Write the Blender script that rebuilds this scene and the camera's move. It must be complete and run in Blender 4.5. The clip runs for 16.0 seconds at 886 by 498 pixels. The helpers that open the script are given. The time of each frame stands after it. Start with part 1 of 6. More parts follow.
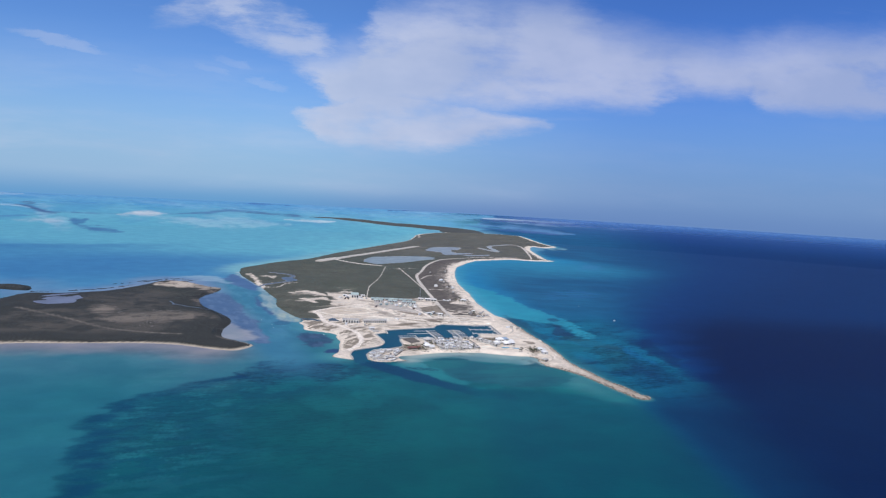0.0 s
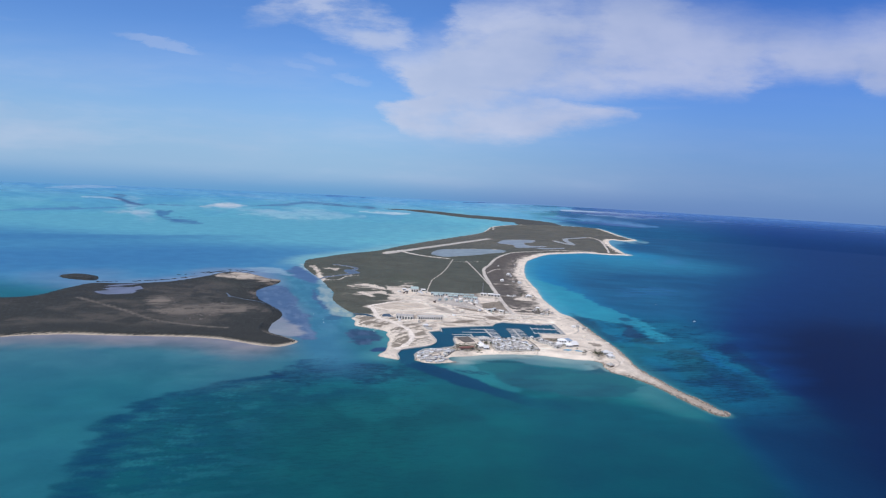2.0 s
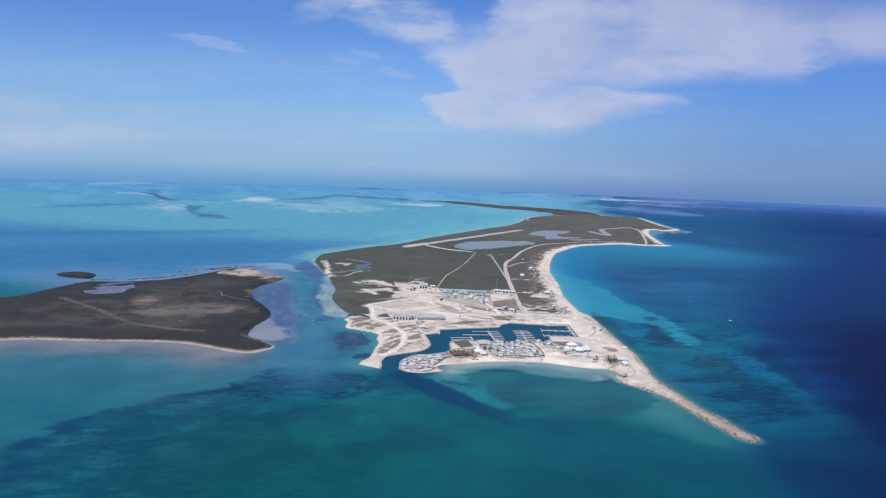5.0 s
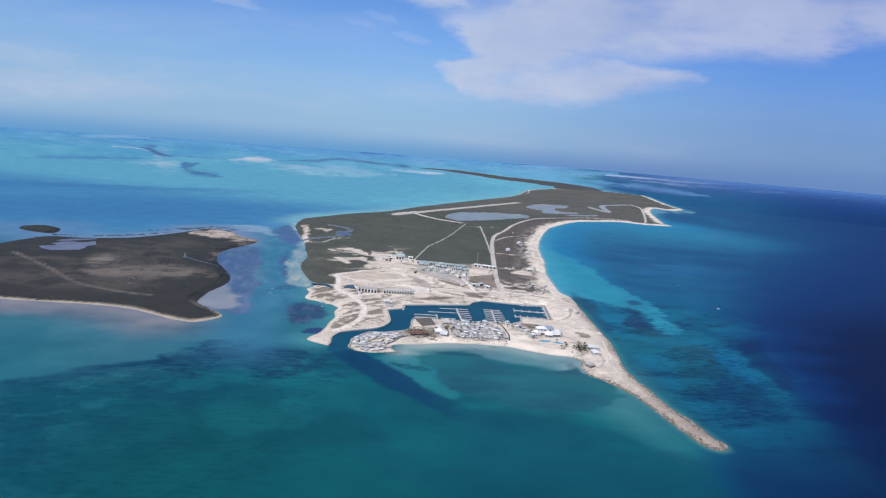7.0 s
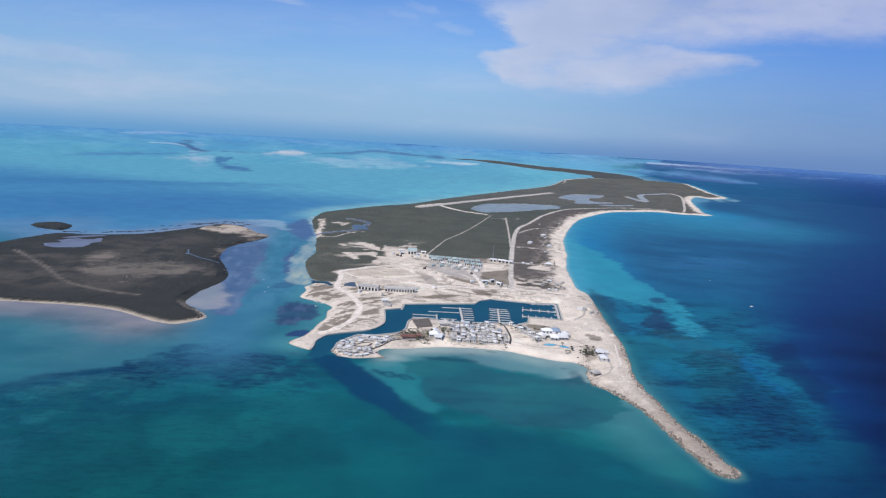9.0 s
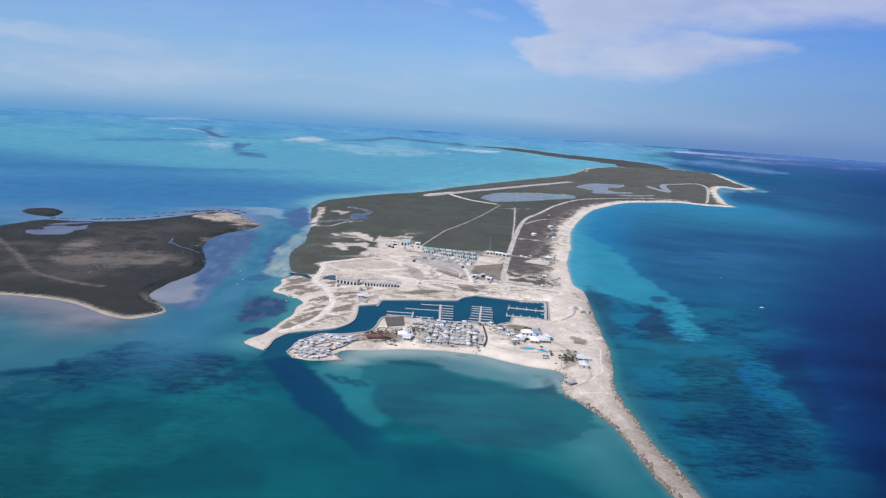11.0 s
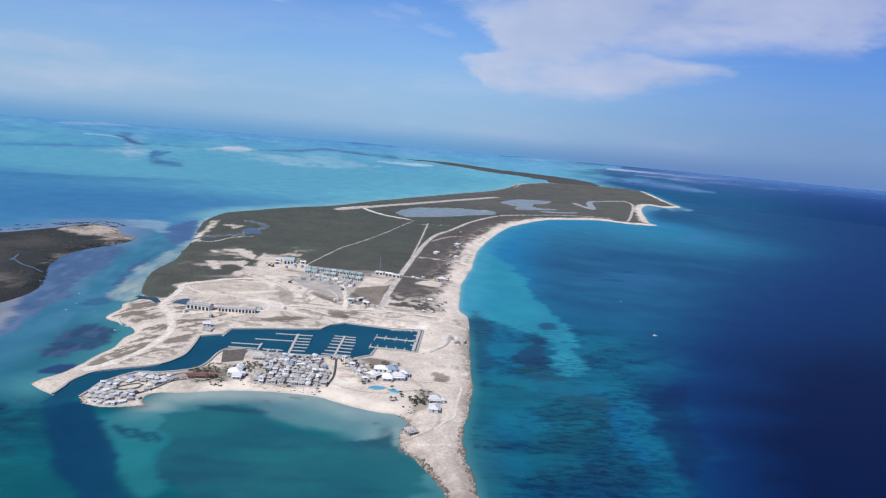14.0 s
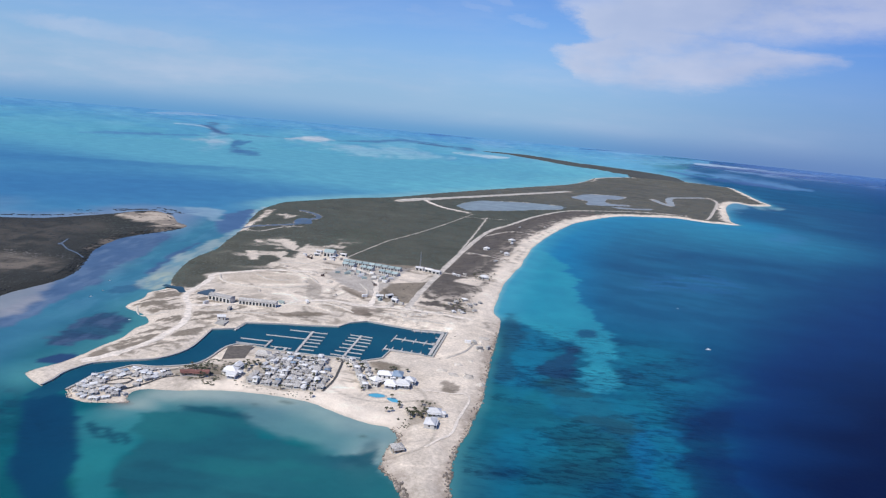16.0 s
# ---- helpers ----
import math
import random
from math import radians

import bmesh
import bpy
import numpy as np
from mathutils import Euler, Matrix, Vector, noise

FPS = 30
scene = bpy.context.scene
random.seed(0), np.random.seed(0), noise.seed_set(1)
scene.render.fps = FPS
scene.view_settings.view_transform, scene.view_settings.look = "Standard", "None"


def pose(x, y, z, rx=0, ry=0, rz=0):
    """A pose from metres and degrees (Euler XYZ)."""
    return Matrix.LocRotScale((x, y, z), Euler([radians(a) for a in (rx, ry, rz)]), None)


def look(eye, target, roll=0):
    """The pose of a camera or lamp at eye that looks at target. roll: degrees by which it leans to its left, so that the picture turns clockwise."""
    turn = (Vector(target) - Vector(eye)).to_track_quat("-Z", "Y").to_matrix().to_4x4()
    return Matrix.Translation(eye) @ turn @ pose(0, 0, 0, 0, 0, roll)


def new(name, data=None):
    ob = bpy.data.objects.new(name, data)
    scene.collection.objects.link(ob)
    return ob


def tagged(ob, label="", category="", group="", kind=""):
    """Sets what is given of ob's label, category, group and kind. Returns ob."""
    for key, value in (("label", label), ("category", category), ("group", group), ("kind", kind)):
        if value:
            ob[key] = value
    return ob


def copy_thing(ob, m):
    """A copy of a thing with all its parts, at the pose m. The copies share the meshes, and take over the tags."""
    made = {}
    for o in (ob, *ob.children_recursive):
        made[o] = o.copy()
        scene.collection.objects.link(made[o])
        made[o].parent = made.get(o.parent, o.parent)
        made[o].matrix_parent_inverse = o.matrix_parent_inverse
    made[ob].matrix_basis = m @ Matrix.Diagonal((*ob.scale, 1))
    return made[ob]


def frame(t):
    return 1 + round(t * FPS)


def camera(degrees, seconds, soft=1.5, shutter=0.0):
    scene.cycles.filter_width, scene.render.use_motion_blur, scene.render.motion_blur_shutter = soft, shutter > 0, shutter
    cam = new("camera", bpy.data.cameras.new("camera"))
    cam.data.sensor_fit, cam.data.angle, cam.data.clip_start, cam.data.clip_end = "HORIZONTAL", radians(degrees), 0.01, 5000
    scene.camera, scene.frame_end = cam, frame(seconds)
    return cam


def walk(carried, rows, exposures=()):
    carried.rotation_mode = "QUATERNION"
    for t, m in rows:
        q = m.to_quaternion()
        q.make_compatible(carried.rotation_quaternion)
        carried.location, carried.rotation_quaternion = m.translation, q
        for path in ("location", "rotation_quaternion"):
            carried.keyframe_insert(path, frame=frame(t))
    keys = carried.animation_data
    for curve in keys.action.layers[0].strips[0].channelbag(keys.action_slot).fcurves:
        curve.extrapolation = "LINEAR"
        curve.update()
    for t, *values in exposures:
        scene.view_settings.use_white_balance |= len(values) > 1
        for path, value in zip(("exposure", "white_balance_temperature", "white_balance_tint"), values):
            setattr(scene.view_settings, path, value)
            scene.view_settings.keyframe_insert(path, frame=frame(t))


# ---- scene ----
import itertools
from mathutils import geometry

# The camera, in an aircraft about 205 m up: seconds, place, yaw, pitch, roll.
cam = camera(67.03, 16.0, soft=1.2)
PATH = [
    (0, -16.66, -85.05, 215.19, -3.479, -4.515, 3.181),
    (0.5, -7.54, -67.72, 214.25, -2.480, -5.296, 2.306),
    (1, 1.66, -50.46, 213.35, -0.816, -5.209, 2.701),
    (1.5, 10.92, -33.29, 212.50, 1.386, -4.833, 2.463),
    (2, 20.26, -16.20, 211.70, 3.444, -5.532, 2.902),
    (2.5, 29.67, 0.80, 210.94, 4.547, -5.444, 3.145),
    (3, 39.15, 17.72, 210.22, 4.954, -5.795, 3.283),
    (5.5, 87.63, 101.09, 207.30, 7.847, -6.878, 1.961),
    (6, 97.54, 117.52, 206.85, 8.251, -8.189, 2.341),
    (6.5, 107.52, 133.86, 206.45, 8.079, -8.606, 3.518),
    (7, 117.58, 150.12, 206.09, 7.830, -9.087, 4.443),
    (7.5, 127.70, 166.29, 205.77, 8.268, -10.068, 4.647),
    (8, 137.90, 182.39, 205.50, 9.285, -10.185, 4.261),
    (8.5, 148.17, 198.40, 205.27, 10.502, -9.962, 3.690),
    (11, 200.58, 277.20, 204.80, 14.159, -11.281, 3.567),
    (11.5, 211.27, 292.72, 204.83, 13.146, -10.566, 3.996),
    (12, 222.04, 308.15, 204.92, 12.043, -10.841, 4.428),
    (12.5, 232.88, 323.49, 205.04, 11.598, -10.548, 4.921),
    (13, 243.79, 338.76, 205.22, 10.701, -10.502, 4.777),
    (13.5, 254.78, 353.94, 205.43, 10.228, -10.951, 5.418),
    (14, 265.83, 369.04, 205.69, 9.703, -9.814, 4.932),
    (14.5, 276.96, 384.05, 206.00, 10.933, -10.364, 4.353),
    (15, 288.15, 398.98, 206.35, 13.545, -11.417, 4.842),
    (15.5, 299.42, 413.83, 206.74, 15.595, -11.110, 5.205),
    (16, 310.76, 428.60, 207.18, 16.960, -11.109, 5.253),
]
walk(cam, [(t, pose(x, y, z, 90 + p, 0, w) @ pose(0, 0, 0, 0, 0, r)) for t, x, y, z, w, p, r in PATH])

# ---- world and sun ----
SUN_EL, SUN_AZ = radians(52), radians(205)


def node(tree, kind, **sets):
    n = tree.nodes.new(kind)
    for key, value in sets.items():
        if key == "op":
            n.operation = value
        else:
            n.inputs[key.replace("_", " ")].default_value = value
    return n


def calc(tree, op, a, b=None, c=None, clamp=False):
    n = tree.nodes.new("ShaderNodeMath")
    n.operation, n.use_clamp = op, clamp
    for i, v in enumerate((a, b, c)):
        if v is None:
            continue
        if isinstance(v, (int, float)):
            n.inputs[i].default_value = v
        else:
            tree.links.new(v, n.inputs[i])
    return n.outputs[0]


def smooth(tree, v, lo, hi):
    n = tree.nodes.new("ShaderNodeMapRange")
    n.interpolation_type = "SMOOTHSTEP"
    n.inputs["From Min"].default_value, n.inputs["From Max"].default_value = lo, hi
    tree.links.new(v, n.inputs["Value"])
    return n.outputs["Result"]


def mixed(tree, fac, a, b, blend="MIX"):
    n = tree.nodes.new("ShaderNodeMix")
    n.data_type, n.blend_type = "RGBA", blend
    for sock, v in ((n.inputs[0], fac), (n.inputs[6], a), (n.inputs[7], b)):
        if isinstance(v, (int, float)):
            sock.default_value = v
        elif isinstance(v, tuple):
            sock.default_value = (*v[:3], 1)
        else:
            tree.links.new(v, sock)
    return n.outputs[2]


def srgb(r, g, b):
    return tuple((c / 255 / 12.92 if c < 10 else ((c / 255 + 0.055) / 1.055) ** 2.4) for c in (r, g, b))


world = bpy.data.worlds.new("sky")
scene.world = world
world.use_nodes = True
wt = world.node_tree
wt.nodes.clear()
sky = wt.nodes.new("ShaderNodeTexSky")
sky.sky_type, sky.sun_disc, sky.sun_elevation, sky.sun_rotation = "NISHITA", False, SUN_EL, SUN_AZ
sky.air_density, sky.dust_density, sky.ozone_density, sky.altitude = 1.0, 0.2, 4.0, 200
way = wt.nodes.new("ShaderNodeTexCoord").outputs["Generated"]
split = wt.nodes.new("ShaderNodeSeparateXYZ")
wt.links.new(way, split.inputs[0])
ahead = calc(wt, "MAXIMUM", split.outputs["Y"], 0.05)
su = calc(wt, "DIVIDE", split.outputs["X"], ahead)
sv = calc(wt, "DIVIDE", split.outputs["Z"], ahead)


def sky_noise(scale, stretch, detail, rough, shift=0.0):
    co = wt.nodes.new("ShaderNodeCombineXYZ")
    wt.links.new(su, co.inputs[0])
    wt.links.new(calc(wt, "MULTIPLY", sv, stretch), co.inputs[1])
    co.inputs[2].default_value = shift
    n = node(wt, "ShaderNodeTexNoise", Scale=scale, Detail=detail, Roughness=rough)
    wt.links.new(co.outputs[0], n.inputs["Vector"])
    return n.outputs[0]


warp_a = calc(wt, "MULTIPLY", calc(wt, "SUBTRACT", sky_noise(13, 2.8, 9, 0.70), 0.5), 0.085)
warp_b = calc(wt, "MULTIPLY", calc(wt, "SUBTRACT", sky_noise(10, 3.2, 9, 0.70, 4.0), 0.5), 0.036)
wu, wv = calc(wt, "ADD", su, warp_a), calc(wt, "ADD", sv, warp_b)
U0, U1, V1 = -0.25, 1.15, 0.5


def outline(points):
    """A cloud's upper or lower edge: its height over the way across, both as slopes."""
    ramp = wt.nodes.new("ShaderNodeValToRGB")
    el = ramp.color_ramp.elements
    for i, (u, v) in enumerate(points):
        e = el[i] if i < 2 else el.new(1.0)
        e.position, e.color = (u - U0) / (U1 - U0), (v / V1,) * 3 + (1,)
    wt.links.new(calc(wt, "DIVIDE", calc(wt, "SUBTRACT", wu, U0), U1 - U0, clamp=True), ramp.inputs[0])
    return calc(wt, "MULTIPLY", ramp.outputs[0], V1)


def between(lower, upper, soft_low, soft_up):
    return calc(wt, "MULTIPLY", smooth(wt, calc(wt, "SUBTRACT", wv, lower), -soft_low, soft_low), smooth(wt, calc(wt, "SUBTRACT", upper, wv), -soft_up, soft_up))


def puff(u, v, ru, rv, lean=0.0):
    """A soft oval of cloud round (u, v): 1 in the middle, 0 at its rim and beyond."""
    du = calc(wt, "SUBTRACT", wu, u)
    dv = calc(wt, "SUBTRACT", calc(wt, "SUBTRACT", wv, v), calc(wt, "MULTIPLY", du, lean))
    q = calc(wt, "ADD", calc(wt, "POWER", calc(wt, "ABSOLUTE", calc(wt, "DIVIDE", du, ru)), 2.0),
             calc(wt, "POWER", calc(wt, "ABSOLUTE", calc(wt, "DIVIDE", dv, rv)), 2.0))
    return smooth(wt, calc(wt, "SUBTRACT", 1.0, q), -0.1, 0.9)


band = between(outline([(-0.2, 0.2), (-0.14, 0.155), (-0.11, 0.118), (-0.02, 0.13), (0.10, 0.134), (0.23, 0.15), (0.36, 0.15), (0.40, 0.173), (0.51, 0.18), (0.53, 0.161), (0.72, 0.163), (1.1, 0.17)]),
               outline([(-0.2, 0.15), (-0.14, 0.188), (-0.08, 0.205), (-0.05, 0.25), (0.05, 0.278), (0.22, 0.290), (0.28, 0.258), (0.38, 0.245), (0.48, 0.243), (0.57, 0.262), (0.72, 0.272), (1.1, 0.30)]), 0.018, 0.040)
lobe = between(outline([(-0.2, 0.14), (-0.13, 0.075), (-0.08, 0.066), (-0.02, 0.068), (0.04, 0.066), (0.107, 0.089), (0.15, 0.102), (0.205, 0.113), (0.3, 0.16)]),
               outline([(-0.2, 0.10), (-0.12, 0.125), (-0.05, 0.15), (0.03, 0.143), (0.09, 0.133), (0.13, 0.128), (0.205, 0.118), (0.3, 0.07)]), 0.014, 0.008)
fibre = smooth(wt, sky_noise(9, 3.4, 9, 0.68, 11.0), 0.36, 0.62)
cirrus = calc(wt, "MULTIPLY", calc(wt, "MAXIMUM", puff(-0.205, 0.228, 0.13, 0.042, -0.30), calc(wt, "MULTIPLY", puff(-0.30, 0.255, 0.08, 0.03, 0.3), 0.6)), calc(wt, "MULTIPLY_ADD", fibre, 0.62, 0.22))
cirrus = calc(wt, "MAXIMUM", cirrus, calc(wt, "MULTIPLY", puff(-0.50, 0.190, 0.085, 0.009, -0.16), 0.34))
for pu, pv in ((-0.29, 0.165), (-0.255, 0.175), (-0.37, 0.155), (-0.21, 0.15)):
    cirrus = calc(wt, "MAXIMUM", cirrus, calc(wt, "MULTIPLY", puff(pu, pv, 0.035, 0.008, -0.2), 0.22))
cirrus = calc(wt, "MAXIMUM", cirrus, calc(wt, "MULTIPLY", puff(-0.95, 0.095, 0.30, 0.022, -0.07), 0.45))
wisp = smooth(wt, sky_noise(2.2, 6.0, 6, 0.6, 9.0), 0.38, 0.80)
streak = smooth(wt, sky_noise(3.0, 9.0, 6, 0.65, 3.0), 0.58, 0.85)
low = smooth(wt, sv, 0.24, 0.05)
thin = calc(wt, "MULTIPLY_ADD", smooth(wt, sky_noise(6, 2.4, 7, 0.6, 2.0), 0.26, 0.52), 0.5, 0.5)
cover = calc(wt, "MULTIPLY", calc(wt, "MAXIMUM", calc(wt, "MAXIMUM", band, lobe), cirrus), thin)
cover = calc(wt, "MAXIMUM", calc(wt, "MULTIPLY", cover, 0.86), calc(wt, "MAXIMUM", calc(wt, "MULTIPLY", calc(wt, "MULTIPLY", wisp, low), calc(wt, "MULTIPLY_ADD", smooth(wt, su, -0.3, 0.3), -0.35, 0.5)), calc(wt, "MULTIPLY", streak, 0.25)), clamp=True)
blue = mixed(wt, 1.0, sky.outputs[0], (0.60, 0.87, 1.32), "MULTIPLY")
# sea haze along the horizon, paler over the sunlit banks in the west than over the deep sea in the east
offshore = smooth(wt, su, -0.25, 0.40)
blue = mixed(wt, offshore, blue, mixed(wt, 1.0, blue, (0.59, 0.68, 0.84), "MULTIPLY"))
blue = mixed(wt, calc(wt, "MULTIPLY", smooth(wt, split.outputs["Z"], 0.21, -0.02), 0.92), blue, mixed(wt, offshore, (3.05, 4.95, 7.45), (1.75, 3.05, 5.9)))
shade = sky_noise(5, 1.8, 4, 0.55, 6.0)
white = mixed(wt, smooth(wt, shade, 0.3, 0.7), (4.9, 5.7, 7.7), (6.5, 7.0, 8.6))
white = mixed(wt, offshore, white, mixed(wt, 1.0, white, (0.77, 0.80, 0.92), "MULTIPLY"))
back = wt.nodes.new("ShaderNodeBackground")
back.inputs["Strength"].default_value = 0.095
# the last sea before the horizon, lost in haze
lost_sea = mixed(wt, smooth(wt, su, -0.25, 0.2), (1.45, 3.6, 6.5), (1.5, 2.7, 5.5))
dome = mixed(wt, smooth(wt, split.outputs["Z"], 0.013, -0.026), mixed(wt, cover, blue, white), lost_sea)
wt.links.new(dome, back.inputs["Color"])
out = wt.nodes.new("ShaderNodeOutputWorld")
wt.links.new(back.outputs[0], out.inputs[0])

sun_data = bpy.data.lights.new("sun", "SUN")
sun_data.energy, sun_data.angle, sun_data.color = 4.2, radians(0.53), (1.0, 0.95, 0.87)
sun = new("sun", sun_data)
sun_way = Vector((math.sin(SUN_AZ) * math.cos(SUN_EL), math.cos(SUN_AZ) * math.cos(SUN_EL), math.sin(SUN_EL)))
sun.matrix_basis = look(sun_way * 400, (0, 0, 0))
scene.view_settings.exposure = 0.0

# ---- the lie of land and sea ----
# True distances hold to NEAR_SEA metres; past it the sea is drawn together towards a rim at eye height,
# so that banks and cays many kilometres off stay within the camera's reach.
MID, EYE_Z, NEAR_SEA, RIM, FAR_SEA = (140.0, 190.0), 207.0, 3200.0, 4800.0, 8600.0


def bend(x, y, z):
    dx, dy = x - MID[0], y - MID[1]
    d = np.maximum(np.hypot(dx, dy), 1.0)
    r = np.where(d > NEAR_SEA, NEAR_SEA + (RIM - NEAR_SEA) * (1 - NEAR_SEA / np.maximum(d, NEAR_SEA)), d)
    k = r / d
    return MID[0] + dx * k, MID[1] + dy * k, EYE_Z * (1 - k) + z * k


def grain(x, y, size, seed=0):
    """Value noise, 0 to 1, with features of that size in metres."""
    gx, gy = x / size, y / size
    ix, iy = np.floor(gx).astype(np.int64), np.floor(gy).astype(np.int64)
    fx, fy = gx - ix, gy - iy
    fx, fy = fx * fx * (3 - 2 * fx), fy * fy * (3 - 2 * fy)

    def h(a, b):
        n = (a * 374761393 + b * 668265263 + seed * 1274126177) & 0xFFFFFFFF
        n = ((n ^ (n >> 13)) * 1274126177) & 0xFFFFFFFF
        return ((n ^ (n >> 16)) & 0xFFFF) / 65535.0

    top = h(ix, iy) * (1 - fx) + h(ix + 1, iy) * fx
    low = h(ix, iy + 1) * (1 - fx) + h(ix + 1, iy + 1) * fx
    return top * (1 - fy) + low * fy


def rough(x, y, size, seed=0, octaves=4):
    total, amp, v = 0.0, 0.5, 0.0
    for k in range(octaves):
        v = v + amp * grain(x, y, size / 2**k, seed + 17 * k)
        total += amp
        amp *= 0.55
    return v / total


def curve_through(points, closed=True, steps=4):
    """A smooth line (Catmull-Rom) through the plan's points."""
    p = np.array(points, float)
    n, outp = len(p), []
    for i in range(n if closed else n - 1):
        a, b, c, d = (p[(i + k) % n] if closed else p[min(max(i + k, 0), n - 1)] for k in (-1, 0, 1, 2))
        for s in range(steps):
            t = s / steps
            outp.append(0.5 * (2 * b + (c - a) * t + (2 * a - 5 * b + 4 * c - d) * t * t + (3 * b - a - 3 * c + d) * t**3))
    if not closed:
        outp.append(p[-1])
    return np.array(outp)


def line_gap(x, y, line, closed=False):
    """Distance of every (x, y) from a line of points."""
    a = line if closed else line[:-1]
    b = np.roll(line, -1, 0) if closed else line[1:]
    best = np.full(x.shape, 1e18)
    for (ax, ay), (bx, by) in zip(a, b):
        ux, uy = bx - ax, by - ay
        t = np.clip(((x - ax) * ux + (y - ay) * uy) / max(ux * ux + uy * uy, 1e-9), 0, 1)
        best = np.minimum(best, (x - ax - t * ux) ** 2 + (y - ay - t * uy) ** 2)
    return np.sqrt(best)


def inland(x, y, ring):
    """Signed distance: positive inside the ring."""
    inside = np.zeros(x.shape, bool)
    for (ax, ay), (bx, by) in zip(ring, np.roll(ring, -1, 0)):
        if ay != by:
            inside ^= ((ay > y) != (by > y)) & (x < (bx - ax) * (y - ay) / (by - ay) + ax)
    d = line_gap(x, y, ring, True)
    return np.where(inside, d, -d)


def step(v, lo, hi):
    t = np.clip((v - lo) / (hi - lo), 0, 1)
    return t * t * (3 - 2 * t)


WEST = [(-71, 762), (-97, 771), (-101, 781), (-97, 800), (-96, 824), (-97, 846), (-99, 868), (-108, 890), (-110, 908), (-128, 923), (-156, 931), (-163, 943),
        (-165, 965), (-175, 985), (-172, 1003), (-178, 1018), (-202, 1055), (-233, 1118), (-245, 1157), (-256, 1211), (-279, 1269), (-323, 1373), (-383, 1494),
        (-411, 1572), (-430, 1665), (-419, 1716), (-370, 1860), (-300, 1996), (-247, 2210), (-145, 2545), (-5, 2980), (35, 3270), (60, 3540), (160, 3785)]
NORTH = [(257, 3900), (450, 3960), (650, 3921), (684, 3758), (700, 3280), (722, 3090), (642, 2981), (590, 3018), (543, 2795), (526, 2494), (522, 2370), (538, 2318)]
EAST = [(451, 2285), (381, 2300), (311, 2250), (230, 2170), (168, 2000), (146, 1900), (127, 1657), (130, 1500), (137, 1410), (140, 1307), (150, 1200), (160, 1140),
        (175, 1105), (183, 1064), (190, 1018), (198, 964), (207, 920), (212, 880), (215, 842), (216, 810), (222, 777), (232, 748), (244, 709), (259, 674)]
SOUTH = [(270, 646), (265, 637), (256, 641), (243, 668), (228, 702), (213, 735), (195, 758), (180, 770), (174, 791), (176, 808), (165, 821), (150, 820), (127, 823),
         (101, 829), (79, 828), (59, 823), (39, 817), (12, 802), (-12, 790), (-10, 777), (-4, 771), (-12, 765), (-28, 757), (-42, 758), (-53, 766)]
BASIN = [(-72, 764), (-74, 776), (-77, 786), (-77, 796), (-74, 810), (-62, 823), (-41, 842), (-35, 867), (-40, 891), (-50, 921), (-34, 935), (-36, 953), (-6, 969),
         (18, 979), (42, 991), (46, 1008), (58, 1022), (82, 1022), (106, 1023), (138, 1034), (147, 962), (132, 961), (109, 957), (110, 936), (98, 921), (81, 919),
         (60, 913), (41, 909), (21, 905), (-6, 904), (-14, 891), (-10, 863), (-11, 848), (-18, 839), (-32, 828), (-46, 823), (-51, 814), (-55, 802), (-57, 790),
         (-55, 778), (-54, 766), (-56, 748), (-70, 746)]
CAY = [(-210, 817), (-226, 788), (-253, 788), (-290, 800), (-330, 808), (-380, 800), (-440, 788), (-505, 776), (-560, 745), (-640, 690), (-760, 660), (-900, 700),
       (-960, 800), (-900, 900), (-760, 960), (-699, 1000), (-695, 1080), (-688, 1150), (-640, 1165), (-595, 1195), (-570, 1225), (-545, 1300), (-525, 1385),
       (-470, 1375), (-420, 1330), (-388, 1310), (-381, 1260), (-390, 1180), (-360, 1100), (-320, 1045), (-290, 1000), (-278, 960), (-275, 910), (-266, 866),
       (-250, 850), (-225, 835)]
ISLET = [(-790, 1215), (-765, 1185), (-720, 1175), (-700, 1180), (-722, 1225), (-770, 1245)]
LONG_CAY = [(-780, 5060), (-557, 4940), (-321, 4640), (-116, 4400), (57, 4280), (180, 4100), (260, 3850), (420, 3900), (450, 4150), (300, 4480), (100, 4650), (-100, 4740), (-321, 4960), (-557, 5160)]
# clearings of bare sand: all of the main island south of this line
CLEARING = [(-190, 1000), (-153, 1022), (-152, 1045), (-166, 1074), (-164, 1090), (-150, 1114), (-131, 1142), (-147, 1187), (-135, 1210), (-154, 1258), (-157, 1296), (-145, 1308), (-108, 1285),
            (-79, 1262), (-20, 1262), (20, 1285), (48, 1277), (55, 1233), (75, 1107), (117, 1100), (240, 1120), (400, 700), (200, 550), (-60, 700), (-150, 760)]
MAIN_RING = curve_through(WEST + NORTH + EAST + SOUTH)
BASIN_RING = np.concatenate([curve_through(BASIN[:10], False), np.array(BASIN[10:27], float), curve_through(BASIN[27:40], False), np.array(BASIN[40:], float)])
CAY_RING = curve_through(CAY)
ISLET_RING = curve_through(ISLET)
LONG_RING = curve_through(LONG_CAY)
CLEAR_RING = np.array(CLEARING, float)


def shore(x, y):
    """Signed distance from the main island's waterline, the marina basin taken out."""
    ring = inland(x, y, MAIN_RING) + (rough(x, y, 30, 3) - 0.5) * 5
    return np.minimum(ring, -inland(x, y, BASIN_RING))


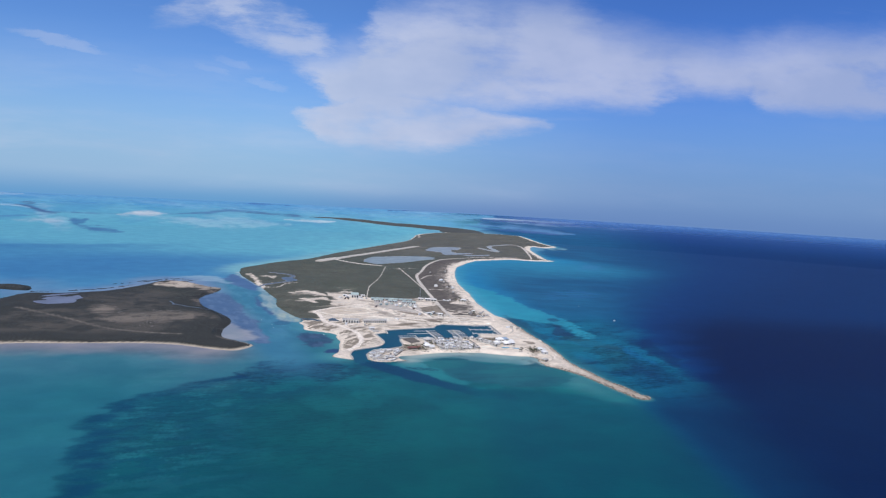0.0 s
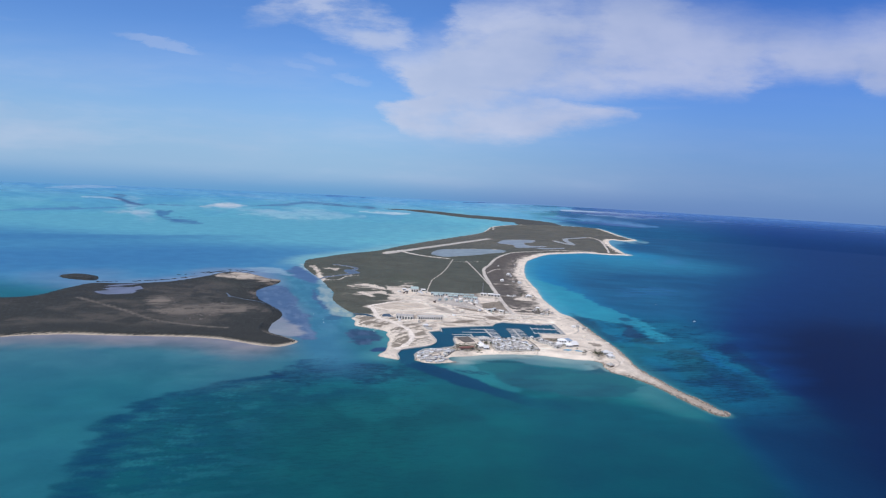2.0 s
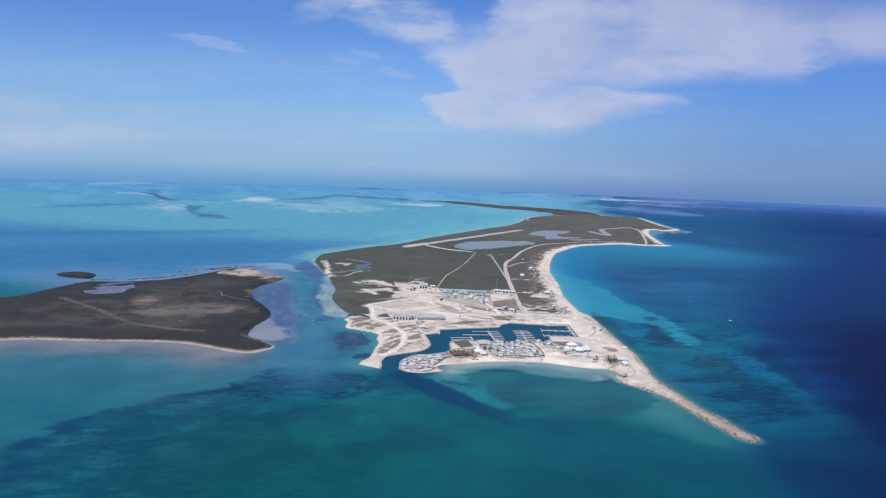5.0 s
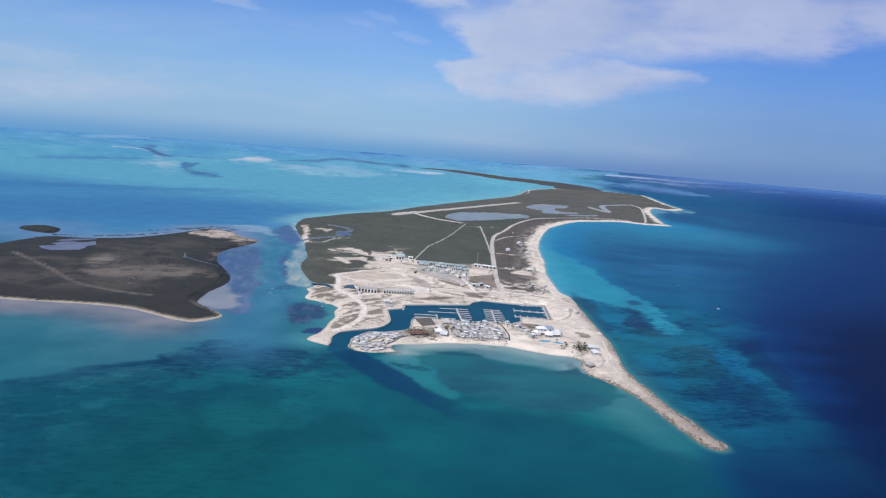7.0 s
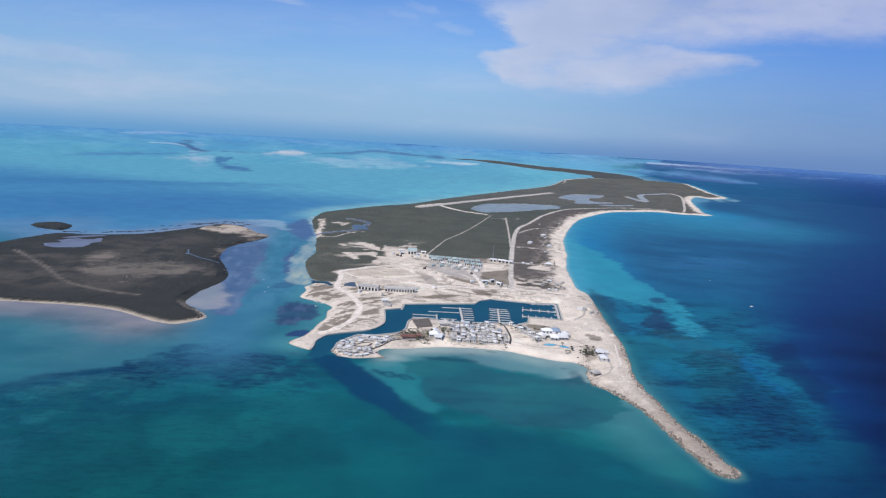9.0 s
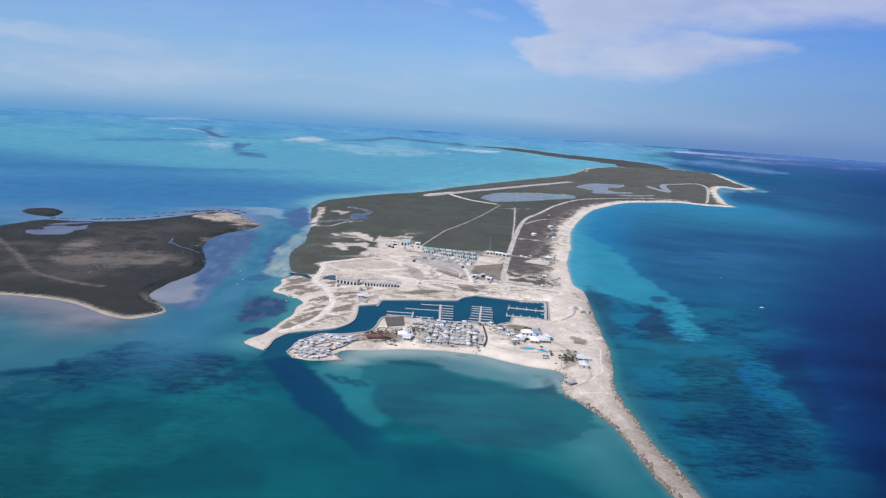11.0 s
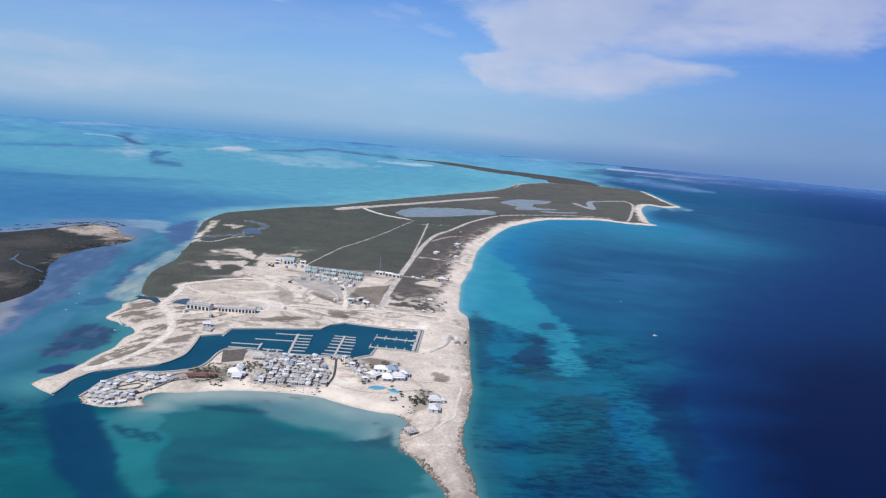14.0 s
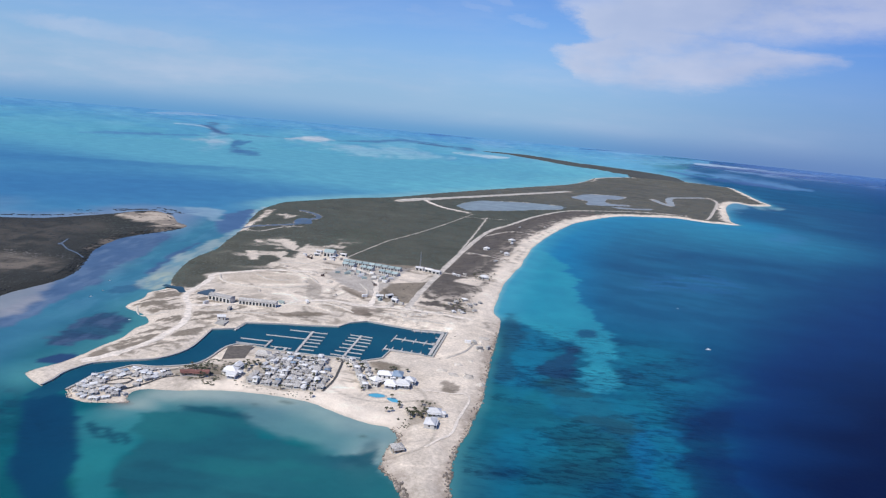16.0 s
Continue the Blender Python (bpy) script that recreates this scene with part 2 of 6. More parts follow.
def ground_height(x, y, s):
    return np.where(s > 0, np.minimum(s * 0.16, 2.2) + step(s, 4, 40) * (rough(x, y, 60, 5) - 0.35) * 1.2, np.maximum(s * 0.3, -2.0))


def mesh_from(name, co, faces, colours=None):
    me = bpy.data.meshes.new(name)
    co, faces = np.asarray(co, np.float32), np.asarray(faces, np.int32)
    n, k = faces.shape
    me.vertices.add(len(co))
    me.vertices.foreach_set("co", co.ravel())
    me.loops.add(n * k)
    me.loops.foreach_set("vertex_index", faces.ravel())
    me.polygons.add(n)
    me.polygons.foreach_set("loop_start", np.arange(0, n * k, k, dtype=np.int32))
    me.update(calc_edges=True)
    if colours is not None:
        at = me.color_attributes.new("tone", "FLOAT_COLOR", "POINT")
        at.data.foreach_set("color", (colours if colours.shape[1] == 4 else np.c_[colours, np.ones(len(colours))]).astype(np.float32).ravel())
    return me


def fan(degrees, radii):
    """A fan-shaped grid round MID, in plan: x, y and the quads."""
    r, a = np.meshgrid(radii, np.radians(degrees), indexing="ij")
    idx = np.arange(r.size).reshape(r.shape)
    q = np.stack([idx[:-1, :-1], idx[1:, :-1], idx[1:, 1:], idx[:-1, 1:]], -1).reshape(-1, 4)
    return (MID[0] + r * np.sin(a)).ravel(), (MID[1] + r * np.cos(a)).ravel(), q


def geometric(a, b, ratio):
    return a * (b / a) ** (np.arange(int(math.log(b / a) / math.log(ratio)) + 2) / (int(math.log(b / a) / math.log(ratio)) + 1))


# ---- materials ----
def material(name):
    m = bpy.data.materials.new(name)
    m.use_nodes = True
    t = m.node_tree
    return m, t, t.nodes["Principled BSDF"]


def noise_of(t, scale, detail=4, rough_=0.55, coords=None):
    n = node(t, "ShaderNodeTexNoise", Scale=scale, Detail=detail, Roughness=rough_)
    if coords is None:
        coords = t.nodes.new("ShaderNodeNewGeometry").outputs["Position"]
    t.links.new(coords, n.inputs["Vector"])
    return n.outputs[0]


def bump(t, bsdf, height, strength, distance):
    b = node(t, "ShaderNodeBump", Strength=strength, Distance=distance)
    t.links.new(height, b.inputs["Height"])
    t.links.new(b.outputs[0], bsdf.inputs["Normal"])


def sea_material():
    m, t, bsdf = material("sea_water")
    tone = t.nodes.new("ShaderNodeAttribute")
    tone.attribute_name = "tone"
    mott = noise_of(t, 0.02, 6, 0.6)
    base = tone.outputs["Color"]
    col = mixed(t, smooth(t, mott, 0.35, 0.7), mixed(t, 1.0, base, (0.84, 0.88, 0.92), "MULTIPLY"), mixed(t, 1.0, base, (1.12, 1.08, 1.04), "MULTIPLY"))
    # low ridges of sand and weed on the reef, combed along the swell's crests
    place = t.nodes.new("ShaderNodeNewGeometry").outputs["Position"]
    mask = calc(t, "MAXIMUM", tone.outputs["Alpha"], 0.0)
    calm = calc(t, "MAXIMUM", calc(t, "MULTIPLY", tone.outputs["Alpha"], -1.0), 0.0)
    for length, width, strength, mid in ((13.0, 5.0, 1.0, 0.51), (7.0, 2.7, 0.75, 0.53)):
        turn = t.nodes.new("ShaderNodeMapping")
        turn.vector_type = "TEXTURE"
        turn.inputs["Rotation"].default_value = (0, 0, radians(16))
        turn.inputs["Scale"].default_value = (length, width, 1)
        t.links.new(place, turn.inputs["Vector"])
        ridge = noise_of(t, 1.0, 4, 0.5, turn.outputs[0])
        dark = calc(t, "MULTIPLY", smooth(t, calc(t, "MULTIPLY_ADD", mask, 0.06, ridge), mid + 0.05, mid + 0.10), smooth(t, mask, 0.0, 0.9))
        pale = calc(t, "MULTIPLY", smooth(t, ridge, mid - 0.07, mid - 0.16), mask)
        col = mixed(t, calc(t, "MULTIPLY", dark, 0.62 * strength), col, mixed(t, 1.0, col, (0.40, 0.42, 0.52), "MULTIPLY"))
        col = mixed(t, calc(t, "MULTIPLY", pale, 0.5 * strength), col, mixed(t, 1.0, col, (1.6, 1.35, 1.2), "MULTIPLY"))
    # small chop and drift lines everywhere
    chop = smooth(t, noise_of(t, 0.16, 5, 0.65), 0.4, 0.66)
    col = mixed(t, calc(t, "MULTIPLY", chop, 0.35), col, mixed(t, 1.0, col, (0.76, 0.80, 0.84), "MULTIPLY"))
    t.links.new(col, bsdf.inputs["Base Color"])
    # far water made glossier, its sky reflection replacing haze
    t.links.new(calc(t, "MULTIPLY_ADD", calm, -0.42, 0.50), bsdf.inputs["Roughness"])
    t.links.new(calc(t, "MULTIPLY_ADD", calm, 0.12, 1.333), bsdf.inputs["IOR"])
    t.links.new(calc(t, "MULTIPLY_ADD", calm, 0.3, 0.22), bsdf.inputs["Specular IOR Level"])
    bump(t, bsdf, noise_of(t, 0.25, 5, 0.6), 0.12, 0.8)
    return m


def ground_material():
    m, t, bsdf = material("coral_sand_and_soil")
    tone = t.nodes.new("ShaderNodeAttribute")
    tone.attribute_name = "tone"
    fine = smooth(t, noise_of(t, 0.42, 8, 0.72), 0.34, 0.66)
    wide = smooth(t, noise_of(t, 0.04, 5, 0.6), 0.3, 0.7)
    fine = calc(t, "MULTIPLY_ADD", calc(t, "SUBTRACT", fine, 0.6), tone.outputs["Alpha"], 0.6)
    col = mixed(t, fine, mixed(t, 1.0, tone.outputs[0], (0.80, 0.785, 0.76), "MULTIPLY"), mixed(t, 1.0, tone.outputs[0], (1.09, 1.085, 1.08), "MULTIPLY"))
    col = mixed(t, wide, mixed(t, 1.0, col, (0.88, 0.88, 0.88), "MULTIPLY"), mixed(t, 1.0, col, (1.06, 1.05, 1.03), "MULTIPLY"))
    t.links.new(col, bsdf.inputs["Base Color"])
    bsdf.inputs["Roughness"].default_value = 0.95
    bsdf.inputs["Specular IOR Level"].default_value = 0.15
    bump(t, bsdf, noise_of(t, 0.5, 5, 0.6), 0.5, 0.8)
    return m


def plain(name, colour, rough_=0.7, vary=0.18, scale=0.8, metal=0.0, relief=0.0, each=1.0):
    m, t, bsdf = material(name)
    info = t.nodes.new("ShaderNodeObjectInfo")
    lo, hi = tuple(c * (1 - vary) for c in colour), tuple(min(c * (1 + vary), 1) for c in colour)
    n = smooth(t, noise_of(t, scale, 5, 0.6), 0.3, 0.7)
    col = mixed(t, n, lo, hi)
    col = mixed(t, calc(t, "MULTIPLY", info.outputs["Random"], each), col, mixed(t, 1.0, col, (0.70, 0.71, 0.73), "MULTIPLY"))
    t.links.new(col, bsdf.inputs["Base Color"])
    bsdf.inputs["Roughness"].default_value, bsdf.inputs["Metallic"].default_value = rough_, metal
    if relief:
        bump(t, bsdf, noise_of(t, scale * 4, 4, 0.6), 0.5, relief)
    return m


def leaf_material(name, dark, light, toned=False):
    """Leaves; toned ones take a tint, drier, greener or hazier, from the mesh."""
    m, t, bsdf = material(name)
    geo = t.nodes.new("ShaderNodeNewGeometry")
    isl = geo.outputs["Random Per Island"]
    wide = smooth(t, noise_of(t, 0.025, 4, 0.6), 0.35, 0.68)
    col = mixed(t, calc(t, "MULTIPLY_ADD", isl, 0.15, calc(t, "MULTIPLY", wide, 0.85)), dark, light)
    if toned:
        tone = t.nodes.new("ShaderNodeAttribute")
        tone.attribute_name = "tone"
        col = mixed(t, 1.0, col, tone.outputs["Color"], "MULTIPLY")
    t.links.new(col, bsdf.inputs["Base Color"])
    bsdf.inputs["Roughness"].default_value = 0.8
    bsdf.inputs["Specular IOR Level"].default_value = 0.2
    bump(t, bsdf, noise_of(t, 1.2, 4, 0.65), 0.4, 0.5)
    return m


SEA, GROUND = sea_material(), ground_material()
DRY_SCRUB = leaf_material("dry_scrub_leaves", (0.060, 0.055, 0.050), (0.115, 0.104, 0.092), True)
CAY_SCRUB = leaf_material("mangrove_leaves", (0.027, 0.033, 0.033), (0.041, 0.046, 0.045), True)
SCRUB = leaf_material("scrub_leaves", (0.056, 0.074, 0.062), (0.080, 0.098, 0.082), True)

# ---- sea ----
def combed(x, y, size, seed, octaves=4):
    """Uneven patches drawn out along the swell's crests."""
    a, b = 0.951 * x + 0.309 * y, -0.309 * x + 0.951 * y
    return rough(0.42 * a, 1.25 * b, size, seed, octaves)


def zone(x, y, ring, jag, soft=8.0):
    """A smooth-edged patch inside the plan's points, its edge uneven by jag metres."""
    return step(inland(x, y, curve_through(ring)) + jag * 2 * (combed(x, y, 30, 71) - 0.5) + jag * 1.4 * (combed(x, y, 9, 72, 3) - 0.5), -0.65 * soft, 0.65 * soft)


def oval(x, y, cx, cy, rx, ry, jag=0.5, soft=0.4):
    return step(np.hypot((x - cx) / rx, (y - cy) / ry) + jag * 2 * (rough(x, y, 0.6 * (rx + ry), 73) - 0.5), 1 + soft, 1 - soft)


def sea_colour(x, y):
    s = -shore(x, y)                      # metres off the main island
    c = -inland(x, y, CAY_RING)           # metres off the western cay
    il = -inland(x, y, ISLET_RING)
    lc = -inland(x, y, LONG_RING)
    n1, n2, n3 = rough(x, y, 160, 11), rough(x, y, 45, 12), rough(x, y, 600, 13, 3)
    col = np.zeros((len(x), 3))

    def lay(mask, rgb):
        m = np.clip(mask, 0, 1)[:, None]
        col[:] = col * (1 - m) + np.array(srgb(*rgb)) * m

    # the lagoon in the south
    col[:] = srgb(14, 104, 110)
    lay(step(n1, 0.42, 0.62) * 0.7, (6, 84, 96))
    lay(step(n1 + 0.2 * n2, 0.50, 0.38) * step(y, 560, 700) * 0.6, (22, 116, 114))
    lay(step(y + 0.25 * x, 690, 520) * 0.9, (8, 76, 80))
    lay(step(y + 0.2 * x, 480, 250) * 0.6, (6, 66, 76))
    light = step(x + 250 + 50 * (n1 - 0.5) - np.maximum(y - 570, 0) * 0.9, 30, -40)
    lay(light * step(y, 200, 420) * 0.6, (38, 104, 118))
    lay(step(c, 230, 5) * step(y, 950, 800) * step(x, -120, -260) * 0.9, (100, 120, 130))
    # seagrass off the mouth of the channel
    weed = step(n2 + 0.35 * (rough(x, y, 12, 15, 3) - 0.5), 0.44, 0.60)
    lay(weed * step(np.abs(x + 250 - np.maximum(y - 570, 0) * 0.9 - 40), 90, 30) * step(y, 380, 470) * step(y, 800, 700) * 0.5, (6, 56, 78))
    lay(step(n2, 0.50, 0.66) * step(y, 860, 760) * step(x, 230, 180) * 0.35, (8, 72, 78))
    fine, mid = combed(x, y, 15, 19), combed(x, y, 46, 20)
    lay(step(mid + 0.4 * (fine - 0.5), 0.46, 0.60) * step(y, 830, 740) * step(x, 250, 200) * 0.4, (10, 74, 82))
    drop = np.interp(y, [250, 389, 441, 481, 531, 581, 627, 672, 712, 737], [-205, -255, -266, -280, -290, -278, -239, -199, -162, -118]) + 34 * (combed(x, y, 24, 70) - 0.5) + 16 * (fine - 0.5) - x
    shelf = step(y, 770, 715) * step(x, -60, -110)
    meadow_ = step(drop, 4, -6) * step(drop, -190, -40) * step(y, 330, 430) * step(y, 770, 715) * step(x, 20, -60)
    lay(meadow_ * 0.4, (12, 86, 102))
    lay(step(combed(x, y, 10, 76) + 0.25 * (mid - 0.5), 0.52, 0.62) * meadow_ * 0.5, (36, 110, 118))
    lay(step(combed(x, y, 8, 77) + 0.25 * (mid - 0.5), 0.52, 0.60) * meadow_ * 0.45, (6, 64, 86))
    lay(step(np.abs(drop + 14 - 10 * (mid - 0.5)), 22, 4) * shelf * (0.4 + 0.4 * step(fine, 0.40, 0.58)), (6, 60, 86))
    lay(step(drop, -4, 5) * shelf * 0.6, (36, 108, 120))
    lay(step(drop, 60, 160) * shelf * 0.35, (50, 108, 122))
    mouth = zone(x, y, [(-198, 668), (-186, 712), (-179, 746), (-155, 763), (-139, 738), (-142, 707), (-127, 737), (-103, 735), (-85, 736), (-74, 702), (-81, 670), (-101, 657), (-125, 677), (-145, 645), (-166, 642)], 14, 7)
    lay(mouth * (0.40 + 0.50 * step(fine, 0.42, 0.54)), (8, 52, 82))
    lay(zone(x, y, [(-30, 527), (4, 553), (48, 578), (121, 614), (150, 570), (129, 540), (60, 480), (-26, 480)], 20, 26) * 0.25, (14, 100, 106))
    lay(zone(x, y, [(7, 582), (26, 589), (30, 575), (13, 572)], 6, 5) * 0.6, (12, 76, 86))
    lay(step(y - np.interp(x, [40, 119, 152, 192, 235, 262], [640, 662, 656, 643, 621, 611]) + 14 * (mid - 0.5), 8, -10) * step(x, 40, 110) * 0.6, (5, 70, 86))
    lay(zone(x, y, [(111, 754), (175, 769), (206, 732), (238, 669), (252, 634), (236, 628), (192, 652), (152, 664), (119, 670)], 12, 14) * 0.35, (34, 112, 112))
    lay(step(rough(x, 2.2 * y, 16, 44), 0.50, 0.62) * zone(x, y, [(-100, 750), (-72, 748), (-44, 712), (-30, 670), (-70, 660), (-110, 700)], 8, 10) * 0.7, (12, 58, 80))
    lay(step(n2, 0.58, 0.40) * zone(x, y, [(-150, 640), (-60, 690), (0, 640), (-40, 560), (-140, 540)], 30, 40) * 0.25, (26, 114, 114))
    # the north-western bank
    north = np.where(x < -420, step(y + 0.1 * x, 930, 1130), step(y + 0.35 * x, 1000, 1350)) * step(x, 160, -20)
    lay(north, (66, 128, 162))
    lay(step(y + 0.15 * x, 1600, 2100) * step(x, 700, 0) * step(y, 1500, 2200), (92, 160, 176))
    q = y - 0.7 * x + 260 * (n3 - 0.5) + 120 * (n1 - 0.5)
    lay(step(np.abs(q - 2120), 430, 120) * step(x, -330, -760) * 0.48, (48, 104, 152))
    lay(step(np.abs(q - 2800), 150, 30) * step(x, -600, -1000) * 0.5, (50, 108, 152))
    # open sea in the east
    edge = np.interp(y, [0, 300, 500, 700, 780, 940, 1064, 1154, 1353, 1600, 2000, 2300, 3000, 4000, 9000],
                     [345, 345, 350, 362, 362, 365, 372, 400, 470, 560, 720, 850, 1000, 1300, 3000])
    soft = np.interp(y, [300, 800, 1300, 1800, 3000], [22, 30, 110, 240, 500])
    side = np.interp(y, [0, 560, 640, 800, 2300, 2600, 3900, 4200, 9000], [250, 262, 258, 200, 120, 400, 560, 460, 900])
    east = step(x - side, -22, 22)
    lay(east, (8, 88, 120))
    lay(east * step(y, 1080, 1300), (18, 84, 118))
    streak = rough(0.35 * x, y + 0.1 * x, 46, 45)
    lay(east * step(streak, 0.50, 0.62) * step(y, 1100, 1250) * 0.4, (12, 70, 108))
    lay(east * step(streak, 0.46, 0.36) * step(y, 1100, 1250) * step(edge - x, -40, 60) * 0.25, (40, 112, 142))
    lay(east * step(y, 690, 600), (6, 52, 84))
    reef = east * step(y, 1180, 1040) * step(y, 590, 700)
    lay(reef, (9, 88, 114))
    lay(reef * step(mid, 0.50, 0.40) * 0.75, (16, 108, 132))
    lay(reef * step(mid + 0.35 * (fine - 0.5), 0.50, 0.60) * 0.55, (10, 62, 92))
    lay(reef * step(fine, 0.52, 0.58) * 0.35, (10, 62, 88))
    lay(reef * step(s + 14 * (mid - 0.5), 34, 4) * 0.6, (26, 102, 108))
    lay(zone(x, y, [(247, 977), (275, 967), (303, 936), (325, 913), (341, 891), (313, 871), (292, 889), (265, 914), (244, 957)], 12, 8) * (0.3 + 0.4 * step(fine, 0.42, 0.58)), (30, 76, 90))
    lay(zone(x, y, [(244, 957), (262, 914), (290, 889), (313, 868), (300, 800), (270, 760), (250, 820), (232, 900)], 16, 12) * 0.35, (24, 96, 96))
    lay(zone(x, y, [(322, 945), (328, 899), (336, 847), (346, 776), (350, 700), (352, 620), (366, 620), (360, 700), (357, 781), (353, 854), (340, 945)], 14, 9) * 0.45, (10, 92, 128))
    lay(zone(x, y, [(322, 881), (340, 922), (355, 911), (356, 867), (361, 836), (357, 822), (337, 800), (327, 852)], 7, 4) * 0.7, (14, 104, 142))
    lay(zone(x, y, [(234, 835), (252, 867), (275, 845), (261, 818), (240, 812)], 9, 5) * 0.6, (16, 112, 136))
    lay(zone(x, y, [(303, 792), (319, 765), (316, 715), (307, 739)], 6, 5) * 0.7, (14, 60, 92))
    lay(reef * step(y, 900, 740) * 0.3, (6, 54, 86))
    lay(zone(x, y, [(300, 985), (326, 930), (338, 860), (346, 790), (344, 720), (348, 660), (352, 590), (376, 600), (374, 690), (368, 780), (362, 850), (346, 930), (318, 985)], 8, 6) * (0.6 - 0.25 * step(fine, 0.5, 0.6)), (14, 102, 122))
    lay(step((x - edge) + 40 * (mid - 0.5) + 24 * (fine - 0.5), -0.7 * soft, soft), (6, 48, 96))
    lay(zone(x, y, [(361, 946), (397, 973), (383, 902), (388, 837), (361, 800), (357, 900)], 12, 6) * 0.65, (8, 38, 78))
    lay(step((x - edge) + 60 * (mid - 0.5), 0.4 * soft, 2.4 * soft) * step(y, 4500, 2500) * (1 - 0.6 * step(y, 1050, 1350)), (2, 19, 58))
    lay(step(x - np.interp(y, [300, 450, 600, 760], [205, 220, 250, 330]), -50, 90) * step(y, 760, 640) * 0.7, (6, 46, 80))
    lay(step(x - np.interp(y, [300, 450, 600, 760], [305, 325, 350, 380]), -60, 40) * step(y, 820, 700) * 0.85, (2, 24, 62))
    # the long bay: pale along the beach, then clear blue
    lay(step(s, 150, 40) * step(y, 1090, 1200) * step(x, 60, 110) * step(y, 2600, 2300) * 0.8, (16, 122, 164))
    lay(zone(x, y, [(130, 1582), (216, 1392), (240, 1271), (272, 1170), (290, 1125), (300, 1037), (306, 975), (284, 960), (274, 1000), (262, 1080), (225, 1078), (190, 1112), (150, 1140), (130, 1300), (110, 1500)], 14, 5) * 0.85, (42, 140, 158))
    lay(step(s + 10 * (n2 - 0.5), 46, 4) * step(y, 1095, 1130) * step(x, 60, 110) * (0.75 - 0.3 * step(y, 1900, 2300)), (64, 150, 170))
    lay(step(s, 7, 0) * step(y, 1095, 1130) * step(x, 60, 110) * 0.6, (124, 174, 178))
    lay(oval(x, y, 470, 2120, 260, 230, 0.6, 0.8) * 0.7, (44, 136, 162))
    lay(step(s + 60 * (n2 - 0.5), 260, 60) * step(y, 1500, 1900) * step(x, 90, 150) * step(y, 2500, 2300) * 0.45, (34, 122, 154))
    lay(zone(x, y, [(198, 1095), (236, 1080), (242, 985), (228, 930), (206, 950)], 10, 8) * 0.7, (18, 108, 136))
    lay(zone(x, y, [(175, 1104), (182, 1140), (207, 1084), (214, 1006), (219, 947), (210, 946), (192, 1014)], 11, 5) * 0.5, (30, 62, 84))
    lay(zone(x, y, [(238, 990), (247, 1037), (262, 1069), (268, 1028), (264, 982), (247, 977)], 7, 3) * 0.8, (26, 60, 90))
    lay(zone(x, y, [(255, 1123), (271, 1137), (274, 1108), (260, 1099)], 9, 4) * 0.75, (24, 66, 100))
    lay(zone(x, y, [(302, 1383), (384, 1556), (452, 1499), (427, 1431), (349, 1385)], 22, 20) * step(fine, 0.42, 0.56) * 0.35, (52, 112, 158))
    lay(step(np.abs(x - 620 - 0.3 * (y - 2150)), 60, 10) * step(np.abs(y - 2150), 160, 60) * step(n2, 0.4, 0.6) * 0.5, (60, 120, 160))
    lay(step(s, 10, 0) * step(y, 1120, 1000) * step(x, 150, 190) * 0.7, (60, 124, 128))
    # the south beach: pale fringe, a dark meadow of weed beyond
    lay(step(s + 22 * (n2 - 0.5), 60, 10) * step(y, 850, 760) * step(x, -25, 15) * step(x, 262, 160), (80, 132, 136))
    lay(step(s + 16 * (n2 - 0.5), 30, 4) * step(x, -20, 10) * step(x, 190, 165) * step(y, 640, 700) * step(y, 960, 880), (146, 164, 158))
    lay(zone(x, y, [(-23, 745), (0, 760), (19, 762), (42, 730), (45, 709), (69, 680), (52, 671), (-2, 725)], 7, 8) * 0.6, (42, 128, 132))
    lay(zone(x, y, [(68, 795), (111, 837), (172, 830), (171, 803), (165, 772), (133, 773), (103, 776)], 11, 9) * 0.55, (108, 144, 146))
    bed = zone(x, y, [(45, 709), (42, 730), (19, 762), (37, 781), (65, 793), (83, 781), (103, 776), (133, 773), (148, 772), (160, 783), (170, 792), (180, 778), (193, 761), (205, 747), (190, 690), (120, 668), (62, 690)], 11, 4)
    lay(bed * 0.9, (32, 92, 102))
    lay(bed * step(mid + 0.5 * (fine - 0.5), 0.44, 0.60) * 0.6, (28, 80, 92))
    lay(bed * step(mid, 0.46, 0.34) * 0.5, (32, 108, 110))
    lay(zone(x, y, [(30, 781), (50, 789), (72, 793), (80, 788), (68, 784), (49, 780)], 7, 2) * 0.6, (18, 66, 82))
    lay(zone(x, y, [(158, 796), (168, 799), (179, 774), (170, 761), (160, 769)], 7, 4) * 0.45, (24, 78, 90))
    for pts in ([(-3, 737), (5, 732), (11, 736), (18, 731), (25, 734), (34, 728)], [(6, 729), (14, 727), (20, 729), (28, 725)]):
        lay(step(line_gap(x, y, curve_through(pts, False)) + 5 * (fine - 0.5), 3.4, 0.8) * 0.75, (18, 70, 88))
    lay(oval(x, y, -9, 769, 7, 4, 0.6) * 0.5, (112, 96, 92))
    for px, py, pr in ((86, 821, 6), (70, 807, 5), (154, 800, 4), (161, 822, 4)):
        lay(oval(x, y, px, py, pr, 0.35 * pr, 0.4) * 0.6, (70, 92, 88))
    lay(step(s, 6, 0) * step(y, 800, 600) * step(x, 160, 190) * 0.6, (96, 124, 116))
    lay(step(s, 34, 3) * step(x, -60, -90) * 0.55, (80, 146, 148))
    lay(step(s + 30 * (n2 - 0.5), 90, 4) * step(y, 1420, 1700) * step(x, 100, 0), (120, 172, 178))
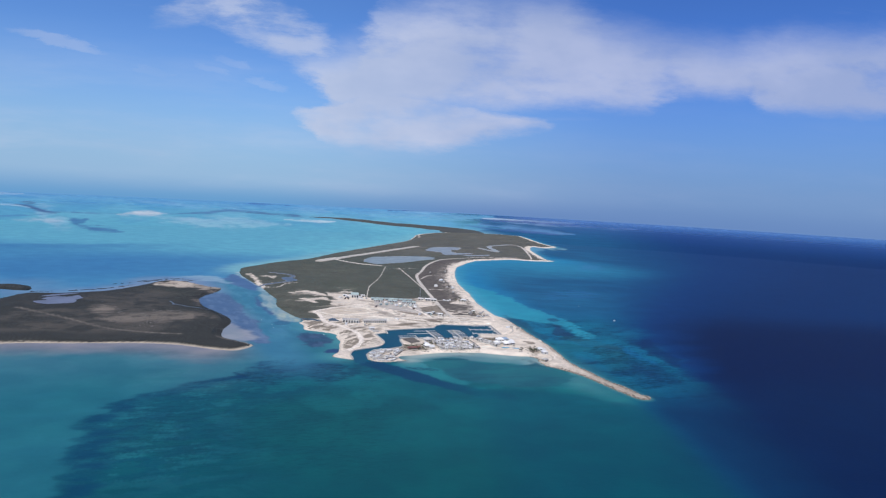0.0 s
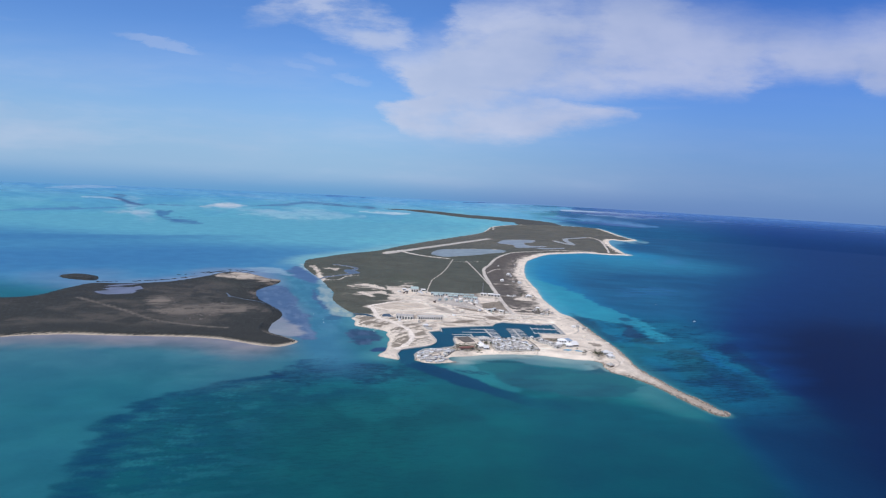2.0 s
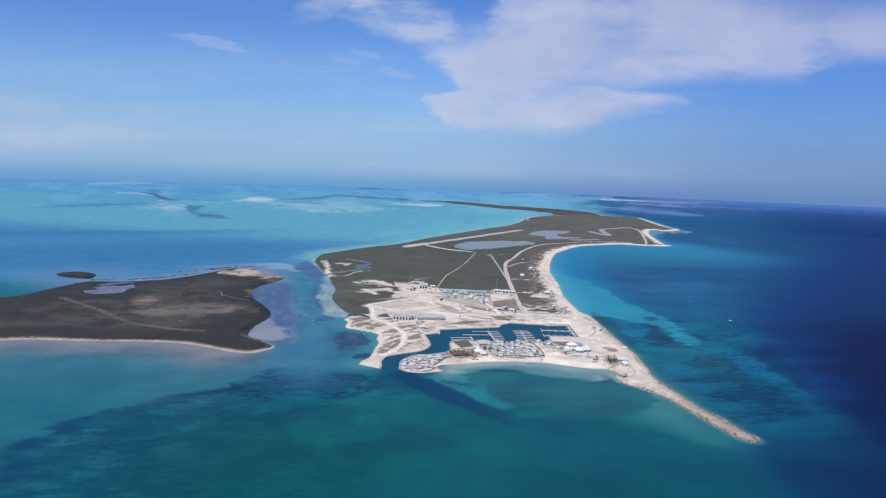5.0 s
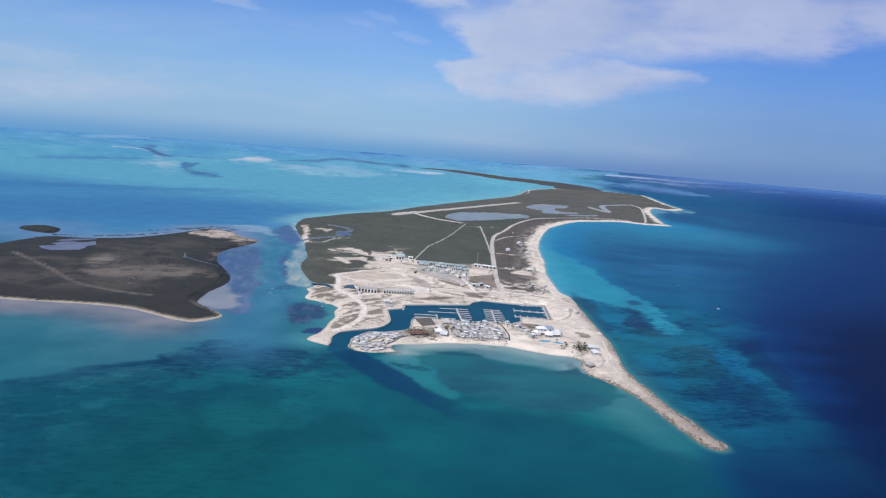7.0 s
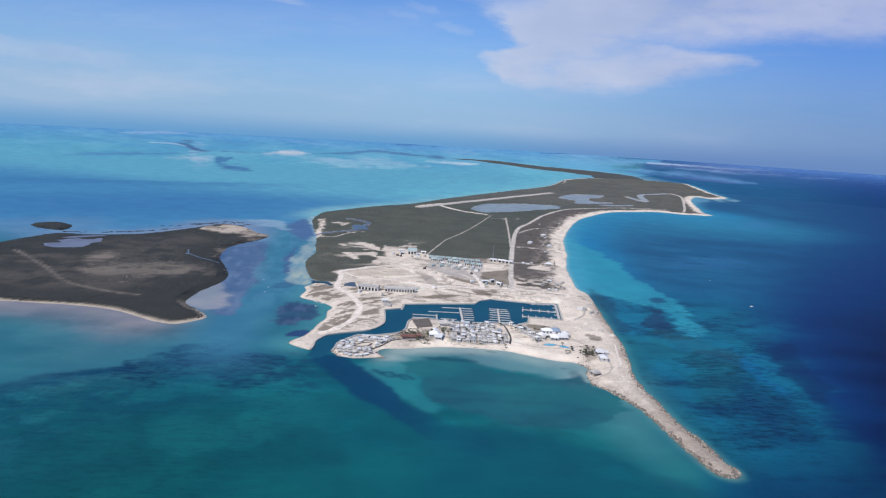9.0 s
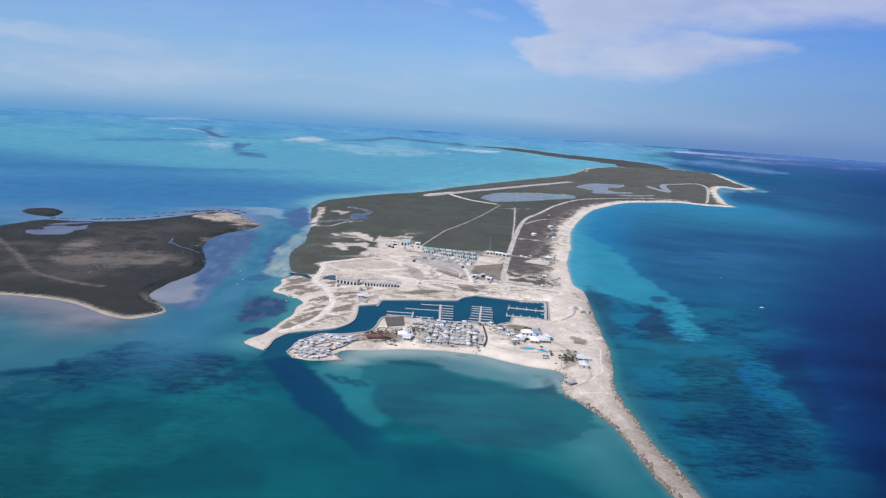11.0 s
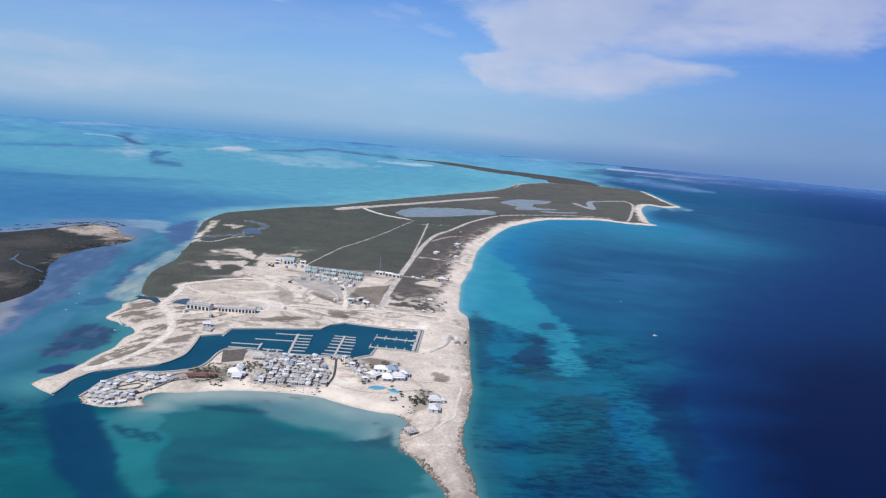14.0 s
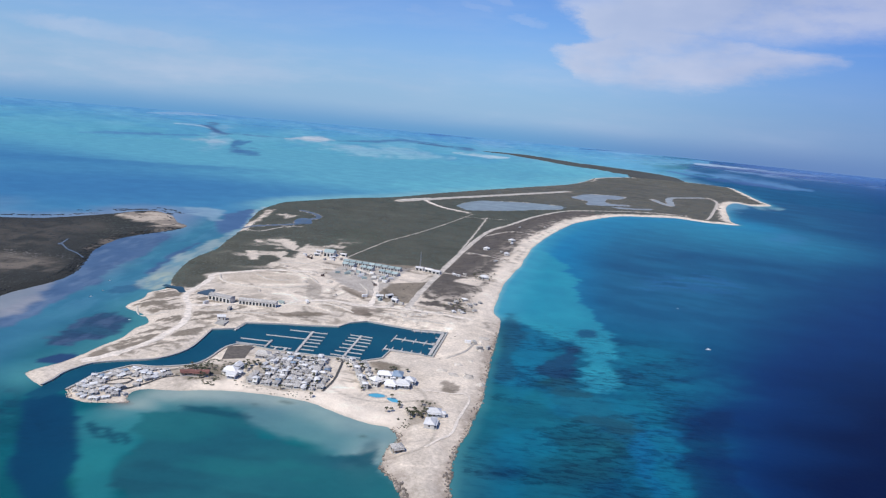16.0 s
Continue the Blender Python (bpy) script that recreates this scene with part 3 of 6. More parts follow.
    lay(step(c + 60 * (n2 - 0.5), 90, 5) * step(y + 0.3 * x, 830, 930) * (0.45 + 0.55 * step(x, -680, -560)), (116, 138, 160))
    lay(step(il + 60 * (n2 - 0.5), 120, 10) * 0.4, (108, 134, 158))
    lay(step(c + 50 * (n2 - 0.5), 80, 0) * step(y, 900, 800) * step(x, -190, -260) * 0.75, (136, 130, 134))
    # the tidal creek between the islands
    creek = np.exp(-(line_gap(x, y, curve_through([(-130, 690), (-172, 800), (-200, 900), (-215, 1000), (-270, 1130), (-330, 1260), (-390, 1420)], False)) / 40) ** 2)
    lay(creek * 1.1 * step(y, 640, 780), (58, 116, 138))
    flow = rough(0.34 * y - 0.12 * x, 1.2 * x + 0.45 * y, 13, 16)
    lay(step(flow, 0.47, 0.58) * creek * step(y, 820, 950) * 0.35, (86, 138, 160))
    slate = zone(x, y, [(-200, 835), (-206, 878), (-220, 913), (-240, 978), (-274, 1033), (-291, 1097), (-346, 1221), (-383, 1246), (-410, 1205), (-385, 1126), (-335, 1048), (-300, 991), (-290, 962), (-270, 934), (-240, 885), (-233, 856)], 9, 5)
    lay(slate, (76, 102, 132))
    lay(slate * step(flow, 0.46, 0.60) * 0.5, (104, 126, 150))
    lay(slate * step(rough(x, y, 24, 17), 0.50, 0.62) * 0.4, (58, 84, 116))
    lay(zone(x, y, [(-295, 905), (-285, 956), (-250, 925), (-234, 903), (-221, 868), (-223, 850), (-250, 850)], 10, 9) * 0.85, (142, 146, 152))
    lay(zone(x, y, [(-234, 1048), (-260, 1102), (-288, 1168), (-296, 1226), (-261, 1145), (-229, 1070), (-221, 1041)], 7, 4), (66, 96, 128))
    braid = zone(x, y, [(-209, 1002), (-223, 1040), (-261, 1123), (-281, 1200), (-298, 1268), (-300, 1320), (-258, 1215), (-236, 1137), (-196, 1055), (-172, 1017), (-183, 993)], 8, 4)
    lay(braid * 0.85, (118, 150, 156))
    lay(braid * step(flow, 0.46, 0.60) * 0.45, (164, 172, 166))
    lay(zone(x, y, [(-178, 996), (-196, 1004), (-214, 1030), (-222, 1060), (-206, 1062), (-186, 1030)], 7, 6) * 0.8, (160, 172, 158))
    lay(braid * step(flow, 0.44, 0.36) * 0.6, (92, 138, 156))
    lay(zone(x, y, [(-300, 1290), (-330, 1340), (-370, 1440), (-420, 1560), (-400, 1580), (-345, 1460), (-300, 1370)], 12, 8) * (0.4 + 0.5 * step(flow, 0.42, 0.56)), (164, 178, 180))
    lay(zone(x, y, [(-418, 1441), (-417, 1491), (-420, 1541), (-380, 1480), (-338, 1402), (-313, 1318), (-325, 1305)], 10, 6), (74, 104, 138))
    lay(zone(x, y, [(-520, 1469), (-460, 1490), (-397, 1420), (-400, 1390), (-430, 1400), (-500, 1450)], 18, 10) * 0.75, (136, 162, 176))
    meadow = zone(x, y, [(-139, 829), (-154, 863), (-166, 911), (-145, 920), (-119, 896), (-102, 861), (-108, 845), (-120, 826)], 13, 3)
    lay(meadow * (0.75 + 0.25 * step(fine, 0.4, 0.55)), (46, 72, 98))
    lay(meadow * step(flow, 0.50, 0.60) * 0.4, (84, 104, 132))
    lay(zone(x, y, [(-112, 797), (-104, 820), (-94, 813), (-98, 797)], 4, 2), (42, 70, 104))
    lay(zone(x, y, [(-200, 960), (-190, 985), (-205, 1000), (-214, 975)], 6, 3) * 0.6, (46, 86, 116))
    # the dredged channel and the basin
    lay(zone(x, y, [(-68, 756), (-40, 758), (-16, 738), (12, 711), (36, 684), (64, 664), (100, 646), (120, 622), (84, 620), (44, 648), (6, 676), (-29, 710), (-60, 740)], 5, 5) * (0.92 - 0.75 * step(x, 25, 95)), (8, 58, 88))
    lay(step(inland(x, y, BASIN_RING), -1, 2), (18, 76, 98))
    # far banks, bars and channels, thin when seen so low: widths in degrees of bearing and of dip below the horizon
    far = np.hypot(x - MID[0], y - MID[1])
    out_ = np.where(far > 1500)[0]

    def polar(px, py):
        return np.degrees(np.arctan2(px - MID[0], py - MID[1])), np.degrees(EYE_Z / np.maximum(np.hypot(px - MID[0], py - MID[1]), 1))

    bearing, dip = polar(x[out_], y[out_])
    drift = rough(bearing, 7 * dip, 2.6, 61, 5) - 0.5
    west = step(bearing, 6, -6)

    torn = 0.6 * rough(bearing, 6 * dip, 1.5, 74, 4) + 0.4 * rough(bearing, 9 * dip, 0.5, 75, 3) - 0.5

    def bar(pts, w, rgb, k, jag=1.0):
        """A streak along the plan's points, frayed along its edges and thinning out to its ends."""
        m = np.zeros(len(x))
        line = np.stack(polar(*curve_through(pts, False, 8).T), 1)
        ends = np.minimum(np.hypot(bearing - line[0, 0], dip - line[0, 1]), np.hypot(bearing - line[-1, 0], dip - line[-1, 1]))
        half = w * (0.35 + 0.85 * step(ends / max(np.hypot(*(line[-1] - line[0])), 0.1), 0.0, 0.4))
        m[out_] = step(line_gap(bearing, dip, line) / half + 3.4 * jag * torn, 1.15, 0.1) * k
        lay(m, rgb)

    # western sea paled towards the horizon: haze put into its colour
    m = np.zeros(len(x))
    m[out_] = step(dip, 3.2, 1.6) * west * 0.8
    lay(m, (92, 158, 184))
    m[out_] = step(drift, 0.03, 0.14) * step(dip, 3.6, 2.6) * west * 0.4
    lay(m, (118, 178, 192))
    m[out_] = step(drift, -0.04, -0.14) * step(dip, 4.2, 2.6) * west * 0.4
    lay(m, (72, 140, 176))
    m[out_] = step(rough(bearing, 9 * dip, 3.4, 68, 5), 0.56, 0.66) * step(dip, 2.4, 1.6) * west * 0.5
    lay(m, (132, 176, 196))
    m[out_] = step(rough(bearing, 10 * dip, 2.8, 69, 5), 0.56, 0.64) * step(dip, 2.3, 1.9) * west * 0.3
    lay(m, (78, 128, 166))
    # more painted haze on the last western water
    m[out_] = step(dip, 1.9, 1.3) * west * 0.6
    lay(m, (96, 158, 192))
    # the turquoise bank north of the island and the shoals upon it
    bar([(-336, 4340), (-45, 3978), (60, 3600), (-31, 3348), (-175, 2660), (-420, 2300)], 0.9, (104, 178, 186), 0.5)
    bar([(-1313, 3496), (-1141, 3698), (-921, 3809), (-700, 3900)], 0.40, (150, 184, 194), 0.6, 1.3)
    bar([(-2150, 3950), (-1950, 3550), (-1750, 3250), (-1600, 3100)], 0.42, (146, 178, 192), 0.5, 1.5)
    bar([(-1700, 3900), (-1500, 3900), (-1300, 4000)], 0.30, (150, 182, 194), 0.45, 1.5)
    bar([(-1799, 3049), (-1727, 3146), (-1639, 3176)], 0.22, (156, 178, 188), 0.7, 1.3)
    bar([(-1620, 3360), (-1520, 3060), (-1379, 2866), (-1250, 2740), (-1136, 2673)], 0.22, (62, 108, 146), 0.8, 1.4)
    bar([(-1460, 2960), (-1379, 2866), (-1290, 2780)], 0.22, (62, 104, 142), 0.7, 1.2)
    bar([(-2090, 2970), (-2029, 3195), (-1964, 3432), (-1990, 3700)], 0.11, (74, 116, 158), 0.7)
    bar([(-2120, 2800), (-2060, 3060)], 0.12, (80, 126, 166), 0.6)
    bar([(-2835, 4412), (-2709, 4490), (-2400, 4200)], 0.14, (176, 196, 200), 0.75)
    bar([(-2944, 4957), (-2873, 5033)], 0.10, (70, 92, 118), 0.85)
    bar([(-2765, 4574), (-2647, 4518), (-2450, 4280), (-2257, 4043), (-2050, 3817), (-2033, 3893)], 0.13, (66, 92, 124), 0.95)
    bar([(-2200, 3880), (-1967, 3961), (-1851, 4025), (-1753, 4018)], 0.10, (76, 116, 150), 0.7)
    bar([(-1762, 3990), (-1730, 4284), (-1604, 4355)], 0.17, (196, 200, 198), 0.8, 0.8)
    bar([(-1604, 4300), (-1523, 4820), (-1528, 5487), (-1255, 5524)], 0.12, (70, 104, 140), 0.75)
    bar([(-2168, 7789), (-2005, 8313), (-1500, 8000)], 0.10, (66, 108, 152), 0.7)
    bar([(-4154, 5835), (-4266, 6513), (-4266, 7133)], 0.10, (170, 196, 206), 0.6)
    bar([(-859, 4450), (-681, 4401), (-520, 4529)], 0.17, (186, 202, 204), 0.85)
    bar([(-1350, 5300), (-1100, 5200), (-946, 5050), (-770, 5080)], 0.13, (62, 90, 122), 0.85)
    # sounds and sand bars beyond the long cay
    bar([(-900, 7200), (152, 6200), (511, 7030), (957, 8000)], 0.42, (104, 170, 192), 0.7)
    bar([(-200, 5600), (300, 5000), (700, 4800)], 0.30, (96, 164, 190), 0.7)
    bar([(554, 5447), (769, 4991), (986, 4671), (1150, 4500)], 0.24, (108, 152, 190), 0.6)
    bar([(420, 5000), (684, 4552), (867, 4450), (1000, 4300)], 0.14, (62, 88, 136), 0.7)
    bar([(-364, 8185), (277, 9557), (1005, 9816), (1469, 8335), (2077, 7615)], 0.10, (58, 82, 128), 0.85)
    bar([(-364, 7600), (277, 8800), (900, 9000)], 0.08, (134, 180, 200), 0.6)
    bar([(743, 7055), (1038, 7100), (1250, 6900), (1472, 6864), (2029, 7426)], 0.13, (178, 194, 204), 0.9)
    bar([(780, 6378), (1030, 6670), (1416, 6432), (1870, 6350)], 0.12, (60, 82, 124), 0.8)
    bar([(900, 6200), (1300, 6000), (1700, 6050)], 0.10, (140, 166, 192), 0.6)
    bar([(963, 7987), (1398, 7883), (1769, 7848), (2100, 7900)], 0.10, (62, 84, 128), 0.8)
    bar([(1714, 5819), (1892, 5916), (2200, 6200)], 0.09, (130, 154, 190), 0.6)
    bar([(640, 2981), (708, 3010), (750, 2985)], 0.18, (128, 168, 172), 0.7)
    bar([(560, 2900), (600, 2860), (620, 2960)], 0.30, (104, 156, 176), 0.6)
    lay(step(lc, 220, 10) * 0.5, (120, 172, 188))
    # eastern sea paled in three steps towards the horizon, haze painted as colour
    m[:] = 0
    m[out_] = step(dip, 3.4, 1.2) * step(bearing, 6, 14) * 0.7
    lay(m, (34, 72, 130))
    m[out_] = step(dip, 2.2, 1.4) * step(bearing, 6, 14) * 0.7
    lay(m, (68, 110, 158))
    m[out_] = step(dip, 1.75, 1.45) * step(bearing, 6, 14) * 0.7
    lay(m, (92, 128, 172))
    open_ = np.clip(1 - slate - braid - creek, 0, 1)
    ridged = 0.75 * reef * step(edge - x, -40, 30) * (0.4 + 0.6 * step(mid, 0.36, 0.5)) + (0.34 * step(drop, 6, -10) + 0.04) * step(s, 10, 40) * step(y, 830, 740) * step(x, 60, -60) * step(y, 330, 460) * open_ + 0.45 * mouth + 0.10 * bed + 0.35 * meadow + 0.2 * slate
    ridged = np.clip(ridged, 0, 1) * step(s, 1, 8)
    calm = step(far, 2600, 9000)   # more gloss far out, where mirrored sky stands in for haze
    return np.c_[col, ridged * (1 - calm) - calm]


azimuths = np.r_[np.arange(-74, 56, 0.17), np.arange(56, 286.1, 2.5)]
radii = np.r_[0.5, geometric(90, 330, 1.06), geometric(330, 2700, 1.0062)[1:], geometric(2700, FAR_SEA, 1.014)[1:]]
x, y, q = fan(azimuths, radii)
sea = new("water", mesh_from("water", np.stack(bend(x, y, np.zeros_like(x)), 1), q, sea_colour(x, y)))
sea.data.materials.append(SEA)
tagged(sea, "calm shallow tropical sea from turquoise banks to deep blue", "sea", kind="structure")


# ---- land ----
def land(name, label, az0, az1, az_step, radii, sdf, colour_of):
    x, y, q = fan(np.arange(az0, az1, az_step), radii)
    s = sdf(x, y)
    keep = (s[q] > -6 - 0.004 * np.hypot(x[q] - MID[0], y[q] - MID[1])).any(1)
    q = q[keep]
    used = np.unique(q)
    back_ = np.zeros(len(x), np.int64)
    back_[used] = np.arange(len(used))
    x, y, s, q = x[used], y[used], s[used], back_[q]
    z = ground_height(x, y, s)
    for ring, level in POND_BEDS.values():
        near = np.where((x > ring[:, 0].min() - 9) & (x < ring[:, 0].max() + 9) & (y > ring[:, 1].min() - 9) & (y < ring[:, 1].max() + 9))[0]
        if len(near):
            d = inland(x[near], y[near], ring)
            z[near] = np.where(d > 0, np.minimum(z[near], level - 0.4), np.where(d > -8, np.minimum(z[near], level + 0.1 - 0.12 * d), z[near]))
    ob = new(name, mesh_from(name, np.stack(bend(x, y, z), 1), q, colour_of(x, y, s)))
    ob.data.materials.append(GROUND)
    return tagged(ob, label, "island", kind="structure")


ROADS = {  # name: width, points
    "shore": (7.0, [(77, 1083), (66, 1158), (50, 1309), (30, 1531), (25, 1674), (40, 1775), (57, 1930), (91, 2079), (129, 2166), (237, 2280), (309, 2335), (405, 2360)]),
    "north_track": (2.2, [(38, 1405), (8, 1620), (-23, 1828)]),
    "cross_track": (1.8, [(-70, 1795), (-23, 1812), (25, 1840)]),
    "diagonal": (1.3, [(-84, 1262), (-87, 1410), (-83, 1462), (-70, 1599), (-63, 1857)]),
    "creek_bank": (2.6, [(-306, 1347), (-278, 1348), (-271, 1405), (-250, 1433)]),
    "taxiway": (10.0, [(-225, 1990), (-155, 1907), (-75, 1868)]),
    "apron": (26.0, [(-262, 1930), (-215, 2040)]),
    "haul": (6.5, [(-84, 808), (-73, 830), (-68, 861), (-72, 890), (-80, 921), (-109, 964), (-134, 990), (-146, 1030), (-156, 1062), (-164, 1078), (-150, 1105), (-126, 1138), (-80, 1160)]),
    "work": (6.0, [(-109, 964), (-85, 985), (-40, 1030), (-2, 1062), (32, 1064), (77, 1080), (150, 1085)]),
    "plant": (5.5, [(-84, 1262), (-60, 1225), (-10, 1190), (20, 1130), (40, 1070)]),
    "point_track": (1.8, [(165, 886), (186, 890), (201, 893), (204, 852), (206, 829), (201, 815), (197, 802)]),
    "lot": (2.6, [(46, 1420), (70, 1425), (112, 1410)]),
    "lot_south": (2.6, [(56, 1270), (85, 1268), (125, 1262)]),
    "lot_north": (2.6, [(33, 1600), (60, 1690), (110, 1690)]),
    "cape": (7.0, [(500, 3090), (523, 2928), (480, 2500), (456, 2330)]),
}
STRIP = [(-262, 1915), (40, 2672)]
PONDS = {  # name: colour of the water, ring
    "salt_pond": ((128, 142, 148), [(-92, 1915), (-135, 1984), (-119, 2100), (-78, 2156), (-23, 2201), (76, 2225), (92, 2150), (40, 2080), (13, 2030), (-40, 1960)]),
    "north_pond": ((130, 142, 150), [(75, 2492), (100, 2640), (143, 2704), (225, 2715), (205, 2600), (175, 2560), (188, 2454), (255, 2463), (200, 2390), (137, 2350), (130, 2440)]),
    "north_pond_arm": ((130, 142, 150), [(206, 2356), (236, 2384), (270, 2396), (312, 2440), (306, 2400), (262, 2362), (230, 2340)]),
    "creek_pond": ((80, 102, 124), [(-273, 1450), (-256, 1473), (-283, 1516), (-298, 1500)]),
    "haul_pond": ((66, 84, 98), [(-131, 1004), (-122, 1003), (-113, 1004), (-118, 1014), (-123, 1025), (-130, 1021)]),
    "cay_pond": ((104, 112, 130), [(-599, 1039), (-584, 1046), (-570, 1058), (-566, 1076), (-574, 1092), (-572, 1112), (-590, 1135), (-600, 1118), (-619, 1112), (-630, 1090), (-616, 1078), (-628, 1058)]),
    "cay_pool": ((104, 112, 130), [(-645, 1106), (-634, 1134), (-620, 1150), (-603, 1162), (-606, 1150), (-624, 1122)]),
    "inlet_pond": ((46, 76, 92), [(-178, 1014), (-167, 1013), (-158, 1015), (-149, 1008), (-142, 1001), (-147, 997), (-156, 1003), (-166, 1006), (-178, 1008)]),
}
CREEKS = {"creek": (10.0, [(-330, 1320), (-315, 1373), (-268, 1450), (-281, 1498), (-276, 1540), (-300, 1572), (-345, 1593)]),
          "cay_creek": (2.6, [(-424, 1118), (-404, 1085), (-412, 1095), (-380, 1075), (-352, 1064), (-335, 1056)]),
          "north_creek": (22.0, [(311, 2746), (365, 2600), (366, 2866), (430, 2980), (487, 3060)])}
BROWN = [[(21, 1171), (60, 1212), (74, 1109), (60, 1081), (29, 1106)], [(-21, 1117), (22, 1102), (26, 1085), (-7, 1103)], [(-85, 1299), (-4, 1294), (11, 1298), (17, 1246), (-76, 1262)],
         [(-20, 984), (6, 1012), (10, 1006), (-30, 982)], [(27, 1044), (44, 1056), (56, 1036), (36, 1028)], [(-150, 962), (-113, 952), (-122, 944), (-146, 950)],
         [(-84, 840), (-72, 880), (-66, 872), (-76, 836)], [(-90, 905), (-82, 935), (-94, 930)], [(110, 926), (134, 926), (140, 907), (118, 903)], [(176, 902), (188, 900), (192, 890), (178, 890)], [(-4, 842), (6, 852), (20, 846), (22, 836), (2, 826)], [(-92, 820), (-80, 812), (-76, 830), (-88, 838)]]


def pond_ring(pts):
    """A pond's uneven bank."""
    ring = curve_through(pts, True, 14)
    c, big = ring.mean(0), float(np.ptp(ring, axis=0).max())
    return c + (ring - c) * (0.80 + 0.26 * rough(ring[:, 0], ring[:, 1], 0.25 * big, 91)[:, None] + 0.16 * rough(ring[:, 0], ring[:, 1], 0.06 * big, 92)[:, None])


POND_BEDS = {}
for name, (_, pts) in PONDS.items():
    ring = pond_ring(pts)
    bank = ground_height(ring[:, 0], ring[:, 1], np.maximum(shore(ring[:, 0], ring[:, 1]), inland(ring[:, 0], ring[:, 1], CAY_RING)))
    POND_BEDS[name] = ring, float(np.median(bank))


def way_gap(x, y):
    """Metres to the edge of the nearest road, strip or pond."""
    best = line_gap(x, y, np.array(STRIP, float)) - 13
    for w, pts in ROADS.values():
        best = np.minimum(best, line_gap(x, y, curve_through(pts, False)) - w / 2)
    for w, pts in CREEKS.values():
        best = np.minimum(best, line_gap(x, y, curve_through(pts, False)) - w / 2)
    for name, (_, pts) in PONDS.items():
        if name.startswith("cay"):
            continue
        best = np.minimum(best, -inland(x, y, curve_through(pts)))
    return best


SANDY = [[(-300, 1338), (-314, 1335), (-362, 1478), (-392, 1545), (-380, 1562), (-352, 1492)], [(-232, 1300), (-217, 1328), (-190, 1310), (-170, 1284), (-160, 1254), (-176, 1262), (-205, 1290)], [(-163, 1262), (-168, 1304), (-148, 1308), (-132, 1280), (-145, 1245)], [(-243, 1284), (-240, 1292), (-226, 1278), (-232, 1272)],
         [(-362, 1515), (-330, 1512), (-314, 1488), (-312, 1532), (-340, 1530)], [(81, 1232), (104, 1293), (124, 1270), (117, 1226)], [(-215, 1215), (-200, 1224), (-168, 1180), (-176, 1170)]]


def main_scrub(x, y, s):
    """How much scrub grows there, 0 to 1."""
    clear = step(inland(x, y, CLEAR_RING) + 22 * (rough(x, y, 30, 21) - 0.5), 4, -4)
    wild = step(x, -120, -200) * step(y, 1000, 1030)   # mangrove down to the water
    beach = step(s + (12 - 9 * wild) * (rough(x, y, 25, 22) - 0.5), 6 - 10 * wild, 12 - 12 * wild)
    coast = np.where(x > 60, step(s + 30 * (rough(x, y, 14, 26) - 0.5), 20, 34), 1.0)
    sandy = step(rough(x, y, 34, 27), 0.50, 0.58) * step(inland(x, y, CLEAR_RING), -95, -25) * step(x, -90, -130) * step(y, 1120, 1170)
    ragged = step(rough(x, y, 12, 28), 0.55, 0.42) * step(y, 1190, 1120) * (x > 60)
    v = clear * beach * coast * (1 - 0.9 * sandy) * (1 - ragged)
    for ring in SANDY:
        v = v * (1 - 0.95 * step(inland(x, y, np.array(ring, float)) + 12 * (rough(0.7 * x, 1.3 * y, 11, 55) - 0.5), -1.5, 2.5))
    v = v * (1 - 0.5 * step(rough(x, 1.2 * y, 11, 56), 0.50, 0.57) * step(s, 62, 26) * (x > 60) * (y < 2100))
    return v * step(way_gap(x, y), -0.6, 0.9)


def brown_lot(x, y):
    v = np.zeros(x.shape)
    for ring in BROWN:
        v = np.maximum(v, step(inland(x, y, np.array(ring, float)) + 7 * (rough(x, y, 9, 29) - 0.5), -1.5, 2.0))
    return v


PADS = [  # yards, banks and beds of gravel in the clearings: ring, colour, strength
    ([(-65, 1168), (-66, 1233), (-8, 1243), (13, 1265), (26, 1105), (-19, 1124)], (0.40, 0.375, 0.35), 0.8),
    ([(-22, 1129), (26, 1105), (24, 1087), (-20, 1117)], (0.20, 0.165, 0.13), 0.75),
    ([(-73, 1134), (-41, 1111), (-12, 1056), (-34, 1067)], (0.30, 0.27, 0.235), 0.7),
    ([(-26, 992), (-5, 1013), (19, 1019), (9, 1001), (-18, 985)], (0.15, 0.125, 0.095), 0.8),
    ([(23, 1058), (51, 1057), (50, 1036), (35, 1033)], (0.24, 0.20, 0.165), 0.7),
    ([(-160, 1088), (-123, 1132), (-78, 1130), (-64, 1104), (-93, 1078), (-133, 1062)], (0.56, 0.48, 0.39), 0.7),
    ([(170, 910), (182, 913), (191, 907), (191, 899), (183, 896), (172, 906)], (0.20, 0.17, 0.14), 0.8),
    ([(106, 923), (116, 928), (126, 918), (122, 908), (111, 906)], (0.22, 0.185, 0.145), 0.8),
    ([(-18, 824), (-10, 841), (10, 856), (24, 865), (28, 827), (7, 816)], (0.22, 0.19, 0.15), 0.6),
    ([(167, 866), (178, 873), (191, 863), (184, 848), (185, 832), (177, 825)], (0.24, 0.205, 0.165), 0.6)]
WEDGE = np.array([(100, 842), (128, 858), (114, 878), (93, 898), (97, 868)], float)   # raked sand up between the houses
VILLAGE_RING = np.array([(42, 831), (33, 868), (30, 898), (76, 908), (98, 862), (97, 843), (70, 834)], float)
SPIT_RING = np.array([(-52, 772), (-40, 762), (-22, 764), (-14, 776), (-18, 790), (-14, 808), (-10, 822), (-24, 824), (-44, 812), (-52, 795)], float)
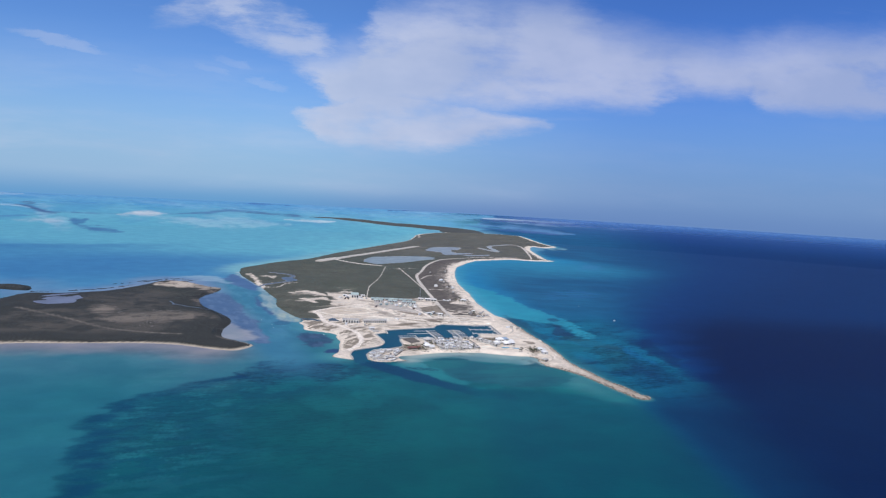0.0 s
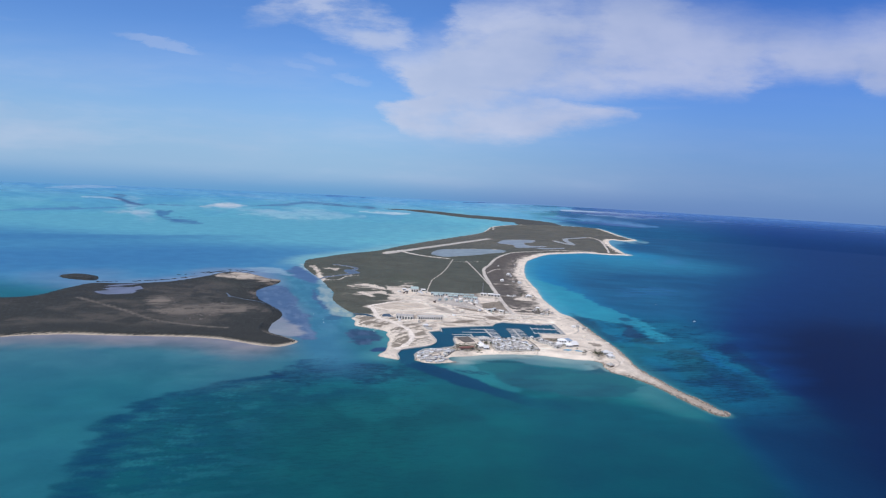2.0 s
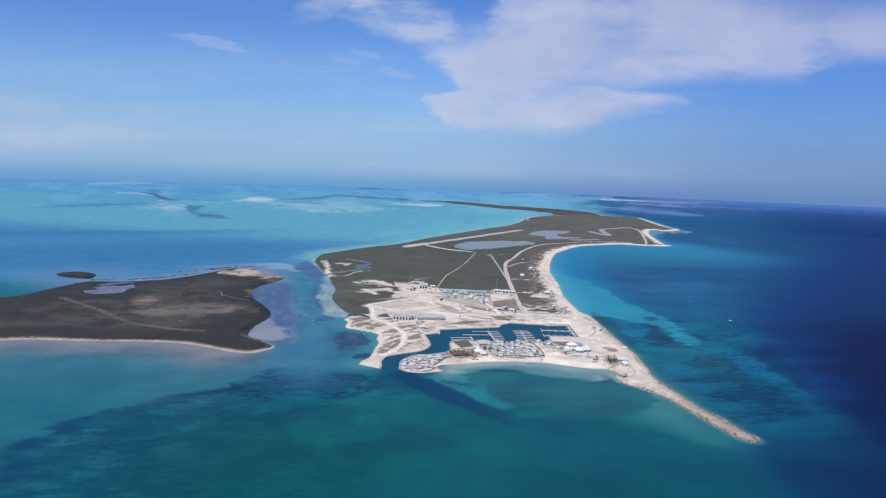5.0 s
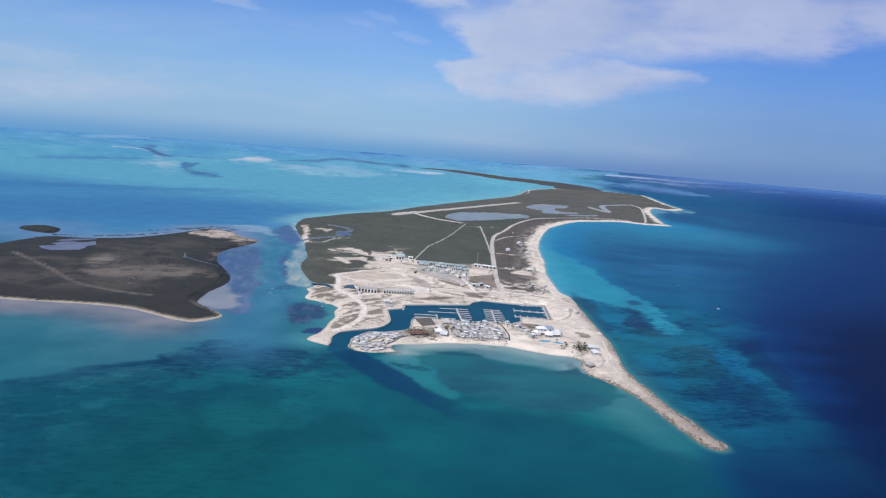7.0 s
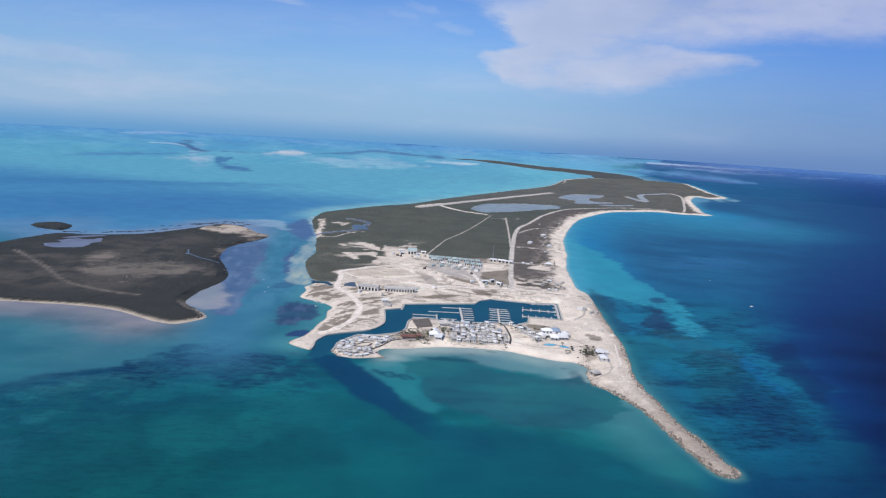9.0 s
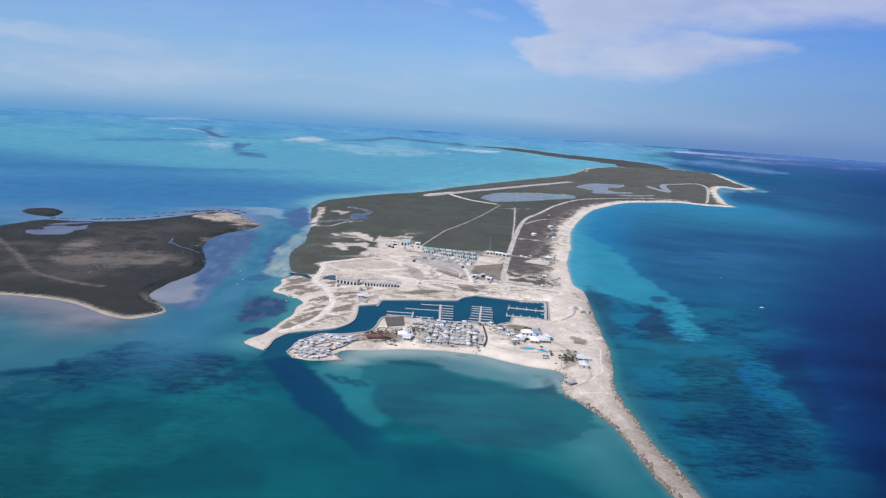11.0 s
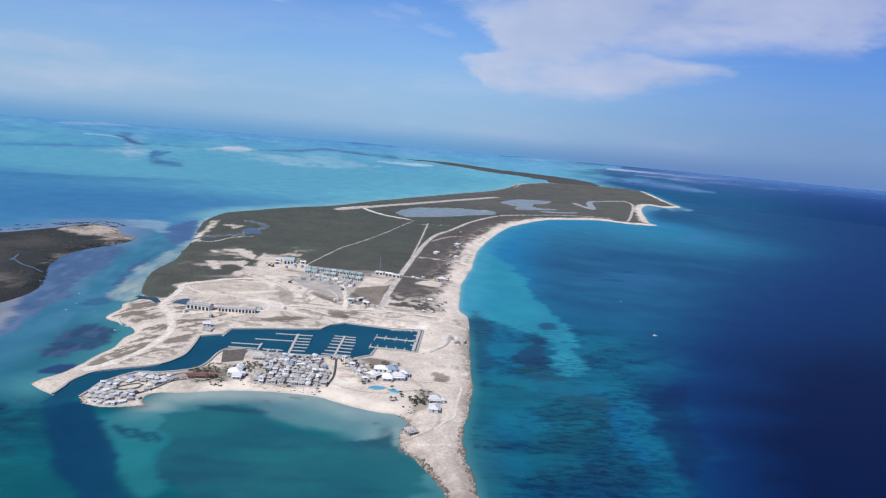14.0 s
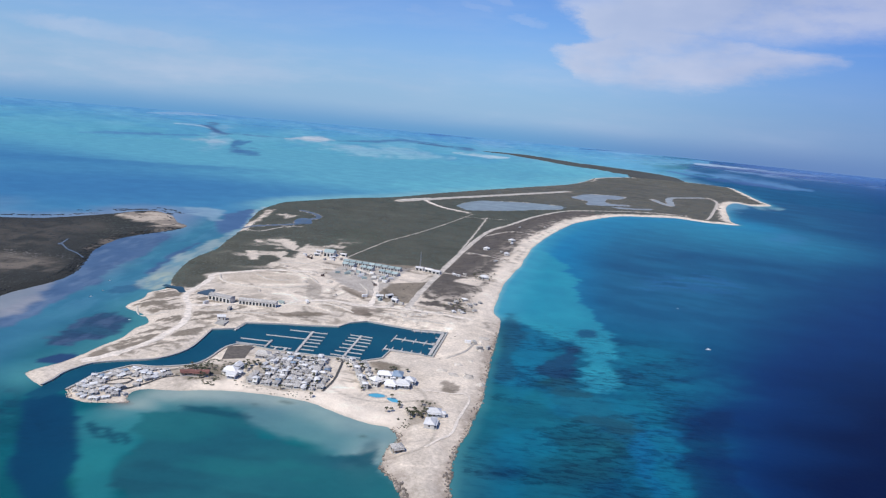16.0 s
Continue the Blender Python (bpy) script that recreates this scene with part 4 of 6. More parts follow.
rnd = random.Random(77)
TRACKS = []
for _ in range(96):
    px, py, a = rnd.uniform(-150, 90), rnd.uniform(1000, 1250), rnd.uniform(0, 6.28)
    if rnd.random() < 0.3:
        px, py = rnd.uniform(150, 215), rnd.uniform(720, 1040)
    bend_by, run = rnd.uniform(-0.25, 0.25), []
    for _ in range(rnd.randint(5, 12)):
        run.append((px, py))
        px, py, a = px + 8 * math.cos(a), py + 8 * math.sin(a), a + bend_by
    TRACKS.append((np.array(run), rnd.uniform(0.6, 2.0), rnd.uniform(-0.55, 0.34)))


def tracks(x, y):
    """Wheel tracks and low banks in the sand: below 0 darker, above 0 paler."""
    v = np.zeros(x.shape)
    near = np.where(inland(x, y, CLEAR_RING) > 0)[0]
    for run, w, k in TRACKS:
        v[near] += k * step(line_gap(x[near], y[near], run), w + 1.0, w * 0.4)
    return np.clip(v, -0.55, 0.3)


def spit_weeds(x, y):
    """Ragged strips of weeds along the western spit."""
    a, b = 0.5 * x + 0.87 * y, 0.87 * x - 0.5 * y
    return 0.7 * rough(0.38 * a, 1.3 * b, 9, 38) + 0.3 * rough(x, y, 4, 59, 3)


def main_colour(x, y, s):
    v = main_scrub(x, y, s)[:, None]
    n, m = rough(x, y, 35, 24)[:, None], rough(x, y, 9, 23, 3)[:, None]
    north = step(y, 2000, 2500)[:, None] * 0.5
    worn = (step(rough(0.5 * x, 1.6 * y, 9, 25), 0.545, 0.60) * (1 - 0.8 * step(x, 120, 150)) * step(s, 3, 9) * step(rough(x, y, 60, 30), 0.44, 0.58))[:, None] * 0.6
    west = (step(spit_weeds(x, y), 0.50, 0.56) * step(s, 4, 8) * step(x, -30, -60) * step(y, 770, 800) * step(y, 1060, 1000) * step(way_gap(x, y), 0.5, 2.5))[:, None] * 0.85
    worn = np.maximum(worn, west)
    sand = np.array([0.69, 0.612, 0.520]) * (0.70 + 0.32 * n + 0.28 * m) * (1 - 0.16 * step(y, 800, 720) * (x > 150) - 0.24 * step(y, 745, 700) * (x > 150))[:, None]
    wet = step(s, 3.5, 0.5)[:, None] * 0.35
    sand = sand * (1 - wet) + np.array([0.33, 0.28, 0.22]) * wet
    rim = (step(s + 8 * (rough(x, y, 14, 46) - 0.5), 13, 3) * step(x, 150, 185) * step(y, 1120, 1060) * (0.35 + 0.65 * step(rough(x, y, 6, 40, 3), 0.38, 0.58)))[:, None] * 0.75
    sand = sand * (1 - rim) + np.array([0.36, 0.30, 0.25]) * rim
    sand = np.clip(sand * (1 + 0.6 * tracks(x, y)[:, None]), 0, 0.82)
    soil = np.array([0.092, 0.096, 0.078]) * (0.75 + 0.5 * n)
    # northern soil: brown mottling, its paleness also standing in for distance haze
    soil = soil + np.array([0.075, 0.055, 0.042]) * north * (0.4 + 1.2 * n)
    parched = (step(x - np.interp(y, [1000, 1087, 1309, 1531, 1674, 1953, 2166], [-10, 20, 50, 30, 25, 57, 129]), -2, 3) * step(y, 2250, 2100))[:, None]
    soil = soil * (1 - parched) + np.array([0.125, 0.112, 0.100]) * (0.7 + 0.6 * m) * parched
    b = np.maximum(brown_lot(x, y)[:, None] * 0.85, worn)
    sand = sand * (1 - b) + np.array([0.17, 0.145, 0.112]) * b
    height = rough(0.8 * x, 1.3 * y, 75, 47, 3) * 11
    bank = step(np.abs(height - np.round(height)), 0.20, 0.04) * step(inland(x, y, CLEAR_RING), 2, 8) * step(y, 960, 1010) * step(rough(x, y, 40, 51), 0.40, 0.55)
    sand = np.clip(sand * (1 - 0.40 * bank * step(np.round(height) % 2, 0.4, 0.6) + 0.22 * bank * step(np.round(height) % 2, 0.6, 0.4))[:, None], 0, 0.82)
    for ring, rgb, k in PADS:
        p = (step(inland(x, y, np.array(ring, float)) + 9 * (rough(x, y, 8, 48) - 0.5), -1.5, 2.0) * k)[:, None]
        sand = sand * (1 - p) + np.array(rgb) * (0.75 + 0.5 * m) * p
    clean = np.maximum(step(s, 26, 12) * step(y, 850, 835) * step(x, 10, 30) * step(x, 180, 165), step(inland(x, y, WEDGE), -1, 2))   # the raked beach
    sand = np.clip(sand * (1 + 0.14 * clean[:, None]), 0, 0.82)
    strand = step(s, 24, 14) * step(y, 1090, 1130) * step(x, 60, 90)
    sand = np.clip(sand * (1 + 0.12 * strand[:, None]), 0, 0.82)
    town = np.maximum(step(inland(x, y, VILLAGE_RING), -1, 2), step(inland(x, y, SPIT_RING), -1, 3) * 0.12)[:, None] * 0.8
    sand = sand * (1 - town) + np.array([0.36, 0.33, 0.29]) * (0.6 + 0.8 * m) * town
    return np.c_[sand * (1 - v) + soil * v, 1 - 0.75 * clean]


def cay_bare(x, y):
    pale = np.maximum(zone(x, y, [(-472, 954), (-427, 1000), (-358, 1022), (-311, 992), (-374, 939), (-427, 925)], 26, 24) * 0.8, zone(x, y, [(-505, 990), (-521, 1054), (-475, 1020)], 22, 18))
    pale = np.maximum(pale, step(line_gap(x, y, curve_through([(-620, 1000), (-512, 935), (-441, 884), (-369, 862), (-323, 861)], False)), 6, 2) * 0.55)
    pale = np.maximum(pale, zone(x, y, [(-366, 1082), (-400, 1190), (-400, 1290), (-440, 1360), (-500, 1390), (-420, 1345), (-384, 1300), (-378, 1180)], 14, 10) * 0.9)
    pale = np.maximum(pale, 0.25 * step(inland(x, y, CAY_RING), 25, 80) * step(rough(x, y, 80, 37), 0.40, 0.56))
    pale = np.maximum(pale * step(rough(x, y, 22, 36), 0.30, 0.55), zone(x, y, [(-380, 1318), (-392, 1272), (-420, 1262), (-450, 1320), (-500, 1350), (-535, 1392), (-462, 1392), (-415, 1350)], 14, 8))
    pale = np.maximum(pale, zone(x, y, [(-522, 1328), (-499, 1400), (-444, 1387), (-395, 1319), (-412, 1270), (-440, 1290), (-470, 1275)], 26, 5))
    return pale


def cay_colour(x, y, s):
    n = rough(x, y, 60, 31)[:, None]
    south = step(y + 0.05 * x, 860, 800)[:, None]   # a beach in the south only, mangrove elsewhere
    v = np.maximum(step(s + 8 * (n[:, 0] - 0.5), 2, 7)[:, None], 1 - south)
    bare = cay_bare(x, y)[:, None]
    soil = np.array([0.040, 0.043, 0.041]) * (1 - bare) + np.array([0.20, 0.175, 0.15]) * bare
    spit = zone(x, y, [(-522, 1328), (-499, 1400), (-444, 1387), (-395, 1319), (-412, 1270), (-440, 1290), (-470, 1275)], 26, 5)[:, None] * (0.25 + 0.6 * step(rough(0.5 * x, 1.4 * y, 18, 49), 0.44, 0.56)[:, None])
    path = step(line_gap(x, y, curve_through([(-620, 1000), (-512, 935), (-441, 884), (-369, 862), (-323, 861)], False)) + 5 * (rough(x, y, 14, 50) - 0.5), 4, 1.0)[:, None] * 0.18
    soil = soil * (1 - spit) + np.array([0.54, 0.47, 0.39]) * spit
    soil = soil * (1 - path) + np.array([0.34, 0.30, 0.25]) * path
    return np.array([0.46, 0.40, 0.32]) * (1 - v) + soil * v


main = land("ground", "low sandy island with bare clearings and scrub", -28, 22, 0.11, np.r_[geometric(440, 1150, 1.0034), geometric(1150, 4200, 1.009)[1:]], shore, main_colour)
cay = land("cay", "low scrub-covered cay beside a tidal creek", -68, -24, 0.25, geometric(560, 1600, 1.006),
           lambda x, y: inland(x, y, CAY_RING) + (rough(x, y, 30, 33) - 0.5) * 6, cay_colour)
islet = land("islet", "tiny dark scrub islet on a sand flat", -45, -37, 0.2, geometric(1200, 1500, 1.005), lambda x, y: inland(x, y, ISLET_RING) + (rough(x, y, 20, 34) - 0.5) * 6, cay_colour)
far_cay = land("far_cay", "long thin dark cay on the horizon", -22, 6, 0.1, geometric(3400, 5600, 1.008),
               lambda x, y: inland(x, y, LONG_RING) + (rough(x, y, 120, 35) - 0.3) * 90,
               lambda x, y, s: np.array([0.075, 0.082, 0.080]) * (0.8 + 0.4 * rough(x, y, 200, 39))[:, None])


# ---- scrub ----
def blob(seed):
    """A small uneven dome of leaves: unit size, 5-sided, three rings."""
    rng = np.random.RandomState(seed)
    pts, n = [], 6
    for k, (rr, zz) in enumerate(((1.0, 0.0), (0.92, 0.5), (0.5, 0.95))):
        for i in range(n):
            a = 2 * math.pi * (i + 0.5 * (k % 2)) / n
            w = rr * rng.uniform(0.75, 1.2)
            pts.append((w * math.cos(a), w * math.sin(a), zz * rng.uniform(0.8, 1.15)))
    pts.append((0, 0, 1.1))
    f = []
    for k in range(2):
        for i in range(n):
            a, b = k * n + i, k * n + (i + 1) % n
            f += [(a, b, b + n), (a, b + n, a + n)]
    f += [(2 * n + i, 2 * n + (i + 1) % n, 3 * n) for i in range(n)]
    return np.array(pts), np.array(f)


BLOBS = [blob(k) for k in range(6)]


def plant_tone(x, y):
    """Each plant's tint: dry brown flats, green hollows and a painted grey haze in the north, drawn out in east-west
    streaks.
    """
    t = np.ones((len(x), 3)) * (0.86 + 0.3 * rough(x, y, 70, 52))[:, None]

    def tint(mask, rgb):
        t[:] *= 1 + np.clip(mask, 0, 1)[:, None] * (np.array(rgb) - 1)

    streaks = rough(0.30 * x + 0.1 * y, 1.5 * y, 26, 53)
    tint(step(streaks, 0.52, 0.62) * 0.5, (1.22, 1.12, 1.05))
    tint(step(streaks, 0.46, 0.36) * 0.5, (0.80, 0.83, 0.86))
    on_cay = step(x + 0.33 * (y - 1000), -215, -235)
    flats = np.maximum(zone(x, y, [(-433, 958), (-439, 993), (-404, 1036), (-348, 1057), (-340, 1033), (-373, 986), (-365, 927), (-372, 892), (-407, 904)], 24, 26),
                       zone(x, y, [(-494, 981), (-514, 1026), (-504, 1051), (-473, 1037), (-449, 995), (-462, 980)], 20, 16))
    tint(flats * (0.3 + 0.7 * step(streaks, 0.40, 0.56)), (3.8, 3.2, 3.0))
    tint(on_cay * zone(x, y, [(-442, 1253), (-449, 1334), (-475, 1340), (-520, 1290), (-463, 1206), (-400, 1130)], 30, 40) * 0.8, (1.35, 1.36, 1.10))
    tint(on_cay * zone(x, y, [(-694, 1075), (-675, 1140), (-541, 1196), (-441, 1133), (-551, 1087), (-565, 1002), (-609, 998)], 24, 30) * 0.6, (0.74, 0.78, 0.92))
    tint(on_cay * step(rough(0.6 * x, 1.5 * y, 34, 54), 0.50, 0.62) * 0.7, (1.45, 1.32, 1.25))
    main_ = 1 - on_cay
    tint(main_ * zone(x, y, [(-346, 1765), (-240, 1837), (-139, 1780), (-151, 1616), (-300, 1640)], 40, 50) * 0.7, (1.18, 1.04, 1.0))
    tint(main_ * zone(x, y, [(-190, 1453), (-146, 1497), (-86, 1362), (-126, 1325)], 30, 40) * 0.8, (1.0, 1.10, 0.90))
    tint(main_ * zone(x, y, [(-300, 1280), (-197, 1210), (-150, 1206), (-150, 1110), (-200, 1090), (-250, 1180)], 26, 30) * step(streaks, 0.44, 0.54), (1.35, 1.15, 1.10))
    # distance haze put into the tint: paler and greyer further north
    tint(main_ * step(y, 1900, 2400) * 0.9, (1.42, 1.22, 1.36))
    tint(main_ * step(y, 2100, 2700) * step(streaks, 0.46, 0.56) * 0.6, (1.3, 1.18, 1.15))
    return t


def thicket(name, label, x, y, z, size, seed, mat):
    rng = np.random.RandomState(seed)
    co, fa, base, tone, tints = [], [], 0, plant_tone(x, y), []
    kind = rng.randint(0, len(BLOBS), len(x))
    for k, (pts, f) in enumerate(BLOBS):
        m = np.where(kind == k)[0]
        if not len(m):
            continue
        a = rng.uniform(0, 6.28, len(m))
        sx, sz = size[m] * rng.uniform(0.8, 1.4, len(m)), size[m] * rng.uniform(0.07, 0.16, len(m))
        px = x[m, None] + sx[:, None] * (pts[:, 0] * np.cos(a)[:, None] - pts[:, 1] * np.sin(a)[:, None])
        py = y[m, None] + sx[:, None] * (pts[:, 0] * np.sin(a)[:, None] + pts[:, 1] * np.cos(a)[:, None])
        pz = z[m, None] - 0.2 + sz[:, None] * pts[:, 2]
        co.append(np.stack(bend(px, py, pz), -1).reshape(-1, 3))
        fa.append((base + np.arange(len(m))[:, None, None] * len(pts) + f).reshape(-1, 3))
        tints.append(np.repeat(tone[m], len(pts), 0))
        base += len(m) * len(pts)
    ob = new(name, mesh_from(name, np.concatenate(co), np.concatenate(fa), np.concatenate(tints)))
    ob.data.polygons.foreach_set("use_smooth", np.ones(len(ob.data.polygons), bool))
    ob.data.materials.append(mat)
    return tagged(ob, label, "scrub", kind="stuff")


def scatter(n, az0, az1, r0, r1, seed):
    rng = np.random.RandomState(seed)
    a, r = np.radians(rng.uniform(az0, az1, n)), r0 * (r1 / r0) ** rng.uniform(0, 1, n)
    return MID[0] + r * np.sin(a), MID[1] + r * np.cos(a), r, rng


x, y, r, rng = scatter(150000, -28, 16, 720, 4100, 41)
s = shore(x, y)
v = np.maximum(main_scrub(x, y, s), brown_lot(x, y) * 0.25 * (s > 4) * step(way_gap(x, y), 0.3, 1.5))
keep = (rng.uniform(0, 1, len(x)) < v) & (s > np.where((x < -150) & (y > 1020), 0.3, 4))
x, y, r, s = x[keep], y[keep], r[keep], s[keep]
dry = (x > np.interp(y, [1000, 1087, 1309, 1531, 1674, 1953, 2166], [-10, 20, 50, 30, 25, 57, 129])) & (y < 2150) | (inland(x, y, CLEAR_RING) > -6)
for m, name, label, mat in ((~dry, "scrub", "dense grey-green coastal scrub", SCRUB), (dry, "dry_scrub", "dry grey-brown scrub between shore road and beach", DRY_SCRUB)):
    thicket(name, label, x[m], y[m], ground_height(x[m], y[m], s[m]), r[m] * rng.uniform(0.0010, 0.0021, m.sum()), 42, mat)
x, y, r, rng = scatter(120000, -66, -24, 600, 1600, 43)
s = np.maximum(inland(x, y, CAY_RING), inland(x, y, ISLET_RING))
wet = np.maximum(np.maximum(inland(x, y, curve_through(PONDS["cay_pond"][1])), inland(x, y, curve_through(PONDS["cay_pool"][1]))), 2.5 - line_gap(x, y, curve_through(CREEKS["cay_creek"][1], False)))
keep = (rng.uniform(0, 1, len(x)) < 1.0 - 0.9 * cay_bare(x, y)) & (wet + 8 * (rough(0.5 * x, 1.5 * y, 14, 57) - 0.5) < 0.5) & (s > np.where(y + 0.05 * x < 830, 5, 0.5))
x, y, r, s = x[keep], y[keep], r[keep], s[keep]
# mangroves standing in the shallows along the cay's north shore
fringe = []
for pts, n in (([(-555, 1352), (-548, 1380), (-530, 1400), (-500, 1398), (-478, 1384)], 260), ([(-690, 1172), (-640, 1192), (-600, 1232), (-580, 1262), (-556, 1318)], 330), ([(-600, 1300), (-570, 1345), (-560, 1380)], 60), ([(-540, 1420), (-500, 1418), (-470, 1400)], 60)):
    line = curve_through(pts, False, 30)
    p = line[rng.randint(0, len(line), n)] + rng.normal(0, 2.6, (n, 2))
    fringe.append(p[rough(p[:, 0], p[:, 1], 16, 58) > 0.46])
fringe = np.concatenate(fringe)
x, y, s = np.r_[x, fringe[:, 0]], np.r_[y, fringe[:, 1]], np.r_[s, np.full(len(fringe), 0.6)]
r = np.hypot(x - MID[0], y - MID[1])
thicket("cay_scrub", "dark green mangrove scrub on the cay", x, y, ground_height(x, y, s), r * rng.uniform(0.0010, 0.0021, len(x)), 44, CAY_SCRUB)

# ---- builders ----
def box(bm, x0, x1, y0, y1, z0, z1, bevel=0.0):
    m = Matrix.Translation(((x0 + x1) / 2, (y0 + y1) / 2, (z0 + z1) / 2)) @ Matrix.Diagonal((x1 - x0, y1 - y0, z1 - z0, 1))
    made = bmesh.ops.create_cube(bm, size=1, matrix=m)
    if bevel:
        es = {e for v in made["verts"] for e in v.link_edges}
        bmesh.ops.bevel(bm, geom=list(es), offset=bevel, segments=1, affect="EDGES")


def post(bm, x, y, z0, z1, r, r1=None, n=8):
    bmesh.ops.create_cone(bm, cap_ends=True, segments=n, radius1=r, radius2=r if r1 is None else r1, depth=z1 - z0, matrix=Matrix.Translation((x, y, (z0 + z1) / 2)))


def solid(bm, pts, faces):
    vs = [bm.verts.new(p) for p in pts]
    for f in faces:
        bm.faces.new([vs[i] for i in f])


def part(name, bm, mat, parent, label=""):
    me = bpy.data.meshes.new(name)
    bmesh.ops.recalc_face_normals(bm, faces=bm.faces)
    bm.to_mesh(me)
    bm.free()
    me.materials.append(mat)
    ob = new(name, me)
    ob.parent = parent
    return tagged(ob, label)


def height_at(x, y):
    x, y = np.atleast_1d(np.asarray(x, float)), np.atleast_1d(np.asarray(y, float))
    return ground_height(x, y, np.maximum(shore(x, y), inland(x, y, CAY_RING)))


WHITE_ROOF = plain("white_metal_roof", (0.80, 0.79, 0.765), 0.45, 0.08)
GREY_ROOF = plain("grey_shingle_roof", (0.50, 0.475, 0.44), 0.8, 0.4, 1.2, relief=0.1)
BLUE_ROOF = plain("pale_blue_metal_roof", (0.26, 0.34, 0.43), 0.5, 0.12)
TEAL_ROOF = plain("teal_metal_roof", (0.40, 0.49, 0.47), 0.5, 0.15)
RED_ROOF = plain("red_tile_roof", (0.21, 0.095, 0.08), 0.8, 0.25, 1.5, relief=0.1)
WALL = plain("painted_stucco", (0.66, 0.64, 0.60), 0.85, 0.08)
WALL_TAN = plain("tan_stucco", (0.44, 0.37, 0.29), 0.85, 0.12)
GLASS = plain("dark_window_glass", (0.03, 0.04, 0.05), 0.08, 0.1)
TIMBER = plain("weathered_timber", (0.20, 0.16, 0.12), 0.85, 0.25, 1.5)
CONCRETE = plain("pale_concrete", (0.50, 0.48, 0.44), 0.9, 0.12, 0.6)
DECKING = plain("pale_dock_decking", (0.50, 0.48, 0.45), 0.85, 0.12, 0.7, each=0.2)
ROCK = plain("brown_grey_limestone", (0.21, 0.18, 0.15), 0.95, 0.35, 0.9, relief=0.3)
ROCK_PALE = plain("pale_limestone", (0.36, 0.31, 0.26), 0.95, 0.25, 0.9, relief=0.3)
MARL = plain("crushed_coral_road", (0.71, 0.635, 0.545), 0.95, 0.2, 0.25, relief=0.1, each=0.0)
DIRT = plain("worn_dirt_road", (0.50, 0.455, 0.395), 0.95, 0.3, 0.2, relief=0.1, each=0.0)
TARMAC = plain("worn_pale_tarmac", (0.46, 0.43, 0.38), 0.95, 0.14, 0.08, each=0.0)
STEEL = plain("galvanised_steel", (0.42, 0.43, 0.44), 0.5, 0.15, 1.0, 0.6)
HULL = plain("white_gelcoat", (0.80, 0.80, 0.79), 0.25, 0.04)
RUST = plain("rusty_machine", (0.12, 0.09, 0.08), 0.8, 0.3)
TRUNK = plain("palm_trunk", (0.19, 0.15, 0.11), 0.9, 0.25, 2.0)
PALM = leaf_material("palm_leaves", (0.045, 0.050, 0.030), (0.098, 0.098, 0.066))
POOL, pt, pb = material("pool_water")
pb.inputs["Base Color"].default_value = (*srgb(84, 166, 194), 1)
pb.inputs["Roughness"].default_value = 0.08
bump(pt, pb, noise_of(pt, 1.5, 3), 0.1, 0.1)


def pond_material(name, rgb):
    m, t, b = material(name)
    col = mixed(t, smooth(t, noise_of(t, 0.03, 5, 0.6), 0.35, 0.65), tuple(c * 0.85 for c in srgb(*rgb)), tuple(c * 1.12 for c in srgb(*rgb)))
    t.links.new(col, b.inputs["Base Color"])
    b.inputs["Roughness"].default_value = 0.5
    b.inputs["Specular IOR Level"].default_value = 0.2
    bump(t, b, noise_of(t, 0.5, 4), 0.1, 0.4)
    return m


# ---- roads, airstrip, ponds ----
def ribbon(name, line, width, mat, label, category, lift, ragged=0.0, seed=0):
    line = np.array(line, float)
    run = np.r_[0, np.cumsum(np.hypot(*np.diff(line, axis=0).T))]
    at = np.linspace(0, run[-1], max(int(run[-1] / 5), 2))
    p = np.c_[np.interp(at, run, line[:, 0]), np.interp(at, run, line[:, 1])]
    t = np.gradient(p, axis=0)
    t /= np.maximum(np.hypot(t[:, 0], t[:, 1]), 1e-6)[:, None]
    nrm = np.c_[-t[:, 1], t[:, 0]]
    rng = np.random.RandomState(seed)
    cols = []
    for k in np.linspace(-0.5, 0.5, 5):
        j = rng.uniform(-ragged, ragged, len(p)) * (abs(k) == 0.5)
        cols.append(p + nrm * (k * width + j)[:, None])
    g = np.stack(cols, 1).reshape(-1, 2)
    z = height_at(g[:, 0], g[:, 1]) + lift
    idx = np.arange(len(g)).reshape(len(p), 5)
    q = np.stack([idx[:-1, :-1], idx[1:, :-1], idx[1:, 1:], idx[:-1, 1:]], -1).reshape(-1, 4)
    ob = new(name, mesh_from(name, np.stack(bend(g[:, 0], g[:, 1], z), 1), q))
    ob.data.materials.append(mat)
    return tagged(ob, label, category, kind="structure")


for k, (name, (w, pts)) in enumerate(ROADS.items()):
    ribbon("road", curve_through(pts, False, 6), w, MARL if name in ("haul", "work", "plant", "taxiway", "apron", "point_track") else DIRT, "pale crushed-coral road cut through the scrub", "road", 0.14 + 0.012 * k, w * (0.2 if name in ("haul", "work", "plant") else 0.12), 300 + k)
ribbon("airstrip", np.linspace(STRIP[0], STRIP[1], 60), 22, TARMAC, "long pale straight airstrip", "airstrip", 0.4, 0.8, 330)


